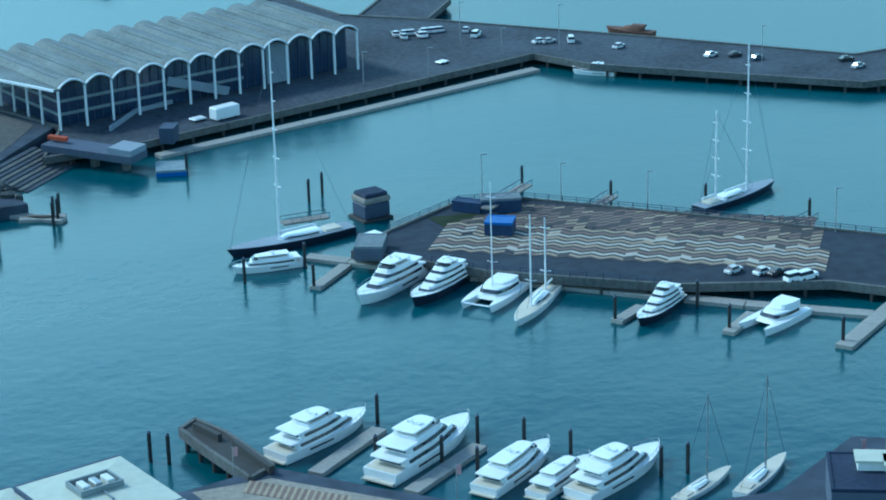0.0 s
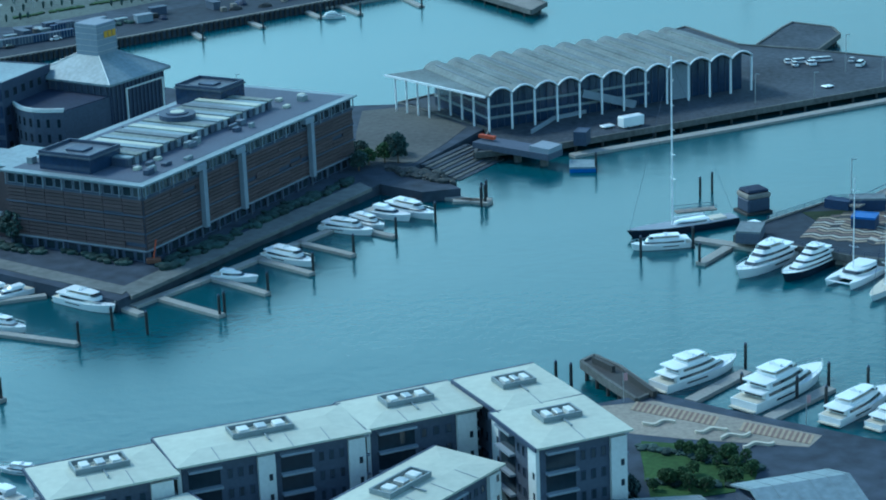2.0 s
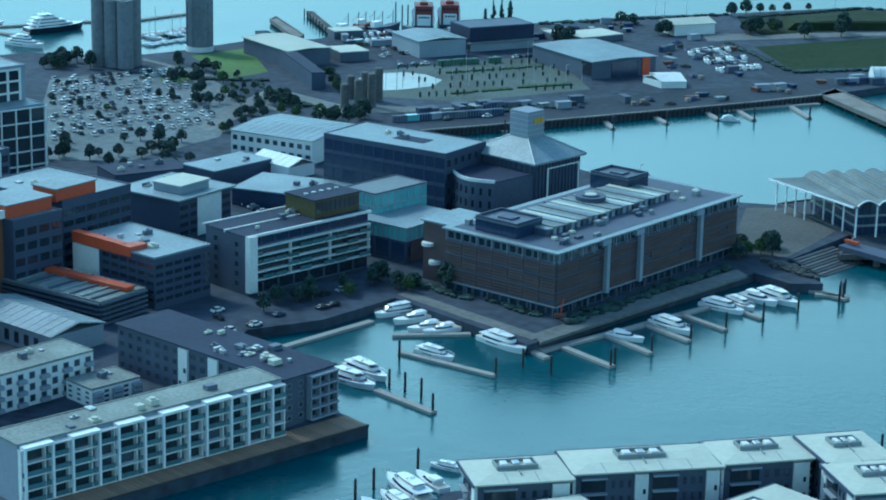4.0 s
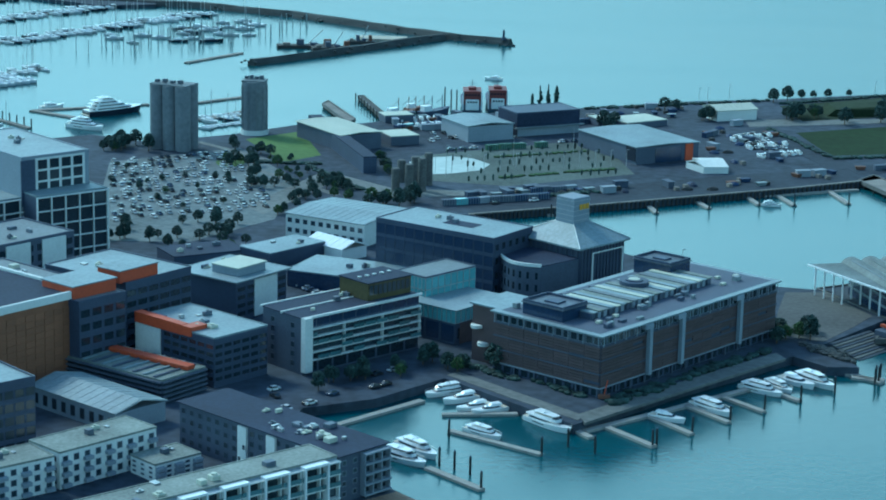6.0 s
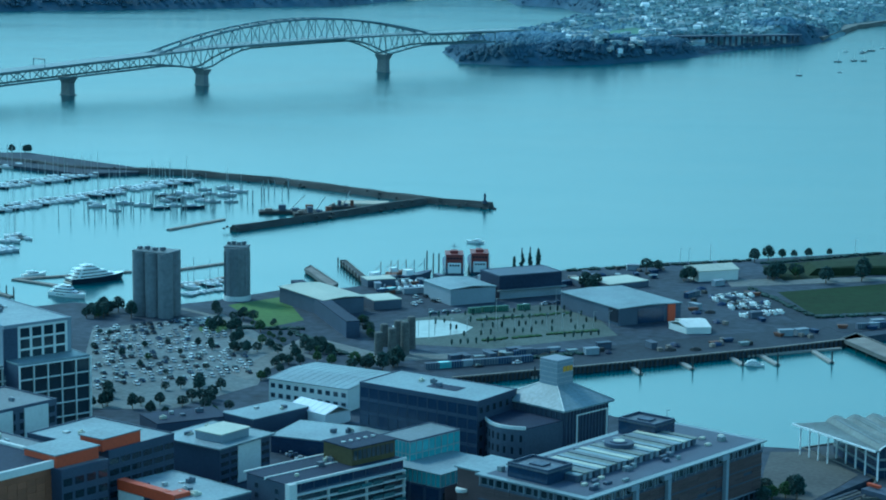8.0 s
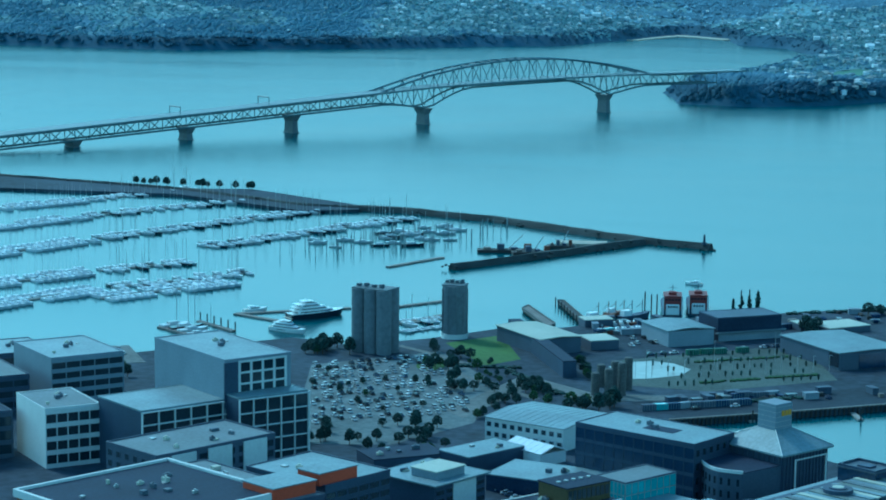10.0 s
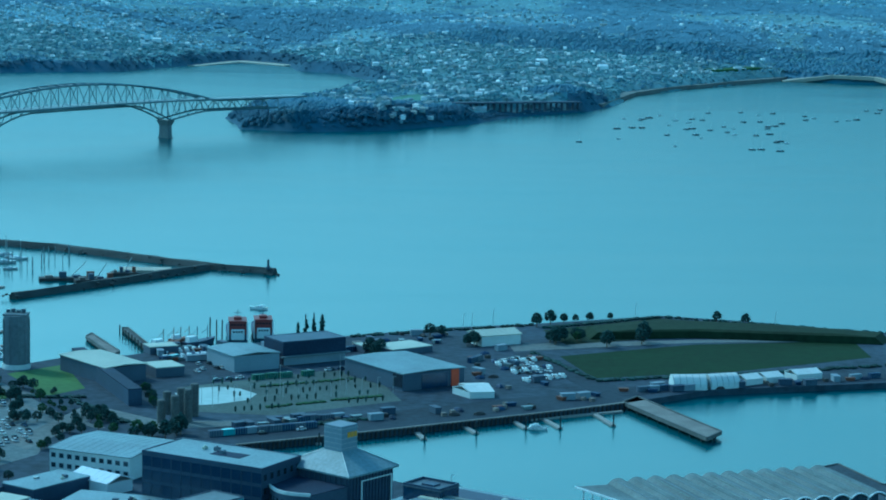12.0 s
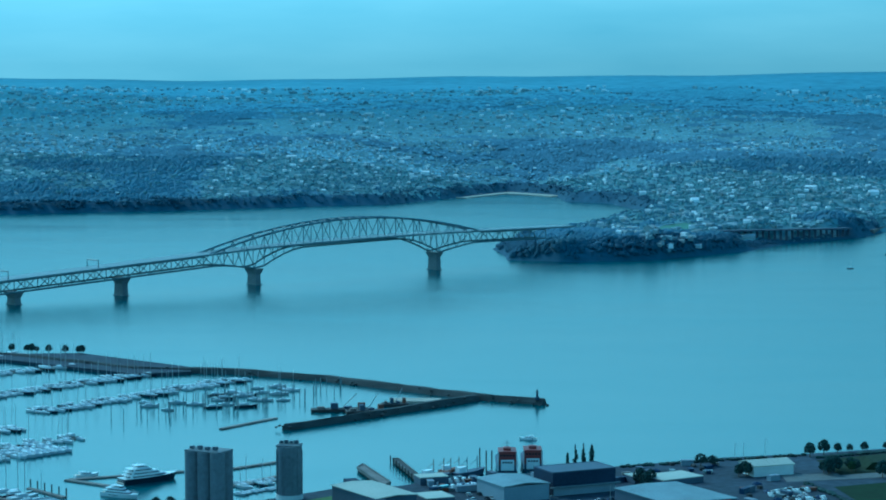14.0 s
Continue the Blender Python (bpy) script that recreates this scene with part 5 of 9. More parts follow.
def dark_offices():
    b, L, W, H = building("dark_office", "charcoal office slab with an orange rooftop storey", (-82.1, 446.9), (-74.0, 456.7), (-93.6, 497.5), 18.9, DARKWALL, ROOFGREY, 0.4, plant=6, seed=2)
    windows(b, "s", L, W, 1, H - 1, 5, 4, (0.8, 0.6), GLASS, DARKWALL)
    penthouse(b, 0.4, L - 0.5, W * 0.06, W * 0.30, H + 0.18, H + 2.8, ORANGE, ROOFMETAL)
    b, L, W, H = building("dark_office", "charcoal office slab with an orange rooftop storey", (-75.2, 464.2), (-63.3, 480.6), (-80.9, 498.8), 18.7, DARKWALL, ROOFMETAL, 0.4, plant=6, seed=3)
    windows(b, "s", L, W, 1, H - 1, 6, 6, (0.86, 0.6), GLASS, DARKWALL)
    windows(b, "e", L, W, 1, H - 1, 6, 5, (0.86, 0.6), GLASS, DARKWALL)
    penthouse(b, -1, L * 0.52, W * 0.03, W * 0.30, H + 0.18, H + 2.8, ORANGE, ROOFMETAL)
    b, L, W, H = building("white_roof_office", "dark office with a pale overhanging metal roof", (-55.0, 495.6), (-44.8, 510.2), (-66.0, 510.5), 11.7, DARKWALL, ROOFMETAL, 0.25, plant=8, overhang=0.9, seed=4)
    windows(b, "s", L, W, 1, H - 1, 4, 5, (0.8, 0.6), GLASS, DARKWALL)
    bm = bmesh.new()
    box(bm, L * 0.35, L * 0.8, -0.25, -0.02, 0.5, H - 0.5)
    part("white_panel", bm, WHITEWALL, b)
    penthouse(b, L * 0.2, L * 0.75, W * 0.15, W * 0.6, H + 0.18, H + 2.0, PALEWALL, ROOFWHITE)
    b, L, W, H = building("orange_trim_office", "dark office block with orange roof edge and white panel", (-53.9, 444.9), (-44.0, 456.3), (-70.7, 463.0), 12.6, DARKWALL, ROOFMETAL, 0.3, plant=9, seed=5)
    windows(b, "s", L, W, 1, H - 1, 5, 6, (0.85, 0.6), GLASS, DARKWALL)
    windows(b, "w", L, W, 1, H - 1, 5, 6, (0.85, 0.6), GLASS, DARKWALL, x0=0.35)
    bm = bmesh.new()
    box(bm, -0.3, -0.02, W * 0.68, W + 0.1, 0.5, H - 1.2)
    part("white_panel", bm, WHITEWALL, b)
    bm = bmesh.new()
    box(bm, -0.4, 1.6, W * 0.40, W + 0.2, H - 1.0, H + 1.2)
    box(bm, -0.4, 4.2, W * 0.28, W * 0.40, H - 0.9, H + 1.1)
    part("orange_roof_edge", bm, ORANGE, b)
    # low striped car park building with an orange duct on top
    b, L, W, H = building("parking_building", "low open parking building with grey slab edges", (-63.1, 433.2), (-55.6, 443.9), (-81.6, 456.8), 6.8, DARKWALL, ROOFOLD, 0.3)
    for side in ("s", "w"):
        bands(b, side, L, W, 0.5, H - 0.3, 4, GREYWALL, GLASS, 0.6, 0.35, post=False, name="slab_edge")
    for k in range(9):
        bm = bmesh.new()
        box(bm, 0.3, L - 0.3, W * (0.08 + 0.1 * k), W * (0.08 + 0.1 * k) + 0.5, H + 0.2, H + 0.55)
        part("roof_rib", bm, ROOFMETAL if k % 2 else GREYWALL, b)
    bm = bmesh.new()
    box(bm, L * 0.62, L * 0.8, 0.5, W * 0.86, H + 0.3, H + 1.2, bevel=0.1)
    part("orange_duct", bm, ORANGE, b)


dark_offices()


def gabled(name, label, A, B, D, h, rise, wall, roof, along="x", eave=0.4, category="shed", group=""):
    """A building under a low pitched roof, with its ridge along or across the front."""
    m, L, W = footprint(A, B, D)
    b = empty(name, m, label, category, group)
    H = h - LAND
    bm = bmesh.new()
    box(bm, 0, L, 0, W, -0.3, H)
    part("wall", bm, wall, b)
    bm = bmesh.new()
    e, t = eave, 0.22
    if along == "x":
        prof = [(-e, H), (W / 2, H + rise), (W + e, H), (W + e, H + t), (W / 2, H + rise + t), (-e, H + t)]
        loft(bm, [[(x, y, z) for y, z in prof] for x in (-e, L + e)])
    else:
        prof = [(-e, H), (L / 2, H + rise), (L + e, H), (L + e, H + t), (L / 2, H + rise + t), (-e, H + t)]
        loft(bm, [[(x, y, z) for x, z in prof] for y in (-e, W + e)])
    bmesh.ops.recalc_face_normals(bm, faces=bm.faces)
    part("roof", bm, roof, b)
    n = max(3, int((L if along == "x" else W) / 2.2))
    for k in range(n + 1):
        bm = bmesh.new()
        for s in (0, 1):
            if along == "x":
                x = L * k / n
                bar(bm, (x, -e if s else W + e, H + t + 0.06), (x, W / 2, H + rise + t + 0.06), 0.12, 0.1)
            else:
                y = W * k / n
                bar(bm, (-e if s else L + e, y, H + t + 0.06), (L / 2, y, H + rise + t + 0.06), 0.12, 0.1)
        part("roof_seam", bm, roof, b)
    return b, L, W, H


g = gabled("warehouse", "long pale metal-roofed warehouse with dark doors", (-69.2, 413.2), (-60.9, 422.8), (-87.0, 432.4), 6.0, 1.5, PALEWALL, ROOFMETAL, "y")
windows(g[0], "w", g[1], g[2], 0.3, g[3] - 0.5, 1, 9, (0.5, 0.7), GLASS, GREYWALL)


def pale_apartments():
    for A, B, D, z, n in (((-73.9, 380.9), (-58.9, 397.1), (-78.6, 389.5), 8.9, 9), ((-87.2, 369.3), (-74.7, 380.2), (-91.1, 377.6), 8.5, 7),
                          ((-57.6, 386.1), (-50.1, 393.5), (-61.7, 392.7), 5.3, 5)):
        b, L, W, H = building("pale_apartments", "low pale apartment terrace with rows of balconies", A, B, D, z, WHITEWALL, ROOFOLD, 0.3, plant=3, group="pale apartment terraces")
        windows(b, "s", L, W, 0.3, H - 0.3, 3, n, (0.5, 0.62), WINDOW, PALEWALL)
        windows(b, "w", L, W, 0.3, H - 0.3, 3, 3, (0.4, 0.5), WINDOW, PALEWALL)
        me = boxmesh("balcony", -0.9, 0.9, -0.9, 0.0, 0, 0.7, PALEWALL)
        for i in range(0, n, 2):
            for k in range(3):
                share("balcony", me, pose((i + 0.5) * L / n, 0, 0.3 + k * (H - 0.6) / 3), b)
    b, L, W, H = building("dark_glass_block", "dark glazed block with a pale curved roof edge", (-82.3, 401.8), (-94.1, 391.0), (-89.9, 425.4), 16.4, DARKWALL, ROOFMETAL, 0.5, plant=3)
    windows(b, "s", L, W, 0.5, H - 1, 5, 7, (0.9, 0.7), GLASS, DARKWALL)
    windows(b, "e", L, W, 0.5, H - 1, 5, 5, (0.9, 0.7), GLASS, DARKWALL)


pale_apartments()


def quay_apartments():
    # black flat roof, grey walls, balconies to the water
    h = 10.8
    b, L, W, H = building("black_roof_apartments", "grey apartment block with a black flat roof full of vents", (-23.7, 377.6), (-15.6, 386.4), (-55.9, 407.4), h, GREYWALL, ROOFDARK, 0.0, plant=18, overhang=0.5, seed=8)
    windows(b, "w", L, W, 0.5, H - 0.4, 4, 18, (0.5, 0.55), WINDOW, GREYWALL)
    m, n = side_pose("w", L, W)
    me = boxmesh("white_bay", -1.2, 1.2, -0.5, -0.02, 0.4, H - 0.4, WHITEWALL)
    for f in (0.42, 0.6, 0.78, 0.95):
        share("white_bay", me, m @ pose(n * f, 0, 0), b)
        share("window", pane_mesh(0.9, 1.1), m @ pose(n * f - 0.6, -0.5, 1.5), b)
        share("window", pane_mesh(0.9, 1.1), m @ pose(n * f + 0.6, -0.5, 4.0), b)
    bands(b, "s", L, W, 0.6, H - 0.5, 4, PALEWALL, WINDOW, 1.5, 0.3, 3, x0=0.45)
    windows(b, "s", L, W, 0.6, H - 0.5, 4, 2, (0.4, 0.5), WINDOW, PALEWALL, x1=0.45)
    # white framed terrace along the boardwalk
    h = 11.8
    b, L, W, H = building("white_framed_apartments", "white framed apartments with deep glazed balconies on the boardwalk", (-23.8, 374.9), (-62.0, 340.6), (-29.5, 380.6), h, PALEWALL, ROOFOLD, 0.3, plant=8, seed=9)
    side = "s"
    bands(b, side, L, W, 0.3, H - 0.6, 4, WHITEWALL, WINDOW, 1.2, 0.22, 12)
    rng = random.Random(14)
    fm = boxmesh("glass_front", 0.1, L / 12 - 0.1, -1.25, -1.18, 0.15, 0.95, PALEGLASS)
    for i in range(12):
        for q in range(4):
            if rng.random() < 0.75:
                share("glass_front", fm, pose(i * L / 12, 0, 0.3 + q * (H - 0.9) / 4), b)
    m, n = side_pose(side, L, W)
    for k in range(6):
        bm = bmesh.new()
        x0, x1 = n * (k + 0.08) / 6, n * (k + 0.62) / 6
        for q in ((x0 - 0.35, x0, 0.4, H), (x1, x1 + 0.35, 0.4, H), (x0, x1, H - 0.4, H)):
            box(bm, q[0], q[1], -1.7, -0.05, q[2], q[3], m)
        part("white_frame", bm, WHITE, b)


quay_apartments()


def boardwalk():
    a, b = (-9.3, 380.1), (-55.6, 337.5)
    L, ang = gap(a, b), heading(a, b)
    bw = empty("boardwalk", pose(a[0], a[1], LAND, 0, 0, ang), "red-brown timber boardwalk along the quay", "boardwalk", kind="structure")
    s = 1 if (Matrix.Rotation(radians(ang), 2) @ Vector((0, 1))).dot(Vector((-0.5, 1))) > 0 else -1
    me = boxmesh("plank", 0.0, 0.94, -0.05, 6.5, 0.01, 0.07, TIMBERDECK)
    for k in range(int(L)):
        share("plank", me, pose(k, 0 if s > 0 else -6.45, 0), bw)
    bm = bmesh.new()
    bar(bm, (0, 0, 0.25), (L, 0, 0.25), 0.35, 0.5)
    part("kerb_beam", bm, DARKTIMBER, bw)


boardwalk()


def stepped_hotel():
    # tall pale block with a window grid, over a white-framed podium
    z1, z2 = 29.0, 20.5
    b, L, W, H = building("pale_hotel", "tall pale block with a grid of windows above white frames", (-114.0, 545.2), (-99.5, 558.3), (-135.2, 575.4), z1, PALEWALL, ROOFMETAL, 0.4, plant=4)
    windows(b, "s", L, W, H * 0.66, H - 0.6, 3, 4, (0.84, 0.88), GLASS, WHITEWALL, x0=0.22, x1=0.92)
    bm = bmesh.new()
    box(bm, L * 0.2, L * 0.94, -0.02, 0.01, H * 0.65, H - 0.3)
    part("white_surround", bm, WHITEWALL, b)
    bm = bmesh.new()
    box(bm, -0.3, L * 0.19, -0.4, -0.02, H * 0.55, H - 0.5)
    part("dark_panel", bm, DARKWALL, b)
    b2, L2, W2, H2 = building("framed_podium", "glazed podium with a grid of white frames", (-109.5, 540.3), (-94.1, 553.2), (-118.9, 562.6), z2, DARKWALL, ROOFMETAL, 0.3)
    bands(b2, "s", L2, W2, 0.5, H2 - 0.3, 5, WHITEWALL, GLASS, 0.7, 0.24, 5, pw=0.13)
    bands(b2, "e", L2, W2, 0.5, H2 - 0.3, 5, WHITEWALL, GLASS, 0.7, 0.24, 4, pw=0.13)
    b3, L3, W3, H3 = building("framed_podium", "glazed podium with a grid of white frames", (-131.5, 528.8), (-111.2, 548.4), (-141.1, 549.3), 19.0, DARKWALL, ROOFMETAL, 0.3)
    bands(b3, "s", L3, W3, 0.5, H3 - 0.3, 5, WHITEWALL, GLASS, 0.7, 0.24, 6, pw=0.13)
    b4, L4, W4, H4 = building("white_apartments", "white apartment block with dark framed windows", (-117.7, 487.2), (-95.4, 514.5), (-130.5, 502.0), 18.0, GREYWALL, ROOFGREY, 0.5, plant=8, seed=3)
    windows(b4, "s", L4, W4, 0.4, H4 - 0.6, 6, 9, (0.7, 0.68), GLASS, DARKWALL)
    windows(b4, "w", L4, W4, 0.4, H4 - 0.6, 6, 6, (0.5, 0.6), WINDOW, DARKWALL)
    for k in range(3):
        bm = bmesh.new()
        box(bm, L4 * (0.12 + 0.3 * k), L4 * (0.32 + 0.3 * k), -0.35, -0.02, H4 * 0.45, H4 - 0.2)
        part("white_surround", bm, WHITEWALL, b4)
        windows(b4, "s", L4, W4, H4 * 0.5, H4 - 0.6, 3, 3, (0.8, 0.75), GLASS, WHITEWALL, x0=0.13 + 0.3 * k, x1=0.31 + 0.3 * k)


stepped_hotel()


# low sheds and warehouses inland
def sheds():
    g = gabled("pale_warehouse", "pale two-storey warehouse with window rows", (-51.6, 585.2), (-30.0, 573.2), (-49.3, 610.6), 8.0, 0.8, WHITEWALL, ROOFMETAL, "x")
    windows(g[0], "s", g[1], g[2], 0.4, g[3] - 0.3, 2, 10, (0.6, 0.5), WINDOW, PALEWALL)
    building("flat_shed", "low shed with a wide grey metal roof", (-46.5, 531.0), (-20.3, 521.2), (-42.5, 547.8), 6.0, BLUEDARK, ROOFMETAL, 0.2, plant=4)
    building("flat_shed", "low shed with a wide grey metal roof", (-52.2, 546.8), (-39.4, 561.8), (-58.9, 555.9), 6.0, DARKWALL, ROOFMETAL, 0.2, plant=3, seed=2)
    building("flat_shed", "low dark shed with a stained roof", (-76.0, 544.7), (-58.7, 554.5), (-81.8, 555.1), 5.0, DARKWALL, ROOFDARK, 0.2, plant=4, seed=5)
    g = gabled("fabric_canopy", "white stretched fabric canopy roof", (-34.8, 557.0), (-28.8, 563.3), (-40.4, 571.1), 5.0, 1.6, WHITE, WHITE, "y", category="canopy")
    # sheds on the point
    g = gabled("fishing_shed", "grey ribbed shed with an orange end panel", (48.9, 693.9), (69.4, 706.2), (40.4, 727.7), 7.4, 0.45, GREYWALL, ROOFMETAL, "y")
    bm = bmesh.new()
    box(bm, g[1] * 0.78, g[1] * 0.9, -0.4, -0.05, 0, g[3])
    part("orange_panel", bm, ORANGE, g[0])
    bm = bmesh.new()
    box(bm, g[1] * 0.3, g[1] * 0.72, -0.2, -0.05, 0.1, g[3] * 0.85)
    part("dark_door", bm, BLUEDARK, g[0])
    bm = bmesh.new()
    box(bm, -0.2, -0.05, 0.5, 5.5, 1.0, g[3] * 0.95)
    part("sign_panel", bm, NAVY, g[0])
    b, L, W, H = building("black_shed", "long black shed over a pale open ground floor", (11.8, 736.3), (33.0, 747.4), (10.1, 750.8), 9.8, ROOFDARK, DARKWALL, 0.3)
    bm = bmesh.new()
    box(bm, 0.2, L - 0.2, -0.3, -0.02, 0.1, H * 0.36)
    part("pale_base", bm, PALEWALL, b)
    bm = bmesh.new()
    box(bm, -1.2, L + 1.2, -1.4, -0.3, H * 0.36, H * 0.42)
    part("awning", bm, ROOFGREY, b)
    g = gabled("white_roof_shed", "pale shed with a white pitched roof", (-4.3, 724.0), (10.5, 732.0), (-7.5, 744.1), 7.2, 0.8, PALEWALL, ROOFMETAL, "y")
    g = gabled("white_roof_shed", "pale shed with a white pitched roof", (-44.6, 702.8), (-32.2, 711.2), (-53.6, 731.2), 7.1, 0.5, GREYWALL, ROOFWHITE, "y")
    b, L, W, H = building("long_dark_shed", "long dark ribbed wall of a low shed", (-35.6, 669.5), (-57.9, 738.8), (-32.4, 673.4), 7.0, DARKWALL, ROOFDARK, 0.2)
    me = boxmesh("wall_rib", -0.12, 0.12, -0.3, 0, 0, H, GREYSTEEL)
    m, n = side_pose("n" if L > W else "w", L, W)
    for k in range(24):
        share("wall_rib", me, m @ pose((k + 0.5) * n / 24, 0, 0), b)
    g = gabled("white_shed", "white marquee shed by the shore", (82.2, 775.2), (96.6, 781.3), (82.1, 786.7), 5.6, 1.4, WHITEWALL, ROOFWHITE, "x")
    for A, B, D, z in (((-29.1, 714.6), (-20.2, 718.8), (-29.7, 726.5), 5.0), ((40.1, 759.1), (46.0, 762.0), (40.5, 768.0), 4.5), ((-32.9, 755.4), (-23.4, 759.0), (-33.2, 763.0), 4.5), ((49.6, 755.9), (63.9, 765.3), (46.4, 768.7), 4.0)):
        building("small_shed", "small grey dockside shed", A, B, D, z, GREYWALL, ROOFWHITE, 0.2, group="dockside sheds")
    for A, B, D in (((161.3, 705.6), (167.6, 709.0), (158.0, 711.6)), ((168.8, 709.2), (175.3, 712.2), (165.8, 715.6)), ((180.2, 714.6), (189.6, 718.4), (177.6, 721.1)),
                    ((69.2, 682.7), (76.8, 684.0), (69.6, 697.4)), ((69.0, 683.0), (74.6, 686.2), (69.0, 693.9))):
        g = gabled("marquee", "white fabric marquee on the quay", A, B, D, 3.9, 1.2, WHITEWALL, WHITEWALL, "x", 0.1, "marquee", "marquees on the quay")


sheds()


def barrel_tent(A, B, depth, h):
    """A long fabric tent with an arched roof, its hoops showing."""
    L = gap(A, B)
    t = empty("arched_tent", pose(A[0], A[1], LAND, 0, 0, heading(A, B)), "white fabric tent with an arched roof on the quay", "tent", "arched tents on the quay")

    def arch(x, grow=0.0):
        return [(x, depth / 2 - (depth / 2 + grow) * math.cos(k * math.pi / 10), 0.9 + (h - 0.9 + grow) * math.sin(k * math.pi / 10)) for k in range(11)]

    bm = bmesh.new()
    loft(bm, [[(x, 0, 0)] + arch(x) + [(x, depth, 0)] for x in (0, L)])
    bmesh.ops.recalc_face_normals(bm, faces=bm.faces)
    part("canopy", bm, WHITEWALL, t)
    for k in range(6):
        bm = bmesh.new()
        ring = arch(0.05 + k * (L - 0.1) / 5, 0.06)
        for p, q in zip(ring, ring[1:]):
            tube(bm, p, q, 0.07, 4)
        part("hoop", bm, GREYSTEEL, t)
    bm = bmesh.new()
    box(bm, L - 0.02, L + 0.06, depth * 0.3, depth * 0.7, 0, 2.4)
    part("end_flap", bm, PALEWALL, t)


barrel_tent((136.0, 697.6), (147.0, 698.2), 7.0, 4.6)
barrel_tent((148.6, 699.4), (158.8, 702.6), 7.0, 4.4)


# ---- silos ----
def silo_block(name, base, n, r, top, label, turn=-8):
    """A block of joined round concrete cells, n of them side by side and two deep."""
    b = empty(name, pose(base[0], base[1], LAND, 0, 0, turn), label, "silo")
    for i in range(n):
        for j in range(2 if n > 1 else 1):
            bm = bmesh.new()
            tube(bm, ((i - (n - 1) / 2) * r * 1.9, j * r * 1.9, 0), ((i - (n - 1) / 2) * r * 1.9, j * r * 1.9, top - LAND), r, 20)
            part("cell", bm, CONC, b, smooth=False)
    bm = bmesh.new()
    w = (n - 1) / 2 * r * 1.9 + r
    box(bm, -w * 0.93, w * 0.93, -r * 0.7, r * (2.6 if n > 1 else 0.7), top - LAND, top - LAND + 0.5, bevel=0.1)
    part("cap", bm, ROOFGREY, b)
    for k in range(4):
        bm = bmesh.new()
        box(bm, -w * 0.8 + k * w * 0.4, -w * 0.8 + k * w * 0.4 + 1.2, 0, 1.4, top - LAND + 0.7, top - LAND + 1.5 + 0.3 * (k % 2))
        part("roof_box", bm, PLANT, b)
    return b


silo_block("silo_block", (-98.6, 699.6), 3, 2.45, 22.5, "joined round concrete silos, stained beige and grey", -24)
s1 = silo_block("round_silo", (-75.0, 730.1), 1, 4.2, 19.6, "single round concrete silo on a pale base")
bm = bmesh.new()
tube(bm, (0, 0, 0), (0, 0, 1.6), 4.6, 20)
part("base", bm, WHITEWALL, s1)
for k in range(10):
    bm = bmesh.new()
    a = k * math.tau / 10
    box(bm, -0.2, 0.2, -0.2, 0.2, 1.6, 18.4 - LAND, pose(4.25 * math.cos(a), 4.25 * math.sin(a), 0))
    part("rib", bm, CONC, s1)
for k, p in enumerate(((-24.8, 645.8), (-20.8, 644.7), (-17.1, 646.7), (-23.6, 658.3), (-19.4, 656.3), (-15.4, 655.1))):
    bm = bmesh.new()
    tube(bm, (0, 0, 0), (0, 0, 6.5 + k % 3 * 1.5), 1.25, 14)
    tube(bm, (0, 0, 6.5 + k % 3 * 1.5), (0, 0, 6.8 + k % 3 * 1.5), 1.25, 14, 1.0)
    t = part("storage_tank", bm, QUAY)
    t.location = (*p, LAND)
    tagged(t, "grey cement storage tank", "tank", "storage tanks")


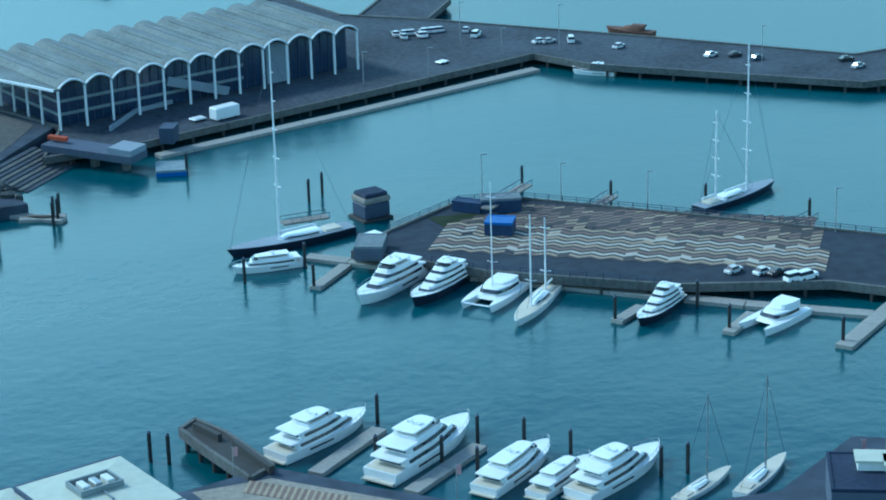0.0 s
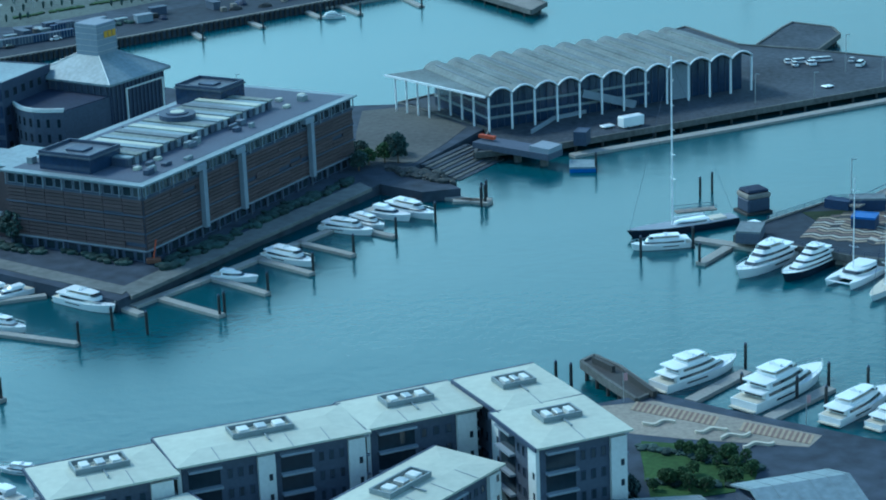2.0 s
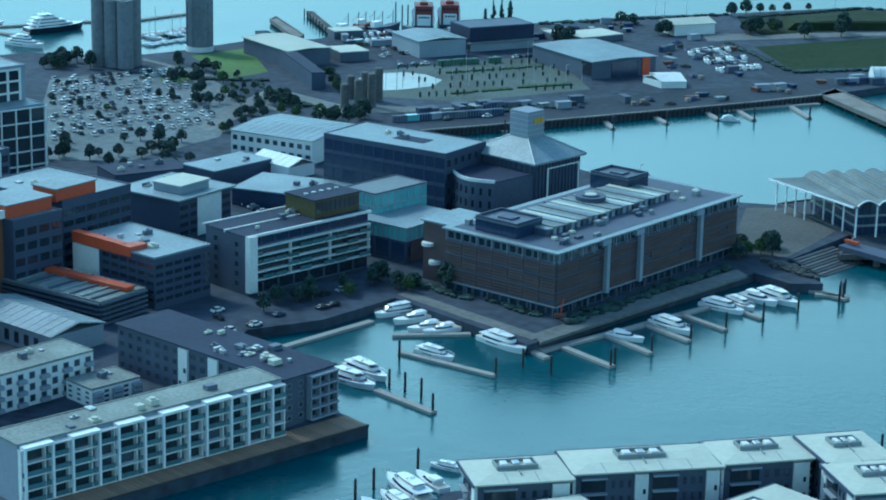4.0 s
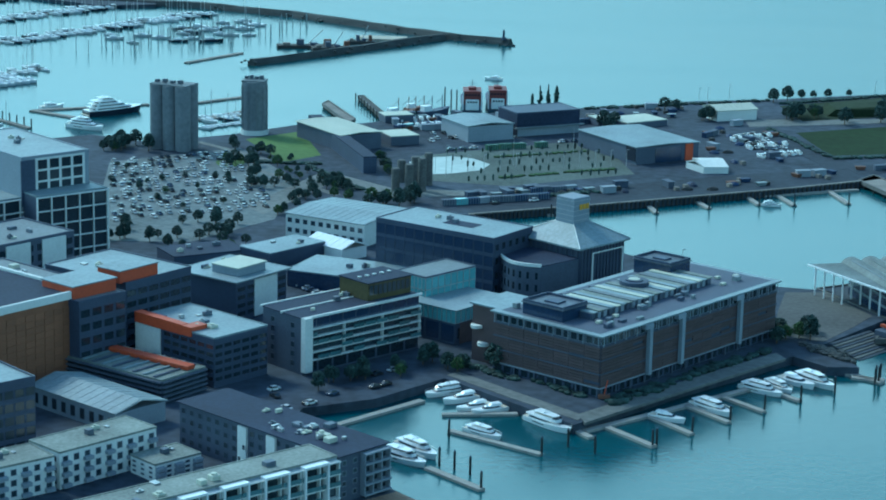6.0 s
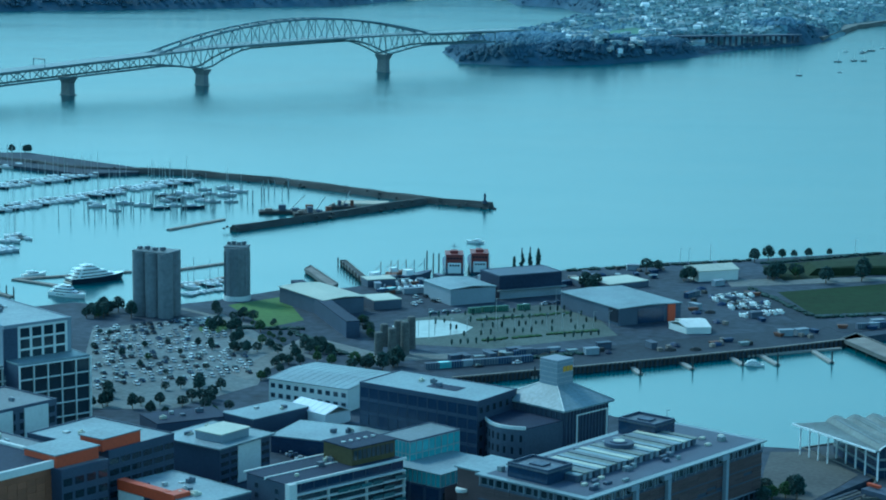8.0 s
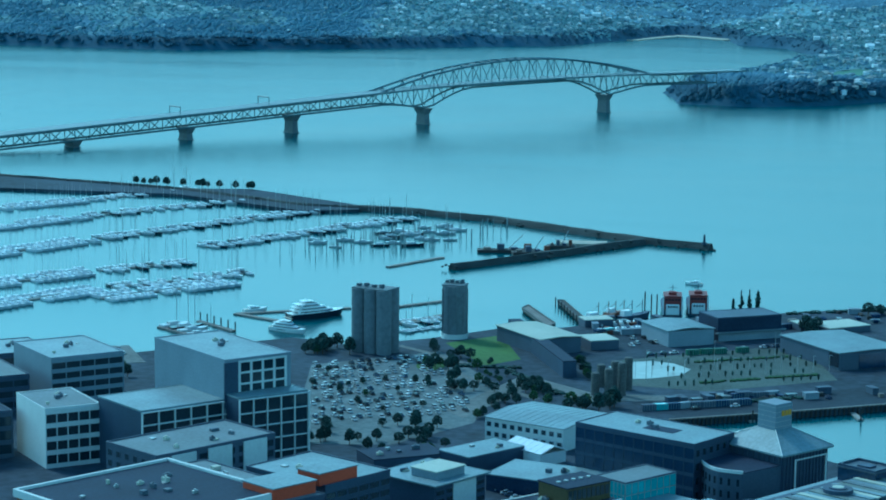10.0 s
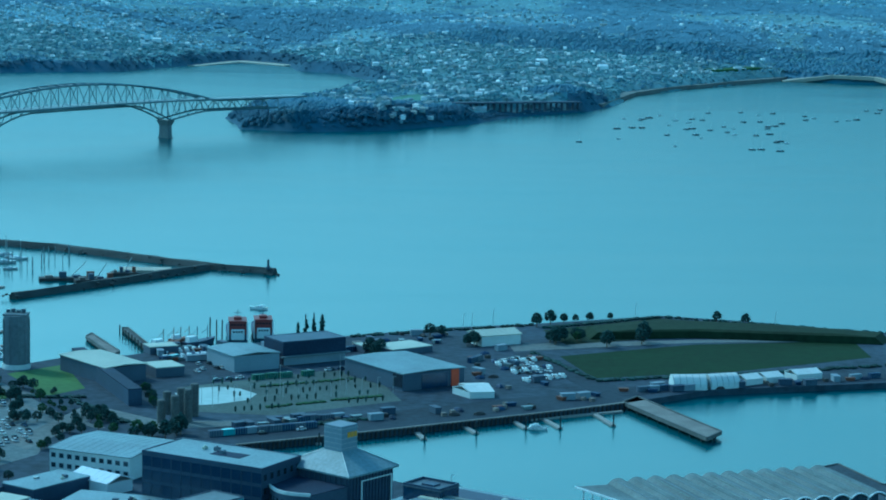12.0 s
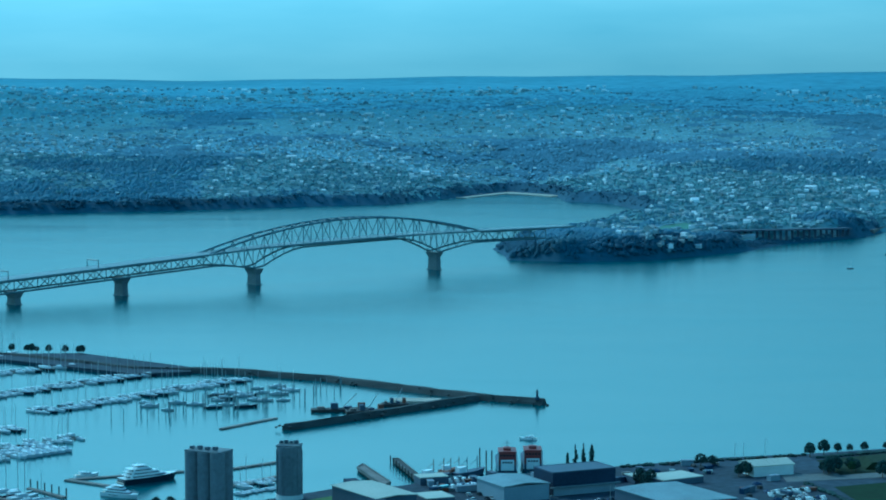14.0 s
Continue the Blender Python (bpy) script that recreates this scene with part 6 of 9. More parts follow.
# ---- near apartment blocks with white roofs ----
def roof_block(A, B, D, h, seed):
    b, L, W, H = building("waterfront_apartments", "grey apartment block with a pale roof and dark balconies", A, B, D, h, GREYWALL, ROOFGREY, 0.0, category="apartment block", group="white-roofed apartments")
    bm = bmesh.new()
    e = 0.7
    lo = [(-e, -e), (L + e, -e), (L + e, W + e), (-e, W + e)]
    i = min(L, W) * 0.32
    loft(bm, [[(x, y, H + 0.2) for x, y in lo], [(x, y, H + 0.45) for x, y in lo], [(i, i, H + 0.8), (L - i, i, H + 0.8), (L - i, W - i, H + 0.8), (i, W - i, H + 0.8)]])
    part("hipped_roof", bm, ROOFWHITE, b)
    bm = bmesh.new()
    for y in (W + e + 0.05,):
        bar(bm, (-e, y, H + 0.5), (L + e, y, H + 0.5), 0.3, 0.8)
    bar(bm, (-e - 0.1, -e, H + 0.5), (-e - 0.1, W + e, H + 0.5), 0.2, 0.5)
    part("dark_gutter", bm, DARKWALL, b)
    nf = max(1, round(L / 26))
    for q in range(nf):
        cx, cy = L * (q + 0.5) / nf, W * 0.58
        w, d = min(3.6, L * 0.22), min(1.5, W * 0.16)
        bm = bmesh.new()
        z = H + 1.45
        for s in (-1, 1):
            bar(bm, (cx - w - 0.1, cy + s * d, z), (cx + w + 0.1, cy + s * d, z), 0.2, 0.6)
            bar(bm, (cx + s * w, cy - d + 0.1, z - 0.004), (cx + s * w, cy + d - 0.1, z - 0.004), 0.2, 0.6)
        bar(bm, (cx, cy - d - 2.2, H + 1.0), (cx, cy - d, H + 1.1), 0.18, 0.2)
        part("plant_frame", bm, GREYSTEEL, b)
        for k in range(3):
            bm = bmesh.new()
            x = cx - w * 0.75 + k * w * 0.6
            box(bm, x, x + w * 0.35, cy - d * 0.6, cy + d * 0.5, H + 0.9, H + 1.5, bevel=0.06)
            part("roof_unit", bm, (WHITEWALL, STEEL, WHITEWALL)[k], b)
    for k in range(1, int(L / 4.2)):
        bm = bmesh.new()
        x = k * L / int(L / 4.2)
        bar(bm, (x, -e + 0.05, H + 0.53), (x, W * 0.3, H + 0.83), 0.07, 0.06)
        part("roof_seam", bm, PALEWALL, b)
    fl = 5
    for side in ("s", "w", "e"):
        m, n = side_pose(side, L, W)
        k = max(1, round(n / 12))
        for q in range(k):
            f0, f1 = q / k, (q + 1) / k
            mid = f0 + (f1 - f0) * 0.42
            bands(b, side, L, W, 0.4, H - 0.5, fl, PALEWALL, GLASS, 0.8, 0.28, 2, x0=f0 + 0.06 / k, x1=mid, post=False)
            windows(b, side, L, W, 0.4, H - 0.5, fl, 3, (0.5, 0.5), WINDOW, DARKWALL, x0=mid + 0.02, x1=f1 - 0.20 / k, seed=seed + q)
            bm = bmesh.new()
            box(bm, n * (f1 - 0.19 / k), n * f1 - 0.05, -0.5, -0.02, 0, H - 0.2, m)
            pier = part("white_pier", bm, WHITEWALL, b)
            slot = boxmesh("slot_window", -0.22, 0.22, -0.54, -0.48, 0, 0.8, GLASS)
            for z in range(4):
                share("slot_window", slot, m @ pose(n * (f1 - 0.06 / k), 0, 2.2 + z * 2.5), pier)


for k, (A, B, D) in enumerate((((8.3, 319.4), (21.7, 322.5), (5.1, 327.9)), ((22.8, 324.6), (44.3, 329.0), (20.5, 333.0)), ((45.2, 330.0), (58.3, 333.2), (44.3, 338.6)),
                               ((60.9, 329.4), (70.4, 331.9), (58.6, 340.8)), ((62.5, 317.6), (73.1, 320.0), (62.5, 329.1)),
                               ((41.3, 304.7), (58.0, 319.6), (35.9, 311.5)), ((14.0, 316.6), (22.8, 320.5), (26.1, 303.8)))):
    roof_block(A, B, D, 15.0 if k < 3 else (15.5 if k < 5 else 13.0), k * 7)
for A, B, D, z, m in (((59.1, 325.2), (62.4, 325.3), (59.6, 331.4), 6.0, ROOFWHITE), ((69.6, 308.5), (79.0, 307.1), (75.6, 316.8), 9.0, ROOFGREY),
                      ((78.7, 305.1), (85.1, 305.6), (80.2, 312.6), 9.0, ROOFOLD), ((85.9, 305.8), (97.1, 306.9), (91.0, 316.5), 10.0, ROOFMETAL), ((60.9, 309.6), (69.8, 311.8), (64.5, 317.4), 8.0, ROOFGREY)):
    g = gabled("low_house", "low building with a pale pitched roof", A, B, D, z - 1, 1.6, GREYWALL, m, "x", 0.5, "building", "low roofs by the garden")
    windows(g[0], "s", g[1], g[2], 0.4, g[3] - 0.2, 2, 5, (0.5, 0.6), WINDOW, WHITEWALL)
# terminal roof by the inner basin
b, L, W, H = building("pier_pavilion", "dark flat-roofed pavilion with white roof boxes on the near pier", (137.6, 325.9), (146.3, 321.4), (145.9, 332.2), 6.0, GREYWALL, ROOFDARK, 0.3)
for x, y in ((0.3, 0.5), (0.6, 0.4), (0.7, 0.75)):
    penthouse(b, L * x, L * x + 3.5, W * y, W * y + 2.5, H + 0.2, H + 1.2, WHITEWALL, ROOFWHITE)


# ---- breakwaters and marina ----
def breakwater(name, pts, w, label):
    bm = bmesh.new()
    rings = []
    rng = random.Random(len(pts))
    dense = []
    for a, b in zip(pts, pts[1:]):
        n = max(2, int(gap(a, b) / 9))
        dense += [lerp(a, b, k / n) for k in range(n)]
    dense.append(pts[-1])
    for i, p in enumerate(dense):
        q = dense[min(i + 1, len(dense) - 1)] if i < len(dense) - 1 else dense[i]
        r = dense[i - 1] if i else dense[0]
        d = Vector((q[0] - r[0], q[1] - r[1])).normalized()
        s = Vector((-d.y, d.x))
        rings.append([Vector((p[0] + s.x * f * w, p[1] + s.y * f * w, z + rng.uniform(-0.3, 0.3))) for f, z in ((-1, -2), (-0.55, 1.0), (-0.25, 2.6), (0.25, 2.6), (0.55, 1.0), (1, -2))])
    loft(bm, rings)
    bw = tagged(part(name, bm, ROCK), label, "breakwater", kind="structure")
    pl = []
    for p in dense:
        for k in range(5):
            f = rng.uniform(-0.9, 0.9) * w
            g = rng.uniform(-4, 4)
            pl.append((p[0] + f * 0.3 + g, p[1] + f, max(-0.3, 2.3 - abs(f) * 2.6 / w), rng.uniform(0.5, 1.1), rng.uniform(0.5, 1.1), rng.uniform(0.4, 0.8), rng.uniform(0, 6)))
    scatter("armour_boulders", ROCK, "dark armour boulders along the breakwater", "rocks", CLUMP_V, CLUMP_F, pl)
    return bw


BW = [(-370.7, 1158.4), (-254.8, 1114.8), (-184.0, 1064.0), (-133.5, 1056.3), (-88.3, 1033.0), (-19.3, 976.9), (11.5, 961.0)]
breakwater("breakwater_outer", BW, 3.6, "long dark rubble breakwater round the marina")
breakwater("breakwater_inner", [(-92.4, 886.4), (-64.3, 917.9), (-17.9, 972.0)], 3.4, "dark rubble spur inside the breakwater")
land("ground_spur", [(-55.8, 971.0), (-33.3, 970.5), (-33.9, 960.0), (-51.6, 961.4)], 1.2, SAND, "pale stony ground in the corner of the breakwaters")
land("ground_marina_mole", [(-372.0, 1162.6), (-252.6, 1118.7), (-220.8, 1122.8), (-157.2, 1069.6), (-154.7, 1052.9), (-180.6, 1044.2), (-253.2, 1095.3), (-352.9, 1103.0)], 1.6, GROUNDM, "narrow paved mole with moored boats")
# light beacon on the end
bm = bmesh.new()
p = BW[-1]
tube(bm, (0, 0, 2), (0, 0, 3.2), 1.1, 10)
tube(bm, (0, 0, 3.2), (0, 0, 5.4), 0.6, 10, 0.42)
tube(bm, (0, 0, 5.4), (0, 0, 5.7), 0.75, 10)
tube(bm, (0, 0, 5.7), (0, 0, 6.5), 0.32, 8)
t = part("beacon", bm, DARKWALL)
t.location = (p[0] - 3, p[1], 0)
tagged(t, "dark harbour light beacon on the breakwater end", "beacon")


# ---- boats ----
def hull_rings(L, B, draft, free, sheer, fine=0.55, tail=0.92, n=13, blunt=0.75):
    """Sections of a hull from stern (x=0) to bow (x=L), with a flat transom."""
    rings = []
    for i in range(n):
        f = 1 - (1 - i / (n - 1)) ** 1.35
        w = B / 2 * (tail + (1 - tail) * min(1, f * 3)) * (1 if f < fine else max(0.02, (1 - ((f - fine) / (1 - fine)) ** 2.2) ** blunt))
        top = free * (1 + sheer * max(0, f - 0.35) ** 1.5 * 1.3)
        rake = L * 0.07 * f ** 3
        wl = 0.9 - 0.35 * max(0, f - 0.5)
        rings.append([(f * L - rake, -w * 0.5, -draft), (f * L - rake * 0.7, -w * wl, 0.05), (f * L, -w, top), (f * L, w, top), (f * L - rake * 0.7, w * wl, 0.05), (f * L - rake, w * 0.5, -draft)])
    return rings


def hull(b, L, B, free, material, sheer=0.5, y=0.0, fine=0.5, tail=0.92):
    bm = bmesh.new()
    loft(bm, [[Vector((p[0], p[1] + y, p[2])) for p in r] for r in hull_rings(L, B, 0.5, free, sheer, fine, tail)])
    bmesh.ops.recalc_face_normals(bm, faces=bm.faces)
    return part("hull", bm, material, b)


def house(bm, x0, x1, w0, w1, z0, z1, rake0=0.2, rake1=0.6, taper=0.85, soft=0.0):
    """A deckhouse block: raked and rounded ends, narrowing to the front and the top."""
    L, fs = x1 - x0, (0, 0.03, 0.25, 0.45, 0.6, 0.75, 0.87, 0.95, 1.0)

    def ring(z, up, k):
        side = []
        for f in fs:
            w = w0 + (w1 - w0) * min(1.0, max(0.0, (f - 0.4) / 0.5)) ** 1.6
            w *= {0: 0.92, 0.95: 0.9, 1.0: 0.62}.get(f, 1.0) * k
            side.append((x0 + L * f + up * (rake0 * (1 - f) - rake1 * f), w))
        return [(x, -w, z) for x, w in side] + [(x, w, z) for x, w in reversed(side)]

    if soft:
        loft(bm, [ring(z0, 0, 1), ring(z0 + (z1 - z0) * 0.88, 0.88, 1 - (1 - taper) * 0.88), ring(z1, 1.0, taper - soft)])
    else:
        loft(bm, [ring(z0, 0, 1), ring(z1, 1, taper)])


def motor_yacht(L, decks=2, dark=False, label=""):
    """A motor yacht, stern at the origin, bow to +x."""
    B, free = L * 0.275, L * 0.085
    b = empty("motor_yacht", Matrix(), label or "white motor yacht with dark windows at a berth", "boat", "moored motor yachts")
    hull(b, L, B, free, NAVY if dark else WHITE, 0.45, fine=0.58)
    if dark:
        bm = bmesh.new()
        loft(bm, [[Vector((p[0], p[1] * 1.012, max(p[2], free * 0.62))) for p in r] for r in hull_rings(L, B, 0.5, free * 1.04, 0.45, 0.58)])
        part("bulwark", bm, WHITE, b)
    else:
        for s in (-1, 1):
            bm = bmesh.new()
            box(bm, L * 0.24, L * 0.50, s * B * 0.487 - 0.03, s * B * 0.487 + 0.03, free * 0.54, free * 0.72, bevel=0.02)
            part("hull_window", bm, GLASS, b)
    bm = bmesh.new()
    box(bm, -L * 0.035, L * 0.02, -B * 0.42, B * 0.42, free * 0.22, free * 0.34)
    part("swim_platform", bm, CREAM, b)
    bm = bmesh.new()
    box(bm, L * 0.01, L * 0.15, -B * 0.43, B * 0.43, free + 0.01, free + 0.05)
    part("aft_deck", bm, CREAM, b)
    z, x0, x1 = free * 1.0, L * 0.12, L * 0.82
    dh = L * (0.058, 0.052, 0.043)[decks - 1]
    for k in range(decks):
        w = B * (0.47 - 0.03 * k)
        nose = 0.62 if k == 0 else 0.76
        bm = bmesh.new()
        house(bm, x0, x1, w, w * nose, z, z + dh, 0.05, dh * 1.6, 0.92, 0.04)
        d = part("deckhouse", bm, WHITE, b)
        bm = bmesh.new()
        house(bm, x0 + L * 0.02, x1 - dh * 0.50, w * 1.0, w * nose * 1.04, z + dh * 0.36, z + dh * 0.80, 0.0, dh * 0.70, 0.965)
        part("window_band", bm, GLASS, d)
        bm = bmesh.new()
        house(bm, x0 - L * 0.06, x1 - dh * 1.55, w * 0.95, w * nose * 0.9, z + dh, z + dh + 0.14, 0.0, 0.1, 0.98)
        part("deck_overhang", bm, WHITE, d)
        z += dh + 0.14
        # dark glass doors, which also stand for the shade of the cockpit recess
        bm = bmesh.new()
        box(bm, x0 - 0.05, x0 + 0.06, -w * 0.62, w * 0.62, z - dh * 0.98, z - dh * 0.24)
        part("aft_doors", bm, GLASS, d)
        x0, x1 = x0 + L * (0.06 if decks < 3 else 0.03), x1 - L * 0.13
    # fly bridge with hard top, radar mast
    w = B * 0.36
    bm = bmesh.new()
    house(bm, x0 + L * 0.04, x1 + L * 0.05, w, w * 0.7, z, z + dh * 0.42, 0.0, dh * 0.5, 0.95)
    f = part("flybridge", bm, WHITE, b)
    bm = bmesh.new()
    house(bm, x0 + L * 0.06, x1 - L * 0.02, w * 0.8, w * 0.6, z + dh * 0.425, z + dh * 0.47, 0, 0.1, 1)
    part("seating", bm, CREAM, f)
    bm = bmesh.new()
    house(bm, x1 - L * 0.05, x1 + L * 0.035, w * 0.86, w * 0.66, z + dh * 0.40, z + dh * 0.66, 0.0, dh * 0.35, 0.92)
    part("windscreen", bm, GLASS, f)
    bm = bmesh.new()
    for s in (-1, 1):
        for xx in (x0 + L * 0.05, x1 - L * 0.05):
            tube(bm, (xx, s * w * 0.85, z), (xx, s * w * 0.8, z + dh * 0.95), 0.07, 5)
    house(bm, x0 + L * 0.02, x1 - L * 0.01, w * 0.9, w * 0.7, z + dh * 0.95, z + dh * 1.07, 0.05, 0.3, 0.95)
    part("hard_top", bm, WHITE, b)
    bm = bmesh.new()
    xm = (x0 + x1) / 2 - L * 0.02
    tube(bm, (xm, 0, z + dh * 1.07), (xm - L * 0.01, 0, z + dh * 1.9), 0.08, 5, 0.04)
    bar(bm, (xm, -w * 0.35, z + dh * 1.45), (xm, w * 0.35, z + dh * 1.45), 0.25, 0.08)
    part("radar_mast", bm, WHITE, b)
    for s in (-1, 1):
        bm = bmesh.new()
        tube(bm, (xm + L * 0.02, s * w * 0.5, z + dh * 1.07), (xm + L * 0.02, s * w * 0.5, z + dh * 1.38), 0.24, 8, 0.16)
        part("radar_dome", bm, WHITE, b)
    # bow deck and rail
    bm = bmesh.new()
    rr = hull_rings(L, B, 0.5, free, 0.45, 0.58)[6:]
    for s in (2, 3):
        top = [Vector((r[s][0], r[s][1] * 0.95, r[s][2] + 0.5)) for r in rr]
        for p, q in zip(top, top[1:]):
            tube(bm, p, q, 0.035, 4)
        for p in top:
            tube(bm, p - Vector((0, 0, 0.5)), p, 0.025, 4)
    part("bow_rail", bm, STEEL, b)
    return b


def cruiser(L):
    """A smaller sports cruiser."""
    B, free = L * 0.29, L * 0.10
    b = empty("motor_cruiser", Matrix(), "small white motor cruiser with a dark screen", "boat", "moored cruisers")
    hull(b, L, B, free, WHITE, 0.6)
    bm = bmesh.new()
    house(bm, L * 0.22, L * 0.72, B * 0.40, B * 0.26, free * 0.98, free + L * 0.075, 0.1, L * 0.12, 0.86)
    c = part("cabin", bm, WHITE, b)
    bm = bmesh.new()
    house(bm, L * 0.26, L * 0.685, B * 0.405, B * 0.27, free + L * 0.025, free + L * 0.06, 0.02, L * 0.055, 0.93)
    part("window_band", bm, GLASS, c)
    bm = bmesh.new()
    house(bm, L * 0.18, L * 0.50, B * 0.34, B * 0.28, free + L * 0.076, free + L * 0.115, 0.1, L * 0.05, 0.9)
    part("flybridge", bm, WHITE, b)
    bm = bmesh.new()
    box(bm, L * 0.02, L * 0.2, -B * 0.4, B * 0.4, free, free + 0.06)
    part("cockpit_deck", bm, CREAM, b)
    return b


def mast(bm, x, y, z, h, r=0.11, spreaders=3, span=1.2):
    tube(bm, (x, y, z), (x, y, z + h), r, 6, r * 0.6)
    for k in range(spreaders):
        zz = z + h * (0.28 + 0.58 * k / max(1, spreaders - 1) if spreaders > 1 else 0.5)
        w = span * (1 - 0.15 * k)
        tube(bm, (x - 0.15, y - w, zz + 0.1), (x, y, zz), r * 0.4, 4)
        tube(bm, (x, y, zz), (x - 0.15, y + w, zz + 0.1), r * 0.4, 4)


def sail_yacht(L, h, masts=((0.55, 1.0),), dark=False, boom=True, spreaders=4, spar=MASTWHITE):
    B, free = L * 0.21, L * 0.055
    b = empty("sailing_yacht", Matrix(), "black-hulled sailing superyacht with a tall mast" if dark else "white sailing yacht with bare mast", "boat", "moored sailing yachts")
    hull(b, L, B, free, NAVY if dark else WHITE, 0.4, fine=0.42, tail=0.75)
    bm = bmesh.new()
    loft(bm, [[Vector((r[2][0], r[2][1] * 0.93, r[2][2] + 0.01)), Vector((r[3][0], r[3][1] * 0.93, r[3][2] + 0.01)), Vector((r[3][0], r[3][1] * 0.93, r[3][2] + 0.08)), Vector((r[2][0], r[2][1] * 0.93, r[2][2] + 0.08))] for r in hull_rings(L, B, 0.5, free, 0.4, 0.42, 0.75)[:-1]])
    part("deck", bm, PALEWALL if dark else CREAM, b)
    bm = bmesh.new()
    house(bm, L * 0.26, L * 0.60, B * 0.30, B * 0.16, free, free + L * 0.032, 0.1, L * 0.06, 0.85)
    c = part("coachroof", bm, WHITE, b)
    bm = bmesh.new()
    house(bm, L * 0.29, L * 0.57, B * 0.305, B * 0.175, free + L * 0.010, free + L * 0.022, 0.05, L * 0.035, 0.95)
    part("window_band", bm, GLASS, c)
    bm = bmesh.new()
    house(bm, L * 0.10, L * 0.24, B * 0.28, B * 0.26, free, free + L * 0.02, 0.1, 0.2, 0.9)
    part("cockpit", bm, CREAM, b)
    for f, k in masts:
        bm = bmesh.new()
        mast(bm, L * f, 0, free, h * k, max(0.11, L * 0.0095), spreaders, L * 0.05)
        m = part("mast", bm, spar, b)
        if boom:
            bm = bmesh.new()
            tube(bm, (L * f, 0, free + L * 0.05), (L * f - L * 0.3 * k, 0, free + L * 0.055), L * 0.006, 6)
            tube(bm, (L * f - 0.2, 0, free + L * 0.06), (L * f - L * 0.28 * k, 0, free + L * 0.062), L * 0.009, 6)
            part("boom", bm, WHITE, m)
        bm = bmesh.new()
        tube(bm, (L * f, 0, free + h * k * 0.97), (L * (0.97 if k == max(q for _, q in masts) else 0.7), 0, free + 0.3), 0.028, 3)
        tube(bm, (L * f, 0, free + h * k * 0.97), (L * 0.01, 0, free + 0.3), 0.022, 3)
        part("stay", bm, DARKWALL, m)
    return b


def catamaran(L, sail=True):
    b = empty("catamaran", Matrix(), "white sailing catamaran with twin hulls" if sail else "white power catamaran with twin hulls", "boat", "moored catamarans")
    B, free = L * 0.5, L * 0.085
    for s in (-1, 1):
        hull(b, L, L * 0.12, free, WHITE, 0.3, s * B * 0.36, 0.4, 0.8)
    bm = bmesh.new()
    house(bm, L * 0.06, L * 0.72, B * 0.46, B * 0.44, free * 0.72, free * 1.04, 0, 0.3, 0.99)
    part("bridge_deck", bm, WHITE, b)
    bm = bmesh.new()
    house(bm, L * 0.16, L * 0.66, B * 0.36, B * 0.26, free * 1.04, free + L * 0.075, 0.1, L * 0.07, 0.9)
    c = part("saloon", bm, WHITE, b)
    bm = bmesh.new()
    house(bm, L * 0.20, L * 0.655, B * 0.365, B * 0.275, free + L * 0.03, free + L * 0.06, 0.05, L * 0.035, 0.96)
    part("window_band", bm, GLASS, c)
    bm = bmesh.new()
    house(bm, L * 0.12, L * 0.46, B * 0.28, B * 0.22, free + L * 0.08, free + L * (0.10 if sail else 0.14), 0.05, 0.3, 0.95)
    part("hard_top", bm, WHITE, b)
    if sail:
        bm = bmesh.new()
        tube(bm, (L * 0.97, -B * 0.36, free), (L * 0.97, B * 0.36, free), 0.12, 6)
        part("cross_beam", bm, MASTWHITE, b)
        bm = bmesh.new()
        mast(bm, L * 0.55, 0, free, L * 1.35, 0.1, 2, 0.8)
        part("mast", bm, MASTWHITE, b)
    return b


def moor(b, stern, bow, first=None):
    """Put a boat on the water with its stern and bow at two places."""
    b.matrix_basis = pose(stern[0], stern[1], 0, 0, 0, heading(stern, bow))


def berth(kind, stern, bow, *a, **k):
    L = max(6.0, gap(stern, bow))
    b = kind(L, *a, **k)
    moor(b, stern, bow)
    return b


# event wharf berths
berth(sail_yacht, (126.3, 444.4), (106.0, 440.6), 29.3, ((0.58, 1.0),), True, True, 5)
berth(motor_yacht, (115.3, 433.7), (104.9, 434.1), 1, False, "white launch with a tall enclosed bridge")
berth(motor_yacht, (129.1, 423.1), (116.7, 413.8), 2)
berth(motor_yacht, (134.0, 418.6), (123.1, 410.2), 3, True, "tall white motor yacht with a dark blue hull")
berth(catamaran, (138.9, 412.6), (130.1, 404.9))
berth(sail_yacht, (143.2, 408.5), (132.6, 397.1), 12.9, ((0.6, 1.0), (0.22, 0.82)), False, True, 2)
berth(motor_yacht, (156.5, 397.5), (147.2, 390.4), 3, True, "expedition yacht with a black hull and white upperworks")
berth(catamaran, (168.7, 387.0), (159.2, 382.0), False)
berth(sail_yacht, (176.3, 429.4), (193.1, 436.0), 22.9, ((0.62, 1.0), (0.22, 0.62)), True, True, 4)
berth(motor_yacht, (200.4, 508.8), (194.0, 513.6), 2, False, "white harbour ferry at the wharf")
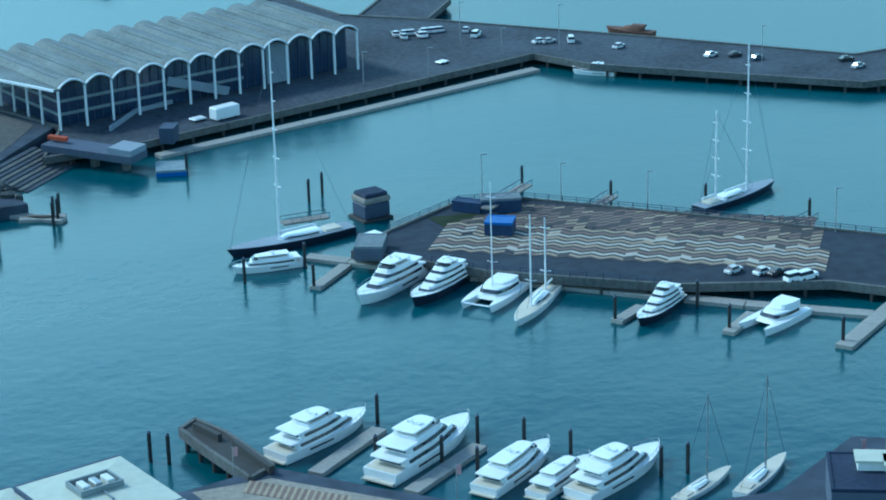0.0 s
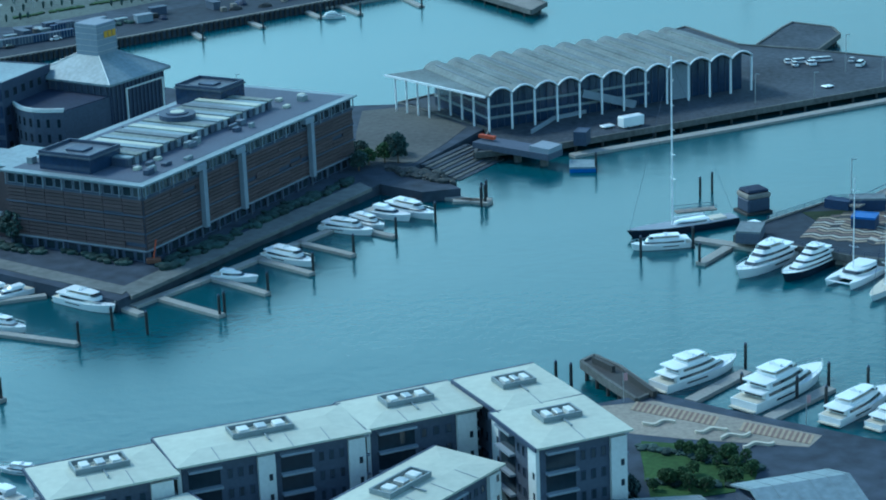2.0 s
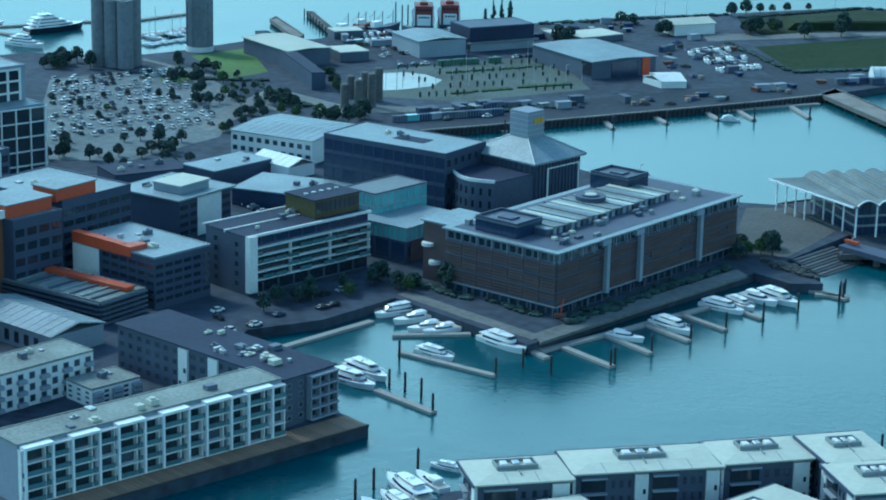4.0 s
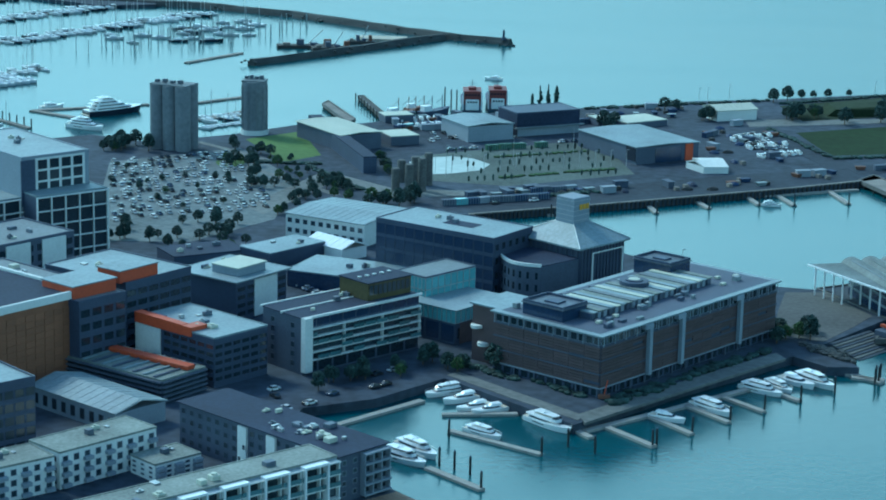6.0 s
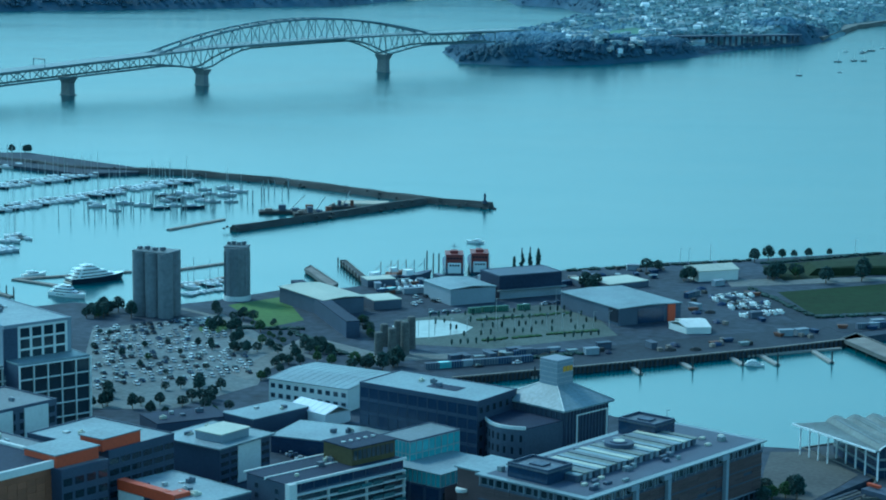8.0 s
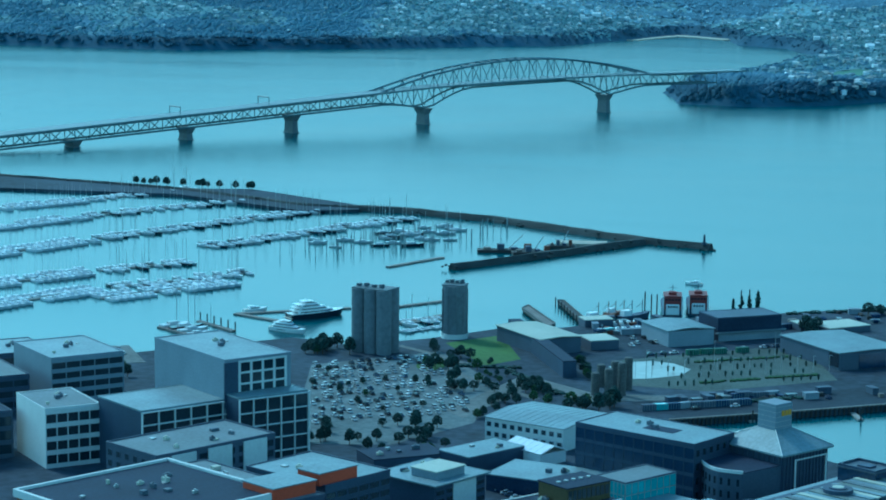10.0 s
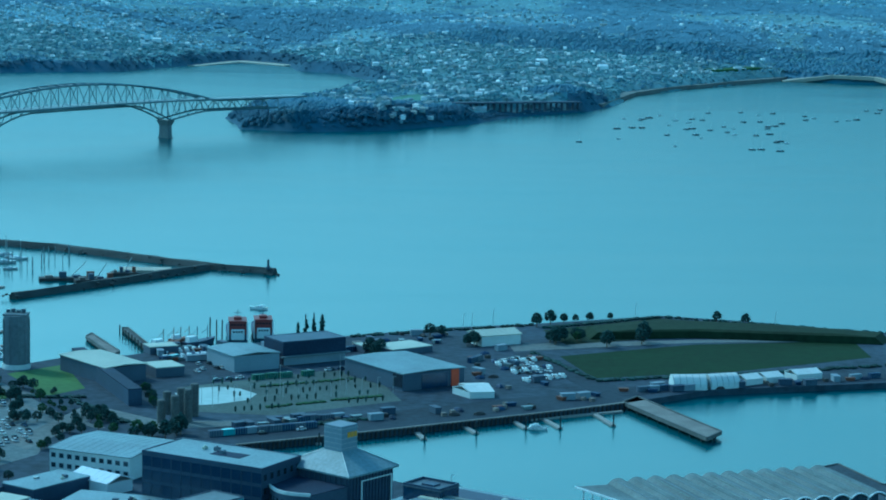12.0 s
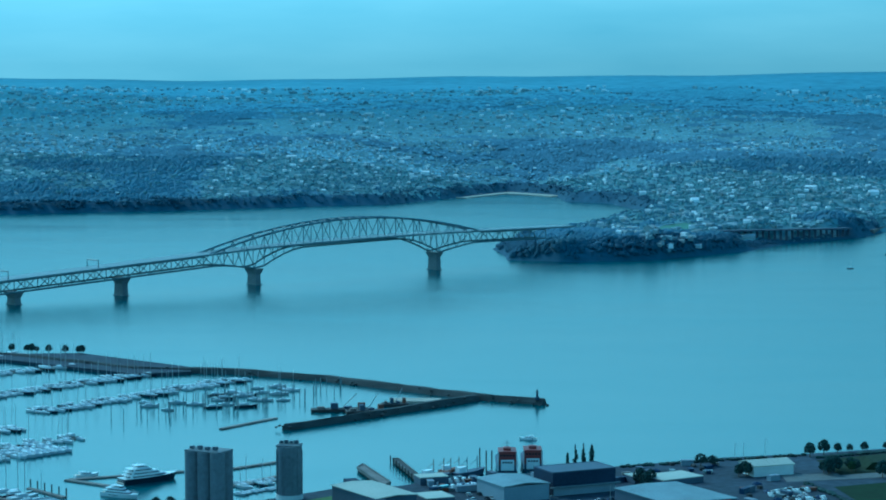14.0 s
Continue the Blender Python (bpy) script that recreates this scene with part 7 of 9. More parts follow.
# near marina
berth(motor_yacht, (91.2, 370.0), (104.7, 377.1), 2, False, "large white motor yacht with a flat upper deck")
berth(motor_yacht, (100.1, 359.5), (114.8, 369.7), 2, False, "white motor yacht with open upper deck and radar domes")
berth(motor_yacht, (109.3, 351.5), (120.7, 359.8), 1)
berth(motor_yacht, (114.1, 348.3), (123.4, 354.5), 1)
berth(motor_yacht, (118.0, 345.9), (131.5, 353.3), 2)
berth(sail_yacht, (127.6, 340.9), (136.8, 346.0), 10.5, ((0.55, 1.0),), False, True, 2, GREYSTEEL)
berth(sail_yacht, (134.4, 339.4), (144.0, 346.4), 11.5, ((0.55, 1.0),), False, True, 2, GREYSTEEL)
# dark tug behind the far wharf
tug = berth(cruiser, (219.9, 531.9), (213.3, 539.7))
tug.name = "workboat"
tagged(tug, "dark rusty workboat moored behind the wharf", "boat")
for o in tug.children_recursive:
    o.data.materials[0] = RUST
# hotel quay, one side and the other
for s, w, k in (((-1.9, 455.1), (-10.3, 448.8), 1), ((1.2, 449.9), (-6.5, 444.4), 0), ((3.6, 444.1), (-3.7, 439.4), 0), ((6.7, 442.5), (-0.6, 437.8), 0), ((-1.4, 428.2), (5.6, 421.9), 1), ((11.1, 436.7), (19.5, 427.0), 1),
                ((36.1, 440.5), (43.0, 436.1), 0), ((45.8, 449.8), (52.9, 441.0), 1), ((57.2, 463.1), (65.1, 455.9), 1), ((62.8, 466.3), (67.5, 458.6), 1), ((66.3, 469.7), (72.8, 462.1), 0), ((70.1, 471.6), (77.0, 461.8), 1),
                ((-17.7, 412.1), (-8.8, 404.0), 1), ((-14.5, 418.0), (-6.8, 408.9), 1)):
    berth(*((motor_yacht, s, w, 1) if k else (cruiser, s, w)))
# small marina behind the apartments
for s, w, k in (((-23.9, 335.7), (-20.8, 340.3), 0), ((-15.1, 338.0), (-20.3, 342.8), 0), ((-13.0, 339.9), (-17.7, 345.3), 0), ((-8.8, 341.6), (-13.3, 347.9), 0), ((-4.3, 342.8), (-9.4, 349.7), 0), ((-1.2, 345.0), (-6.4, 353.2), 1), ((1.2, 348.9), (-5.5, 360.1), 1), ((3.8, 354.5), (-0.8, 361.9), 0), ((6.6, 364.1), (1.3, 366.9), 1)):
    berth(*((motor_yacht, s, w, 1) if k else (cruiser, s, w)))
# workboats and ferries by the silos
for s, w, k in (((-139.4, 745.2), (-126.5, 738.2), 1), ((-155.5, 776.8), (-147.9, 782.2), 0)):
    berth(*((motor_yacht, s, w, 2) if k else (cruiser, s, w)))
f = berth(motor_yacht, (-137.1, 765.1), (-119.7, 778.6), 3, True, "dark blue and white harbour ferry at its berth")
berth(cruiser, (7.6, 865.5), (0.6, 867.1))
berth(motor_yacht, (82.9, 647.8), (87.8, 646.5), 2)


# ---- red ships on the shore side ----
def red_ship(p, k):
    b = empty("red_work_ship", pose(p[0], p[1], 0, 0, 0, 92), "red and white coastal ship berthed stern-on", "ship", "red ships")
    hull(b, 30, 8, 2.6, DARKWALL, 0.5)
    bm = bmesh.new()
    box(bm, -0.35, 9, -2.4, 2.4, 0.7, 4.6, bevel=0.25)
    s = part("superstructure", bm, WHITE, b)
    for j in range(4):
        bm = bmesh.new()
        box(bm, -0.45, -0.36, -1.75 + j * 0.95, -1.1 + j * 0.95, 3.4, 4.0)
        part("window", bm, GLASS, s)
    bm = bmesh.new()
    box(bm, -0.1, 9.5, -3.1, 3.1, 4.6, 7.3, bevel=0.15)
    w = part("wheelhouse", bm, RED, b)
    for j in range(5):
        bm = bmesh.new()
        box(bm, -0.2, -0.11, -2.6 + j * 1.1, -1.8 + j * 1.1, 5.9, 6.5)
        part("window", bm, GLASS, w)
    bm = bmesh.new()
    box(bm, -0.3, 9.7, -3.3, 3.3, 7.3, 7.6, bevel=0.08)
    part("roof", bm, RED, b)
    for y in (-1, 1):
        bm = bmesh.new()
        box(bm, 0.2, 11, y * 2.75 - 0.55, y * 2.75 + 0.55, 1.4, 4.6, bevel=0.15)
        part("side_deckhouse", bm, RED, b)
        bm = bmesh.new()
        box(bm, -0.3, 0.2, y * 3.35 - 0.22, y * 3.35 + 0.22, 0.8, 7.3, bevel=0.06)
        part("white_corner_post", bm, WHITE, b)
    bm = bmesh.new()
    box(bm, 2.5, 6.0, -1.4, 1.4, 7.6, 8.6, bevel=0.2)
    part("funnel", bm, RED, b)
    bm = bmesh.new()
    tube(bm, (5, 0, 8.4), (5, 0, 11), 0.12, 5)
    tube(bm, (5, -1.4, 9.8), (5, 1.4, 9.8), 0.08, 4)
    part("mast", bm, DARKWALL, b)


red_ship((-3.5, 792.4), 0)
red_ship((5.6, 796.1), 1)


# ---- marina: walkways and rows of boats ----
def pontoon(a, b, w=1.6, label="pale concrete marina pontoon on piles", z=0.55, material=PONTOON, group="pontoons"):
    L = gap(a, b)
    p = empty("pontoon", pose(a[0], a[1], 0, 0, 0, heading(a, b)), label, "pontoon", group)
    n = max(1, int(L / 6))
    me = boxmesh("float", 0.04, L / n - 0.04, -w / 2, w / 2, -0.3, z, material, 0.05)
    for k in range(n):
        share("float", me, pose(k * L / n, 0, 0), p)
    return p


def build_pile():
    bm = bmesh.new()
    tube(bm, (0, 0, -3), (0, 0, 3.6), 0.24, 8)
    p = part("mooring_post", bm, PILE)
    bm = bmesh.new()
    tube(bm, (0, 0, 3.6), (0, 0, 3.9), 0.26, 8, 0.05)
    part("cap", bm, DARKWALL, p)
    return tagged(p, "black mooring pile with a pointed cap", "pile", "mooring piles")


PILE_OB = build_pile()
first_pile = [True]


def pile(p, s=1.0):
    m = pose(p[0], p[1], 0) @ Matrix.Diagonal((1, 1, s, 1))
    if first_pile[0]:
        first_pile[0] = False
        PILE_OB.matrix_basis = m
    else:
        q = copy_thing(PILE_OB, pose(p[0], p[1], 0))
        q.scale = (1, 1, s)


for a, b, w in (((116.5, 435.7), (135.8, 416.7), 2.2), ((135.8, 416.7), (163.5, 391.3), 2.2), ((163.5, 391.3), (176.6, 380.7), 2.2), ((120.4, 429.6), (113.4, 422.6), 1.8), ((150.7, 396.5), (145.2, 392.9), 1.8), ((162.7, 387.9), (156.4, 383.0), 1.8),
                ((181.3, 382.9), (167.2, 372.4), 2.4), ((94.1, 364.4), (105.0, 373.1), 2.0), ((102.2, 355.3), (113.9, 363.7), 2.0), ((110.0, 495.2), (146.7, 505.4), 2.4), ((146.7, 505.4), (188.8, 518.5), 2.4), ((82.1, 471.7), (89.0, 469.7), 2.2)):
    pontoon(a, b, w)
for a, b, w in (((26.4, 432.1), (35.6, 420.0), 1.5), ((35.8, 439.6), (43.7, 428.5), 1.4), ((44.0, 447.7), (51.9, 436.8), 1.4), ((51.6, 455.4), (60.0, 444.7), 1.4), ((62.7, 459.9), (68.5, 453.0), 1.4), ((74.7, 480.8), (88.3, 468.0), 2.0),
                ((22.2, 428.7), (38.8, 442.7), 1.7), ((38.8, 442.7), (62.1, 463.9), 1.7), ((62.1, 463.9), (77.5, 477.0), 1.7), ((-28.2, 427.0), (-10.7, 445.9), 1.7), ((-4.8, 426.4), (13.2, 413.3), 1.5), ((-8.6, 403.7), (1.9, 392.1), 1.6), ((-6.5, 436.8), (9.0, 438.7), 1.5), ((19.6, 430.3), (23.4, 424.4), 1.5)):
    pontoon(a, b, w)
for a, b in (((46.5, 656.5), (51.1, 632.2)), ((62.3, 655.4), (66.9, 640.4)), ((77.7, 666.6), (82.3, 647.0)), ((88.7, 663.9), (92.6, 647.6)), ((104.4, 677.9), (109.2, 651.8)), ((16.5, 643.9), (20.5, 625.0))):
    pontoon(a, b, 1.6)
    pile(b)
for p in ((125.1, 460.8), (128.1, 463.3), (105.4, 429.6), (113.4, 423.0), (115.1, 432.2), (145.3, 393.5), (157.2, 384.2), (168.0, 374.0), (172.1, 367.0), (177.2, 371.2), (166.5, 439.3), (188.8, 418.2), (157.4, 452.4), (105.6, 375.5), (114.0, 364.7), (118.6, 361.8), (122.0, 356.4), (132.3, 347.6), (129.2, 348.0), (108.1, 360.9), (101.4, 364.3), (110.6, 356.4),
          (157.7, 394.1), (178.6, 431.5)):
    pile(p)
for p in ((80.0, 374.7), (78.2, 376.2), (86.5, 467.5), (87.5, 468.8), (111.8, 483.5), (13.3, 413.8), (35.2, 420.3), (36.1, 421.4), (43.8, 429.4), (52.2, 437.6), (60.1, 445.6), (68.6, 453.1), (76.8, 460.3), (87.1, 469.9), (88.3, 471.4), (-3.4, 404.0), (-0.4, 401.0), (1.7, 392.7), (-4.8, 423.2), (18.6, 419.3), (23.7, 415.6),
          (-6.3, 405.7), (-0.6, 364.8), (-7.6, 355.4), (-10.4, 350.4)):
    pile(p)


def marina_rows():
    """Rows of small boats in the far marina, along their walkways."""
    rng = random.Random(12)
    proto = []
    for k in range(3):
        L = (9.5, 8.0, 11)[k]
        B = L * 0.32
        b = hull(None, L, B, L * 0.1, (MARINAWHITE, MARINAWHITE, NAVY)[k], 0.4)
        b.name = "marina_boat"
        tagged(b, "small white yacht in the marina", "boat", "marina boats")
        bm = bmesh.new()
        house(bm, L * 0.25, L * 0.68, B * 0.36, B * 0.25, L * 0.098, L * 0.17, 0.1, L * 0.1, 0.85)
        part("cabin", bm, MARINAWHITE, b)
        if k != 1:
            bm = bmesh.new()
            tube(bm, (L * 0.55, 0, L * 0.1), (L * 0.55, 0, L * 1.2), 0.10, 5)
            part("mast", bm, STEEL, b)
        proto.append(b)
    used = set()

    def put(p, ang, k=None, size=0.9):
        k = rng.choice((0, 0, 1, 1, 2)) if k is None else k
        m = pose(p[0], p[1], 0, 0, 0, ang)
        if k not in used:
            used.add(k)
            proto[k].matrix_basis = m
        else:
            q = copy_thing(proto[k], m)
            s = rng.uniform(0.75, 1.15) * size
            q.scale = (s, s, s)

    for a, b, fill in (((-201.9, 928.4), (-128.3, 1036.7), 1.0), ((-252.9, 945.6), (-176.5, 1052.6), 1.0), ((-277.1, 1016.0), (-216.2, 1085.3), 0.9), ((-292.6, 1072.5), (-251.5, 1127.0), 0.9), ((-229.3, 857.8), (-198.8, 886.4), 1.0), ((-214.6, 819.1), (-170.3, 863.5), 0.8), ((-97.5, 761.5), (-83.2, 772.8), 0.6)):
        L, ang = gap(a, b), heading(a, b)
        pontoon(a, b, 1.4, group="marina walkways")
        n = int(L / 3.6)
        for k in range(n):
            if rng.random() < fill * 0.92:
                put(lerp(a, b, (k + 0.5) / n), ang + 90 + rng.uniform(-3, 3))
            if rng.random() < fill * 0.85:
                put(lerp(a, b, (k + 0.5) / n), ang - 90 + rng.uniform(-3, 3))
    # small craft between the silos, and beside the near walkway
    for a, b, n in (((-96.6, 748.0), (-83.0, 760.5), 9), ((-99.0, 768.0), (-86.0, 777.5), 7)):
        for k in range(n):
            put(lerp(a, b, (k + 0.5) / n), heading(a, b) - 85 + rng.uniform(-4, 4), 1 if k % 4 else 0, 0.62)
    pontoon((-167.1, 755.0), (-151.4, 738.3), 1.8, group="marina walkways", material=GREYTIMBER, label="grey timber walkway in the near marina")
    pontoon((-178.0, 742.0), (-160.0, 724.5), 1.8, group="marina walkways", material=GREYTIMBER, label="grey timber walkway in the near marina")
    for k in range(5):
        put(lerp((-177.0, 741.0), (-161.0, 725.5), k / 4), 40 + rng.uniform(-4, 4), (0, 2, 0, 1, 0)[k], 1.1)
    for k in range(6):
        pile(lerp((-166.5, 755.4), (-150.8, 738.7), k / 5), 0.9)
    # boats on swing moorings between piles
    for k in range(26):
        a = lerp((-168.7, 908.6), (-88.0, 973.0), rng.random())
        b = lerp((-165.6, 958.8), (-99.1, 1036.7), rng.random())
        put(lerp(a, b, rng.random()), rng.uniform(-30, 20))
    bm = bmesh.new()
    for k in range(110):
        a = lerp((-172.8, 892.6), (-82.4, 965.4), rng.random())
        b = lerp((-160.6, 973.7), (-73.7, 1012.7), rng.random())
        p = lerp(a, b, rng.random())
        tube(bm, (p[0], p[1], -2), (p[0], p[1], 5.5), 0.16, 5)
    tagged(part("marina_piles", bm, GREYSTEEL), "field of thin mooring poles in the marina", "piles", kind="stuff")
    # boats at anchor off the far shore
    loose = random.Random(78)
    # most take the dark hull, its paint standing for a backlit look
    for k in range(56):
        p = lerp(lerp((150.0, 1640.0), (430.0, 1590.0), loose.random()), lerp((330.0, 1960.0), (600.0, 2080.0), loose.random()), loose.random() ** 0.7)
        put(p, loose.uniform(-25, 25), 2 if k % 3 else None, 0.55)


marina_rows()
for a, b in (((-118.6, 887.3), (-99.6, 917.0)), ((-157.5, 771.5), (-135.6, 757.0)), ((-156.5, 771.6), (-119.0, 789.9)), ((-103.3, 794.5), (-87.8, 810.2)), ((-98.1, 761.7), (-84.5, 780.7))):
    pontoon(a, b, 2.2, material=GREYTIMBER, label="grey timber ferry pontoon beside the silos")
# old jetties by the point
wharf("wharf_5", [(-57.1, 793.3), (-55.5, 799.6), (-43.7, 764.2), (-45.5, 756.2)], "short old timber jetty", GREYTIMBER, 1.6, 3.0)
wharf("wharf_6", [(-45.4, 812.0), (-43.4, 812.6), (-32.4, 770.4), (-34.6, 769.8)], "narrow ruined timber jetty with leaning piles", DARKTIMBER, 1.5, 4.0)
for k in range(9):
    pile(lerp((-46.2, 810.0), (-35.4, 769.0), k / 8), 0.8)
for p in ((-13.5, 800.4), (-11.1, 794.8), (-9.1, 795.1), (21.0, 809.2), (24.1, 812.1), (27.0, 810.1)):
    pile(p, 2.0)


# ---- trees ----
LEAFY_V = [(1.1, 0, 0.1), (-0.9, 0.2, -0.1), (0.1, 1.0, 0), (-0.1, -1.1, 0.1), (0.1, 0.1, 0.9), (0, -0.1, -0.8)]
LEAFY_F = [(0, 2, 4), (2, 1, 4), (1, 3, 4), (3, 0, 4), (2, 0, 5), (1, 2, 5), (3, 1, 5), (0, 3, 5)]


def tree_proto(seed, leaf, h=6.0, wide=1.0, label="dense round dark-leaved tree by the road"):
    rng = random.Random(seed)
    t = empty("tree", Matrix(), label, "tree", "trees")
    bm = bmesh.new()
    tube(bm, (0, 0, -0.2), (0, 0, h * 0.45), 0.22, 7, 0.13)
    for k in range(5):
        a = k * 1.25 + rng.random()
        tube(bm, (0, 0, h * (0.25 + 0.04 * k)), (math.cos(a) * h * 0.22 * wide, math.sin(a) * h * 0.22 * wide, h * (0.5 + 0.05 * k)), 0.1, 5, 0.04)
    part("trunk", bm, BARK, t)
    vs, fs = [], []
    for k in range(210):
        u, a = rng.uniform(-0.6, 1), rng.uniform(0, math.tau)
        r = math.sqrt(max(0, 1 - u * u)) * rng.uniform(0.45, 1.12)
        c = Vector((math.cos(a) * r * h * 0.36 * wide, math.sin(a) * r * h * 0.36 * wide, h * 0.53 + u * h * 0.40))
        s = rng.uniform(0.035, 0.095) * h
        o = len(vs)
        q = Euler((rng.uniform(0, 6), rng.uniform(0, 6), rng.uniform(0, 6))).to_matrix()
        vs += [tuple(c + q @ Vector((v[0] * s, v[1] * s, v[2] * s * 0.7))) for v in LEAFY_V]
        fs += [[i + o for i in f] for f in LEAFY_F]
    me = bpy.data.meshes.new("crown")
    me.from_pydata(vs, [], fs)
    me.materials.append(leaf)
    ob = new("crown", me)
    ob.parent = t
    return t


TREES = [tree_proto(1, LEAF), tree_proto(2, LEAF, 7.0, 0.8), tree_proto(3, LEAFLIGHT, 5.0, 1.1, "light green young tree beside parked cars"), tree_proto(4, LEAF, 5.0, 1.3)]
tree_used = set()
trng = random.Random(77)


def tree(p, s=1.0, k=None, z=LAND):
    k = trng.randrange(4) if k is None else k
    m = pose(p[0], p[1], z, 0, 0, trng.uniform(0, 360))
    if k not in tree_used:
        tree_used.add(k)
        TREES[k].matrix_basis = m
        q = TREES[k]
    else:
        q = copy_thing(TREES[k], m)
    s *= trng.uniform(0.8, 1.2)
    q.scale = (s, s, s)


def tree_patch(a, b, c, d, n, s=0.8):
    """n trees spread over a four-sided patch."""
    for _ in range(n):
        u, v = trng.random(), trng.random()
        tree(lerp(lerp(a, b, u), lerp(d, c, u), v), s)


tree_patch((-99.4, 599.2), (-65.6, 603.0), (-62.9, 579.3), (-96.0, 569.3), 16, 0.6)     # south of the car park
tree_patch((-72.6, 664.7), (-41.8, 660.2), (-32.8, 621.5), (-66.5, 625.0), 34, 0.55)      # between car park and sheds
tree_patch((-124.2, 708.7), (-104.2, 704.3), (-104.1, 692.0), (-120.8, 694.7), 14, 0.75)
tree_patch((-90.4, 703.2), (-74.2, 712.2), (-56.5, 675.5), (-76.9, 672.8), 14, 0.65)
tree_patch((-104.0, 574.0), (-58.0, 584.0), (-56.0, 566.0), (-98.0, 556.0), 14, 0.55)     # belt before the sheds
tree_patch((-62.0, 612.0), (-48.0, 664.0), (-40.0, 660.0), (-54.0, 606.0), 10, 0.5)
tree_patch((-114.2, 677.1), (-73.8, 691.3), (-64.5, 606.7), (-101.6, 602.5), 15, 0.38)
tree_patch((-76.0, 712.0), (-58.0, 690.0), (-52.0, 672.0), (-70.0, 690.0), 8, 0.36)         # along the paths
tree_patch((-60.0, 668.0), (-40.0, 640.0), (-36.0, 646.0), (-54.0, 676.0), 9, 0.34)
tree_patch((-33.5, 632.9), (-19.3, 638.5), (-17.9, 623.2), (-32.6, 617.8), 11, 0.8)
tree_patch((-37.7, 705.7), (-29.7, 688.1), (-26.8, 662.1), (-34.4, 678.4), 10, 0.6)
tree_patch((69.1, 502.0), (78.2, 506.9), (76.2, 494.3), (67.0, 491.1), 11, 0.75)         # by the hotel's end
tree_patch((15.5, 460.0), (-1.0, 476.9), (-11.3, 469.9), (-7.0, 461.0), 12, 0.6)
tree_patch((-30.9, 451.9), (-9.2, 468.6), (-8.0, 462.1), (-34.3, 443.5), 11, 0.6)
for _ in range(26):
    u, v = trng.random(), trng.random()
    tree(lerp(lerp((81.5, 347.0), (94.7, 340.1), u), lerp((79.0, 329.9), (97.1, 331.3), u), v), 0.42, 2)  # garden by the plaza
tree_patch((64.8, 332.3), (77.5, 333.0), (76.7, 327.7), (63.8, 328.0), 14, 0.5)
for p, s in (((107.0, 818.2), 0.9), ((112.8, 823.1), 1.0), ((118.3, 826.7), 0.6), ((123.1, 829.1), 0.6), ((128.7, 830.1), 0.6), ((137.3, 835.0), 0.6), ((177.9, 832.3), 0.7), ((187.7, 826.2), 0.9), ((109.1, 783.6), 1.0), ((126.6, 775.4), 0.9), ((140.2, 781.5), 1.1), ((77.8, 778.2), 0.9), ((79.5, 775.8), 0.85), ((43.4, 752.9), 0.9), ((41.7, 757.3), 1.0), ((4.8, 463.6), 1.3)):
    tree(p, s, 0)
tree_patch((100.9, 784.1), (119.8, 799.9), (122.6, 789.9), (103.7, 774.5), 10, 0.8)
for k in range(16):
    tree(lerp((-285.3, 1132.0), (-218.4, 1118.2), trng.random()), 0.7, 0, 1.6)


# ---- cars ----
def car_proto(van=False):
    L, B, h = (3.4, 1.35, 1.35) if van else (3.0, 1.25, 1.02)
    bm = bmesh.new()
    house(bm, 0, L, B / 2, B / 2 * 0.94, 0.18, h * 0.60, 0.04, 0.08, 0.96)
    bmesh.ops.bevel(bm, geom=list(bm.edges), offset=0.06, segments=1, affect="EDGES")
    house(bm, L * (0.05 if van else 0.27), L * 0.64, B / 2 * 0.79, B / 2 * 0.76, h * 0.972, h, 0.02, 0.05, 0.95)
    n = len(bm.faces)
    for x in (0.2, 0.8):
        for s in (-1, 1):
            tube(bm, (L * x, s * B * 0.40, 0.25), (L * x, s * B * 0.51, 0.25), 0.25, 8)
    bm.faces.ensure_lookup_table()
    for f in bm.faces[n:]:
        f.material_index = 1
    c = part("van" if van else "car", bm, WHITE if van else CARPAINT)
    c.data.materials.append(PILE)
    tagged(c, "parked white van on the wharf" if van else "parked car on the asphalt", "van" if van else "car", "parked cars")
    bm = bmesh.new()
    house(bm, L * (0.02 if van else 0.16), L * 0.78, B / 2 * 0.92, B / 2 * 0.88, h * 0.60, h * 0.97, 0.05 if van else L * 0.1, L * 0.13, 0.86)
    part("cabin_glass", bm, GLASS, c)
    return c


CAR, VAN = car_proto(), car_proto(True)
crng = random.Random(5)
car_used = set()


def car(p, ang, van=False, z=LAND + 0.03):
    m = pose(p[0], p[1], z, 0, 0, ang)
    src = VAN if van else CAR
    if src.name not in car_used:
        car_used.add(src.name)
        src.matrix_basis = m
        return
    q = copy_thing(src, m)


def car_rows(a, b, c, d, rows, n, fill=0.8, turn=90):
    """Rows of parked cars over a four-sided lot; rows run from a towards b."""
    for r in range(rows):
        f = (r + 0.5) / rows
        p, q = lerp(a, d, f), lerp(b, c, f)
        for k in range(n):
            if crng.random() < fill:
                car(lerp(p, q, (k + 0.5) / n), heading(p, q) + turn + crng.uniform(-3, 3) + (180 if crng.random() < 0.5 else 0))


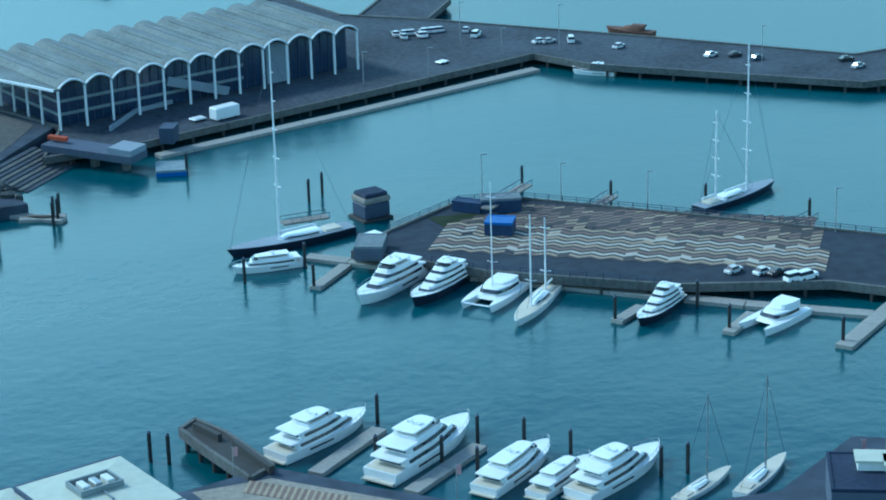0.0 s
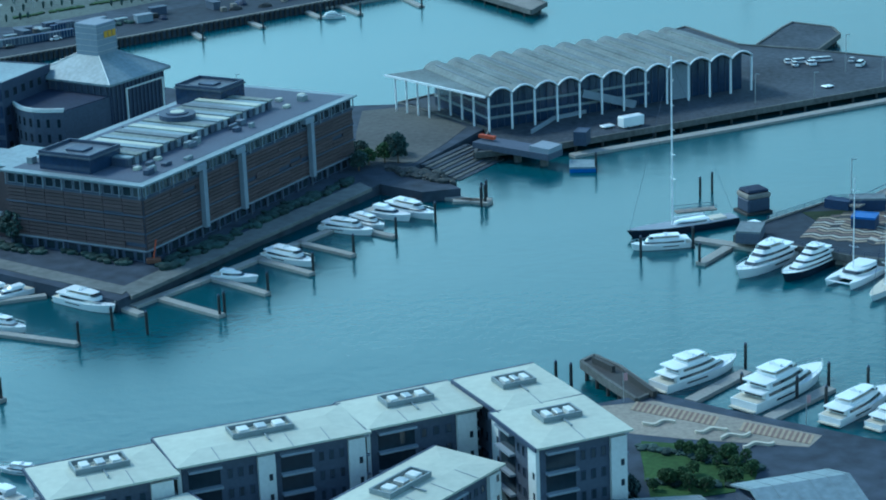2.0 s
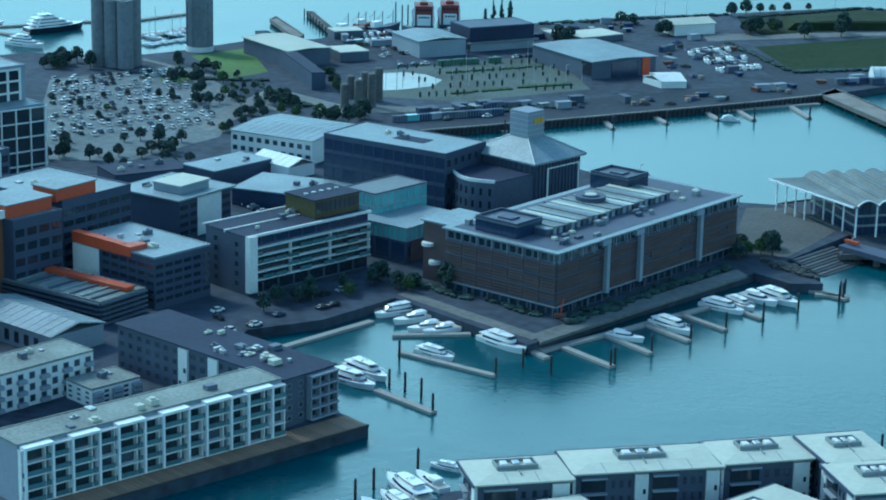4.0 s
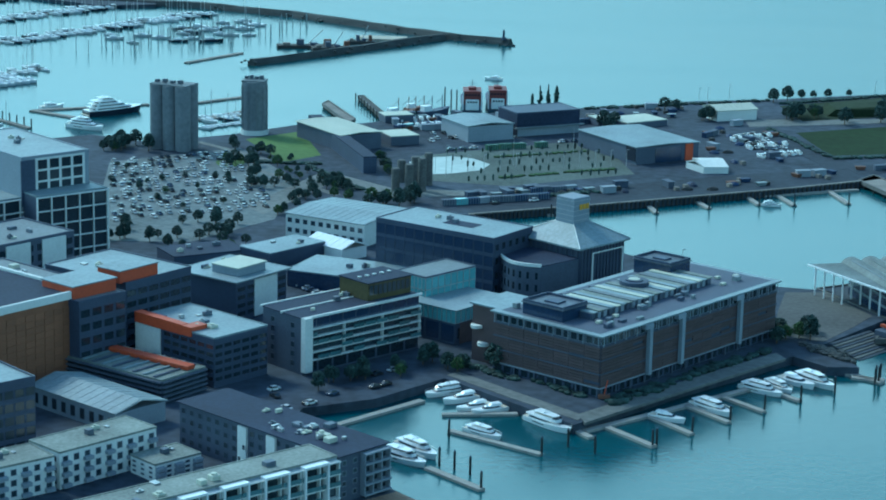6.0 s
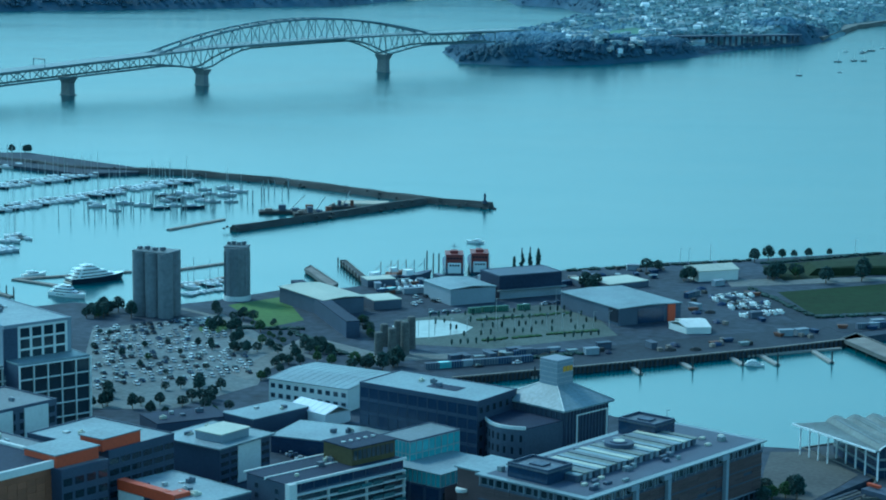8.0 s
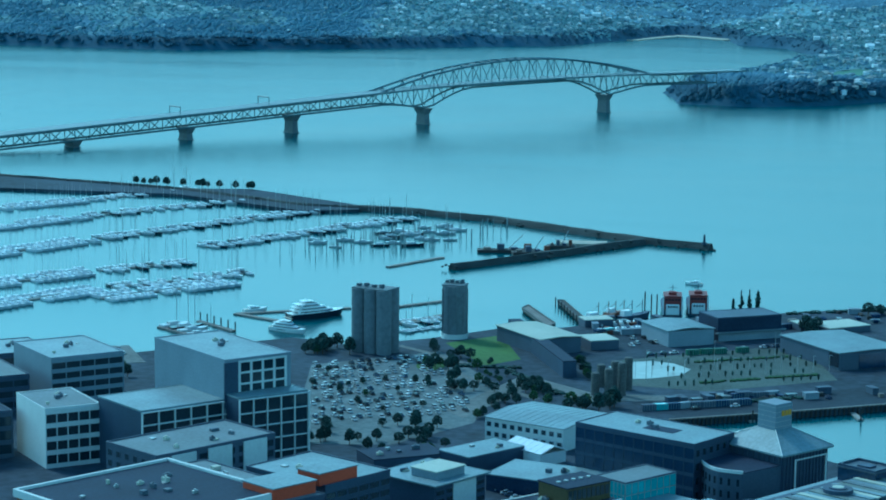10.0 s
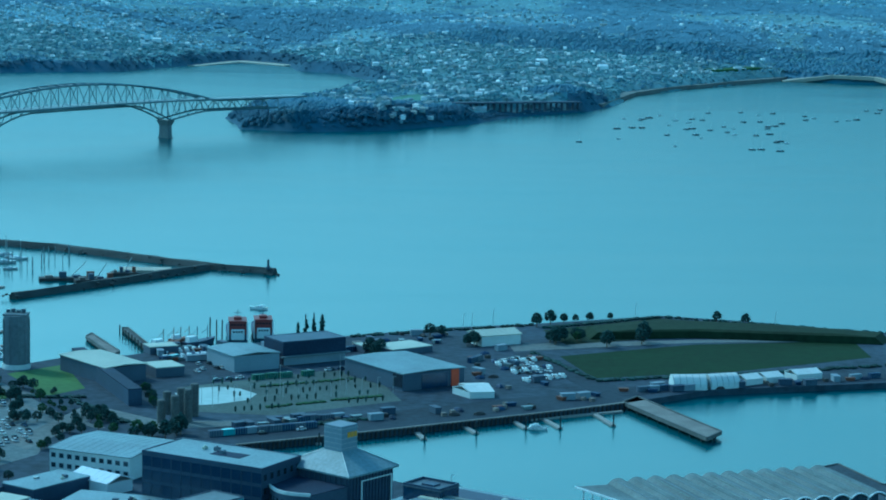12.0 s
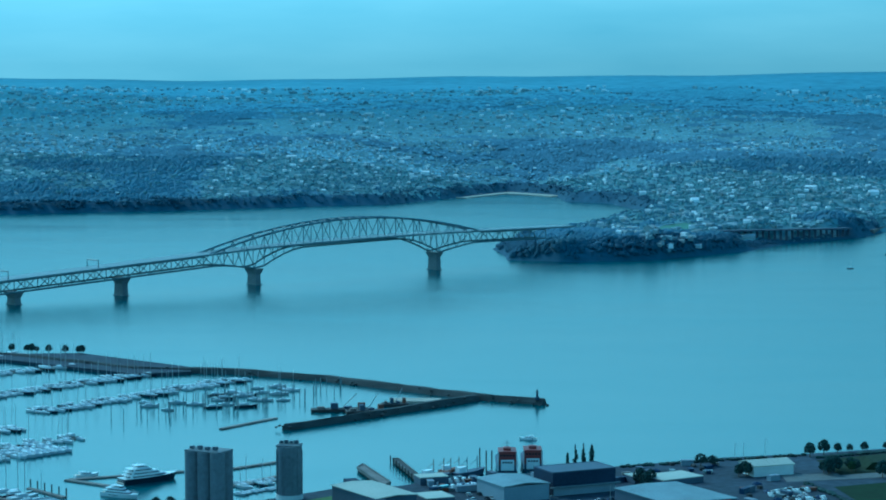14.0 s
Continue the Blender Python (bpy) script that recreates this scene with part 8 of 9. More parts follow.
car_rows((-113.6, 678.9), (-79.9, 697.9), (-56.3, 618.7), (-100.8, 593.4), 12, 18, 0.78)
car_rows((85.8, 749.1), (94.6, 757.5), (102.5, 713.8), (90.6, 709.0), 4, 9, 0.85)
car_rows((-24.5, 735.4), (-7.9, 744.0), (-6.7, 725.7), (-19.4, 719.9), 2, 9, 0.7)
car_rows((172.1, 550.1), (182.3, 549.4), (180.7, 544.8), (171.0, 545.2), 1, 12, 1.0)
car_rows((-16.3, 708.6), (37.0, 735.4), (37.2, 731.3), (-15.9, 704.8), 1, 16, 0.6, 0)
car_rows((1.8, 631.5), (18.0, 639.5), (18.2, 634.8), (2.1, 627.7), 1, 7, 0.7, 0)
car_rows((-33.8, 436.8), (-8.0, 461.0), (-7.8, 459.9), (-33.5, 435.5), 1, 12, 0.35, 0)
for p, a, v in (((193.3, 530.3), 10, False), ((194.9, 529.5), 10, False), ((199.9, 527.0), 70, True), ((205.2, 519.1), 30, False), ((217.4, 505.4), 20, False), ((221.2, 503.6), 10, False), ((223.8, 499.4), 20, False), ((237.6, 491.6), -5, False), ((237.1, 485.8), 20, False), ((184.9, 539.9), 50, True), ((184.9, 544.4), 60, False),
                ((164.4, 398.4), 20, False), ((167.6, 396.2), 20, False), ((169.1, 395.1), 20, False), ((171.7, 392.0), 10, True), ((170.0, 392.2), 10, True)):
    car(p, a, v)
for p, a in (((-34.3, 434.9), 44), ((-39.9, 438.8), 130), ((-30.2, 441.8), 46), ((-18.5, 460.0), 45), ((-21.8, 456.6), 44), ((-42.6, 443.8), 40), ((-36.8, 430.9), 135), ((-44.4, 530.5), 20), ((-42.6, 527.6), 20), ((-39.9, 523.2), 24),
             ((-41.6, 526.0), 22), ((-46.0, 533.0), 24), ((-4.8, 464.9), 60)):
    car(p, a)


# ---- events wharf: huts, screens, lamps, rails ----
def rail(name, pts, z, label, h=0.8):
    r = empty(name, Matrix(), label, "railing", kind="structure")
    for a, b in zip(pts, pts[1:]):
        n = max(1, int(gap(a, b) / 2.2))
        me = boxmesh("rail_post", -0.05, 0.05, -0.05, 0.05, 0, h, DARKWALL)
        for k in range(n + 1):
            share("rail_post", me, pose(*lerp(a, b, k / n), z), r)
        bm = bmesh.new()
        for hh in (h, h * 0.55):
            bar(bm, V(a, z + hh), V(b, z + hh), 0.07, 0.07)
        part("handrail", bm, DARKWALL, r)


rail("railing_1", [EV[0], EV[1], EV[2], EV[3], EV[4]], LAND + 0.3, "dark steel rail along the wharf edge")
rail("railing_2", [EV[11], EV[10], EV[9]], LAND + 0.3, "dark steel rail above the pontoons")


def lamp(p, h=7.0, z=LAND):
    bm = bmesh.new()
    tube(bm, (0, 0, 0), (0, 0, h), 0.09, 6, 0.06)
    l = part("street_lamp", bm, STEEL)
    l.location = (*p, z)
    tagged(l, "slim grey lamp post on the wharf", "lamp", "wharf lamp posts")
    bm = bmesh.new()
    box(bm, -0.1, 0.9, -0.12, 0.12, h, h + 0.1)
    part("lamp_head", bm, GREYSTEEL, l)


for p, h in (((145.6, 439.9), 8.5), ((157.6, 437.9), 6), ((167.4, 428.5), 6), ((187.0, 407.8), 6.5), ((195.4, 522.7), 9), ((224.6, 496.9), 7), ((154.0, 516.8), 6), ((181.1, 537.4), 8), ((184.9, 525.8), 5), ((167.1, 518.1), 5), ((52.3, 559.5), 5), ((79.4, 815.6), 5), ((82.7, 816.7), 5), ((90.8, 818.9), 6), ((197.6, 820.0), 6), ((148.3, 842.5), 5)):
    lamp(p, h)
for p in ((-10.4, 668.5), (10.2, 687.1), (29.5, 705.4)):
    lamp(p, 9.5)
# plaza poles on the point
for k in range(14):
    lamp(lerp((-18.7, 671.7), (45.7, 692.6), k / 13), 5.0)


def low_bollards():
    """Young upright trees in rows and low hedges on the paved yard."""
    rng = random.Random(9)
    pl = []
    for j in range(5):
        a, b = lerp((-12.0, 703.0), (-5.0, 660.5), j / 4), lerp((40.0, 721.0), (46.0, 680.0), j / 4)
        for k in range(19):
            if rng.random() < 0.6:
                p = lerp(a, b, (k + rng.uniform(0.3, 0.7)) / 19)
                pl.append((p[0], p[1], LAND + 1.0, 0.42, 0.42, rng.uniform(0.9, 1.5), rng.uniform(0, 6)))
    scatter("yard_shrubs", LEAF, "slim young dark trees in rows on the paved yard", "shrubs", CLUMP_V, CLUMP_F, pl)
    pl = []
    for a, b in (((6.0, 668.0), (24.0, 677.0)), ((26.0, 679.0), (42.0, 686.0)), ((4.0, 700.0), (34.0, 714.0))):
        for k in range(60):
            p = lerp(a, b, rng.random())
            pl.append((p[0], p[1] + rng.uniform(-0.8, 0.8), LAND + 0.2, 0.9, 0.6, 0.45, rng.uniform(0, 6)))
    scatter("yard_hedges", LEAFLIGHT, "low green hedge strips on the paved yard", "hedge", CLUMP_V, CLUMP_F, pl)


low_bollards()


def hut():
    h = 4.3
    a = (131.7, 447.4)
    b = empty("floating_hut", pose(a[0], a[1], 0.0, 0, 0, 12), "dark boxy floating hut with a rounded roof", "hut")
    bm = bmesh.new()
    box(bm, -2.6, 2.6, -0.2, 4.6, -0.3, 0.4, bevel=0.1)
    part("float", bm, DARKTIMBER, b)
    bm = bmesh.new()
    box(bm, -2.2, 2.2, 0, 4.0, 0.4, h - 1.5, bevel=0.25)
    part("body", bm, DARKWALL, b)
    bm = bmesh.new()
    box(bm, -2.3, 2.3, -0.1, 4.1, h - 1.5, h - 0.6, bevel=0.2)
    part("brown_band", bm, GREYTIMBER, b)
    bm = bmesh.new()
    box(bm, -2.1, 2.1, 0.1, 3.9, h - 0.6, h, bevel=0.3)
    part("roof", bm, ROOFDARK, b)


hut()
for nm, A, B, D, z, wall, roof, lab in (("site_screen", (141.2, 441.2), (144.4, 437.8), (142.4, 443.0), 3.4, DARKBLUE, DARKBLUE, "dark blue event screens on the wharf"),
                                        ("site_office", (144.6, 437.8), (150.3, 436.1), (146.0, 440.6), 4.0, DARKBLUE, ROOFGREY, "dark blue site office on the wharf"),
                                        ("blue_kiosk", (141.2, 428.5), (144.6, 426.3), (142.5, 431.8), 3.8, DARKBLUE, BLUE, "small bright blue kiosk"),
                                        ("dock_kiosk", (120.8, 427.1), (124.4, 425.3), (123.8, 432.1), 3.6, GREYWALL, ROOFGREY, "small grey dockside kiosk"),
                                        ("dark_container", (110.9, 497.2), (113.1, 496.0), (111.7, 501.0), 4.2, DARKWALL, DARKWALL, "dark storage container on the quay"),
                                        ("blue_barge_house", (106.9, 484.4), (111.7, 483.2), (107.8, 489.9), 3.2, BLUE, ROOFMETAL, "blue work barge with steel gear")):
    b, L, W, H = building(nm, lab, A, B, D, z, wall, roof, 0.25, category="kiosk")
    n = max(2, int(L / 1.4))
    me = boxmesh("panel", 0.05, L / n - 0.05, -0.06, 0.0, 0.1, H - 0.1, wall)
    for k in range(n):
        share("panel", me, pose(k * L / n, 0, 0), b)
    if nm == "blue_barge_house":
        b.location.z = -0.4
# gangways with roofs
for a, b, z in (((144.7, 436.3), (154.9, 444.5), 3.4), ((159.9, 433.2), (166.2, 438.0), 1.8), ((182.0, 412.7), (187.9, 415.6), 1.8), ((116.9, 448.4), (124.1, 448.6), 1.6)):
    bm = bmesh.new()
    bar(bm, V(a, z), V(b, z), 1.8, 0.25)
    g = tagged(part("gangway", bm, GREYTIMBER), "narrow grey gangway to a berth", "gangway", "gangways")
    for s in (-1, 1):
        bm = bmesh.new()
        d = (V(b) - V(a)).normalized()
        off = Vector((-d.y, d.x, 0)) * 0.85 * s
        bar(bm, V(a, z + 0.8) + off, V(b, z + 0.8) + off, 0.08, 0.08)
        for k in range(6):
            q = V(a, z).lerp(V(b, z), k / 5) + off
            tube(bm, q, q + Vector((0, 0, 0.8)), 0.04, 4)
        part("side_rail", bm, DARKWALL, g)
grass = land("event_lawn", [(136.7, 439.9), (144.1, 438.5), (149.8, 430.0), (147.3, 426.1), (137.3, 434.4)], LAND + 0.06, GRASSDARK, "patch of dark artificial grass on the wharf", "lawn", z0=LAND - 0.2)


# dark T-shaped pier in front of the apartments
def tee_pier():
    pts = [(82.5, 378.7), (84.9, 380.7), (87.2, 375.1), (89.3, 364.3), (86.0, 362.3), (83.8, 372.0)]
    wharf("wharf_6", pts, "dark angular timber viewing pier on piles", DARKTIMBER, 2.2, 2.5)
    for a, b in (((84.1, 378.1), (85.8, 373.5)), ((86.9, 371.4), (88.6, 362.5))):
        bm = bmesh.new()
        bar(bm, V(a, 3.1), V(b, 3.1), 0.6, 0.9)
        tagged(part("bench_wall", bm, DARKTIMBER), "dark solid timber bench wall on the pier", "bench")


tee_pier()


# plaza with striped paving and winding benches
def plaza_paving():
    a, b = (86.2, 362.5), (104.9, 344.4)
    L = gap(a, b)
    base = empty("striped_paving", pose(a[0], a[1], LAND + 0.02, 0, 0, heading(a, b)), "ochre and cream striped paving on the plaza", "paving", kind="structure")
    mes = []
    for m in (CHEV[0], CHEV[2], CHEV[0], CHEV[2]):
        bm = bmesh.new()
        vs = [(0, 0), (0.36, 0), (1.1, -3.0), (0.74, -3.0)]
        prism(bm, vs, 0, 0.05)
        me = bpy.data.meshes.new("paver_stripe")
        bm.to_mesh(me)
        bm.free()
        me.materials.append(m)
        mes.append(me)
    for k in range(int(L / 0.4)):
        if k % 40 < 31:
            share("paver_stripe", mes[k % 4], pose(k * 0.4, -0.4, 0), base)
    for k, p in enumerate(((86.6, 353.6), (92.3, 349.3), (96.6, 343.0), (94.8, 346.6))):
        bm = bmesh.new()
        pts = [(x * 0.42, math.sin(x * 0.8 + k) * 0.5) for x in range(-5, 6)]
        loft(bm, [[(x, y - 0.22, 0), (x, y + 0.22, 0), (x, y + 0.22, 0.4), (x, y - 0.22, 0.4)] for x, y in pts])
        o = part("winding_bench", bm, CREAM)
        o.location = (*p, LAND)
        tagged(o, "winding pale stone bench on the plaza", "bench", "plaza benches")
    land("plaza_near", [(79.3, 362.0), (88.3, 361.8), (105.5, 343.9), (102.6, 340.7), (88.4, 347.7), (81.6, 351.8)], LAND + 0.012, PLAZA, "warm grey paved plaza by the water", "plaza", z0=LAND - 0.4)
    land("garden_lawn", [(82.8, 348.6), (87.9, 346.1), (93.6, 339.0), (88.7, 333.3), (79.7, 335.9)], LAND + 0.016, GARDEN, "green garden lawn behind the plaza", "lawn", z0=LAND - 0.4)


plaza_paving()


# ---- boat steps and the lifting-bridge stub by the hall ----
def steps():
    a, b, c = (80.1, 492.8), (91.3, 505.1), (97.4, 497.9)
    s = empty("tidal_steps", Matrix(), "wide dark tidal steps down to the water", "steps", kind="structure")
    n = 9
    d = Vector((c[0] - b[0], c[1] - b[1]))
    for k in range(n):
        bm = bmesh.new()
        o = d * (k / n)
        p = [(a[0] + o.x, a[1] + o.y), (b[0] + o.x, b[1] + o.y), (b[0] + o.x + d.x / n, b[1] + o.y + d.y / n), (a[0] + o.x + d.x / n, a[1] + o.y + d.y / n)]
        prism(bm, p, -2.5, LAND - 0.05 - (k + 0.5) * 1.9 / n)
        part("step", bm, QUAY if k % 2 else WHARFDECK, s)
    bm = bmesh.new()
    p, q = (93.5, 501.9), (105.4, 489.1)
    bar(bm, V(p, 3.4), V(q, 3.0), 5.0, 1.2)
    st = tagged(part("lift_bridge", bm, GREYWALL), "grey steel lifting footbridge raised over its barge", "bridge")
    bm = bmesh.new()
    bar(bm, V(lerp(p, q, 0.75), 4.2), V(q, 4.0), 4.6, 1.4)
    part("bridge_house", bm, PALEWALL, st)
    bm = bmesh.new()
    bar(bm, V(p, 4.4), V(lerp(p, q, 0.2), 4.3), 1.0, 0.6)
    part("barrier", bm, ORANGE, st)
    bm = bmesh.new()
    for f in (0.15, 0.5, 0.85):
        m = lerp(p, q, f)
        tube(bm, (m[0], m[1], -3), (m[0], m[1], 2.2), 0.8, 8)
    part("pier", bm, QUAY, st)
    rocks = []
    rng = random.Random(8)
    for k in range(160):
        m = lerp(lerp((74.9, 485.8), (84.2, 475.9), rng.random()), lerp((72.9, 491.7), (82.3, 484.7), rng.random()), rng.random())
        rocks.append((m[0], m[1], LAND + rng.uniform(-0.4, 0.4), rng.uniform(0.5, 1.4), rng.uniform(0.5, 1.2), rng.uniform(0.4, 1.0), rng.uniform(0, 6)))
    scatter("rock_mound", ROCK, "mound of dark boulders beside the steps", "rocks", CLUMP_V, CLUMP_F, rocks)


steps()
# white van and boxes on the hall forecourt
for p, s in (((125.0, 506.7), (5.0, 2.2, 2.3)), ((120.3, 507.3), (2.6, 1.8, 0.6)), ((125.8, 433.9), (3.0, 2.0, 1.0)), ((172.3, 524.6), (2.2, 1.8, 0.5))):
    bm = bmesh.new()
    box(bm, -s[0] / 2, s[0] / 2, -s[1] / 2, s[1] / 2, 0.25, s[2], bevel=0.12)
    o = part("white_trailer", bm, WHITE)
    o.location, o.rotation_euler = (*p, LAND), (0, 0, 0.35)
    tagged(o, "white box trailer on the wharf", "trailer", "white trailers")
    bm = bmesh.new()
    for x in (-0.3, 0.3):
        tube(bm, (s[0] * x, -s[1] / 2, 0.25), (s[0] * x, s[1] / 2, 0.25), 0.25, 8)
    part("axle", bm, PILE, o)
# low white wall curving to the hall
bm = bmesh.new()
pts = [(105.1, 507.9), (111.8, 517.2), (116.8, 519.2), (121.6, 521.7)]
for a, b in zip(pts, pts[1:]):
    bar(bm, V(a, LAND + 0.8), V(b, LAND + 0.8), 0.4, 0.9)
tagged(part("forecourt_wall", bm, PALEWALL), "low pale wall curving along the forecourt", "wall", kind="structure")
# red cherry picker by the hotel corner
p = (26.8, 445.0)
bm = bmesh.new()
box(bm, -1.2, 1.2, -0.6, 0.6, 0.2, 1.0, bevel=0.1)
cp = part("boom_lift", bm, RUST)
cp.location = (*p, LAND)
tagged(cp, "orange boom lift parked at the hotel corner", "lift")
bm = bmesh.new()
tube(bm, (0, 0, 0.9), (0.6, -0.4, 4.2), 0.12, 5)
part("boom", bm, ORANGE, cp)
# tall crane on the point
p = (219.5, 721.5)
bm = bmesh.new()
for s in ((-0.6, -0.6), (0.6, -0.6), (0.6, 0.6), (-0.6, 0.6)):
    tube(bm, (*s, 0), (s[0] * 0.5, s[1] * 0.5, 24), 0.09, 4)
for k in range(16):
    f = 1 - 0.5 * k / 16
    tube(bm, (-0.6 * f, -0.6 * f, k * 1.5), (0.6 * f, -0.6 * f, k * 1.5 + 1.5), 0.05, 4)
    tube(bm, (0.6 * f, 0.6 * f, k * 1.5), (-0.6 * f, 0.6 * f, k * 1.5 + 1.5), 0.05, 4)
cr = part("crane", bm, STEEL)
cr.location = (*p, LAND)
tagged(cr, "tall lattice crane mast on the quay", "crane")
bm = bmesh.new()
box(bm, -1.5, 2.5, -1.2, 1.2, 0.1, 2.2, bevel=0.1)
part("crane_base", bm, ORANGE, cr)


# ---- working clutter on the point ----
def containers():
    me = {}
    for m in (BLUE, DARKBLUE, TEALGLASS, PALEWALL, GREYWALL, GREENBOX):
        me[m] = boxmesh("container_box", 0, 4.2, -0.85, 0.85, 0, 1.8, m, 0.05)
    rib = boxmesh("rib", -0.06, 0.06, -0.9, 0.9, 0.05, 1.78, GREYSTEEL)
    rng = random.Random(21)
    for a, b, n in (((-12.5, 626.1), (18.0, 639.5), 9), ((13.2, 645.3), (26.5, 651.6), 4), ((73.4, 741.6), (78.3, 748.4), 2), ((-30.3, 740.8), (-24.9, 745.8), 2), ((28.5, 759.8), (36.5, 765.2), 3), ((121.8, 694.2), (133.0, 698.0), 3), ((195.4, 716.7), (223.5, 725.4), 4)):
        for k in range(n):
            p = lerp(a, b, (k + 0.5) / n)
            c = empty("shipping_container", pose(p[0], p[1], LAND, 0, 0, heading(a, b) + rng.uniform(-4, 4)), "steel shipping container on the quayside yard", "container", "shipping containers")
            share("container_box", me[rng.choice((DARKBLUE, DARKBLUE, TEALGLASS, PALEWALL, GREYWALL, GREYWALL))], Matrix(), c)
            for j in range(5):
                share("rib", rib, pose(0.5 + j * 0.8, 0, 0), c)
    for p in ((1.6, 711.6), (6.0, 714.0), (10.5, 715.4), (17.6, 718.3)):
        c = empty("shipping_container", pose(p[0], p[1], LAND, 0, 0, 24), "green steel container behind the paved yard", "container", "shipping containers")
        share("container_box", me[GREENBOX], Matrix(), c)
        for j in range(5):
            share("rib", rib, pose(0.5 + j * 0.8, 0, 0), c)


containers()


def hardstand():
    """Boats ashore in the yard, hull on the ground blocks."""
    rng = random.Random(31)
    first = {}
    for a, b, n in (((82.9, 736.3), (99.3, 748.3), 5), ((86.2, 722.4), (103.3, 734.0), 4), ((89.7, 708.9), (104.9, 718.0), 6), ((-31.0, 755.7), (-12.0, 765.1), 8), ((-27.7, 745.4), (-9.9, 754.4), 7)):
        for k in range(n):
            p = lerp(a, b, (k + 0.5) / n)
            m = pose(p[0], p[1], LAND + 0.4, 0, 0, heading(a, b) + 80 + rng.uniform(-10, 10))
            if not first:
                first[0] = cruiser(4.6)
                tagged(first[0], "white boat standing ashore in the yard", "boat", "boats ashore")
                first[0].name = "boat_ashore"
                first[0].matrix_basis = m
            else:
                copy_thing(first[0], m)


hardstand()


def hedge(a, b, n, label="dark clipped hedge row", s=0.9, w=1.0):
    rng = random.Random(n)
    pl = []
    for _ in range(n):
        p = lerp(a, b, rng.random())
        r = rng.uniform(0.6, 1.2) * s
        pl.append((p[0] + rng.uniform(-w, w), p[1] + rng.uniform(-w, w), LAND + 0.3 * r, r * 1.3, r, r * 0.8, rng.uniform(0, 6)))
    scatter("hedge", LEAF, label, "hedge", CLUMP_V, CLUMP_F, pl)


for a, b, n in (((113.5, 712.6), (164.4, 725.3), 120), ((164.4, 725.3), (229.7, 746.0), 120), ((98.2, 763.5), (112.8, 714.6), 90), ((109.0, 814.3), (157.8, 841.9), 140), ((157.8, 841.9), (246.6, 803.5), 160), ((36.7, 793.7), (105.6, 820.9), 120),
                ((1.8, 634.6), (34.8, 650.8), 70), ((47.0, 463.9), (64.8, 483.6), 60), ((28.7, 441.3), (46.9, 462.8), 40), ((-53.3, 677.7), (-34.2, 644.6), 90), ((-72.8, 682.2), (-50.1, 680.8), 80)):
    hedge(a, b, n, "low dark hedge and shrubs along the edge")


def work_barges():
    for p, ang, L in (((-74.1, 938.4), 8, 26), ((-63.1, 934.1), 14, 18), ((-52.4, 954.5), 5, 12)):
        b = empty("work_barge", pose(p[0], p[1], 0, 0, 0, ang), "dark flat work barge with gear behind the breakwater", "barge", "work barges")
        bm = bmesh.new()
        box(bm, -L / 2, L / 2, -3, 3, -0.5, 1.3, bevel=0.2)
        part("hull", bm, DARKTIMBER, b)
        for k in range(4):
            bm = bmesh.new()
            x = -L * 0.4 + k * L * 0.22
            box(bm, x, x + L * 0.12, -1.6, 1.4, 1.3, 2.2 + (k % 2) * 1.4, bevel=0.1)
            part("deck_gear", bm, (GREYTIMBER, GREYWALL, DARKWALL, RUST)[k], b)
        bm = bmesh.new()
        tube(bm, (0, 0, 1.3), (L * 0.25, 1, 7.5), 0.2, 5)
        part("jib", bm, GREYSTEEL, b)


work_barges()


def dock_gear():
    """Rusty fishing vessels and gear by the old jetty."""
    for s, w, m in (((-33.7, 774.1), (-23.2, 783.6), RUST), ((-22.2, 781.5), (-11.5, 790.1), DARKWALL), ((-27.4, 790.0), (-18.6, 796.0), RUST)):
        L = gap(s, w)
        b = empty("fishing_vessel", pose(s[0], s[1], 0, 0, 0, heading(s, w)), "worn steel fishing vessel alongside the old wharf", "boat", "fishing vessels")
        hull(b, L, L * 0.28, L * 0.12, m, 0.8)
        bm = bmesh.new()
        house(bm, L * 0.1, L * 0.4, L * 0.1, L * 0.08, L * 0.118, L * 0.26, 0.1, 0.4, 0.9)
        part("wheelhouse", bm, WHITE, b)
        for x in (0.42, 0.75):
            bm = bmesh.new()
            tube(bm, (L * x, 0, L * 0.1), (L * x, 0, L * 0.5), 0.15, 5)
            tube(bm, (L * x, 0, L * 0.42), (L * (x - 0.2), 0, L * 0.3), 0.08, 4)
            part("mast", bm, m, b)


dock_gear()


# red and white flags over the near plaza
for p in ((84.3, 362.7), (104.8, 348.0), (147.0, 335.5), (149.4, 334.4)):
    bm = bmesh.new()
    tube(bm, (0, 0, 0), (0, 0, 4.2), 0.05, 5)
    f = part("flagpole", bm, STEEL)
    f.location = (*p, LAND)
    tagged(f, "slim pole with a small red and white flag", "flag", "plaza flags")
    bm = bmesh.new()
    box(bm, 0.05, 0.6, -0.02, 0.02, 3.0, 4.1)
    part("flag", bm, PINK, f)


# ---- floating walkway and fender piles along the long quay ----
walkway = ((5.7, 627.4), (45.0, 642.1), (78.0, 657.2), (115.3, 672.7))
for a, b in zip(walkway, walkway[1:]):
    pontoon(a, b, 1.5, "floating concrete walkway in front of the quay")


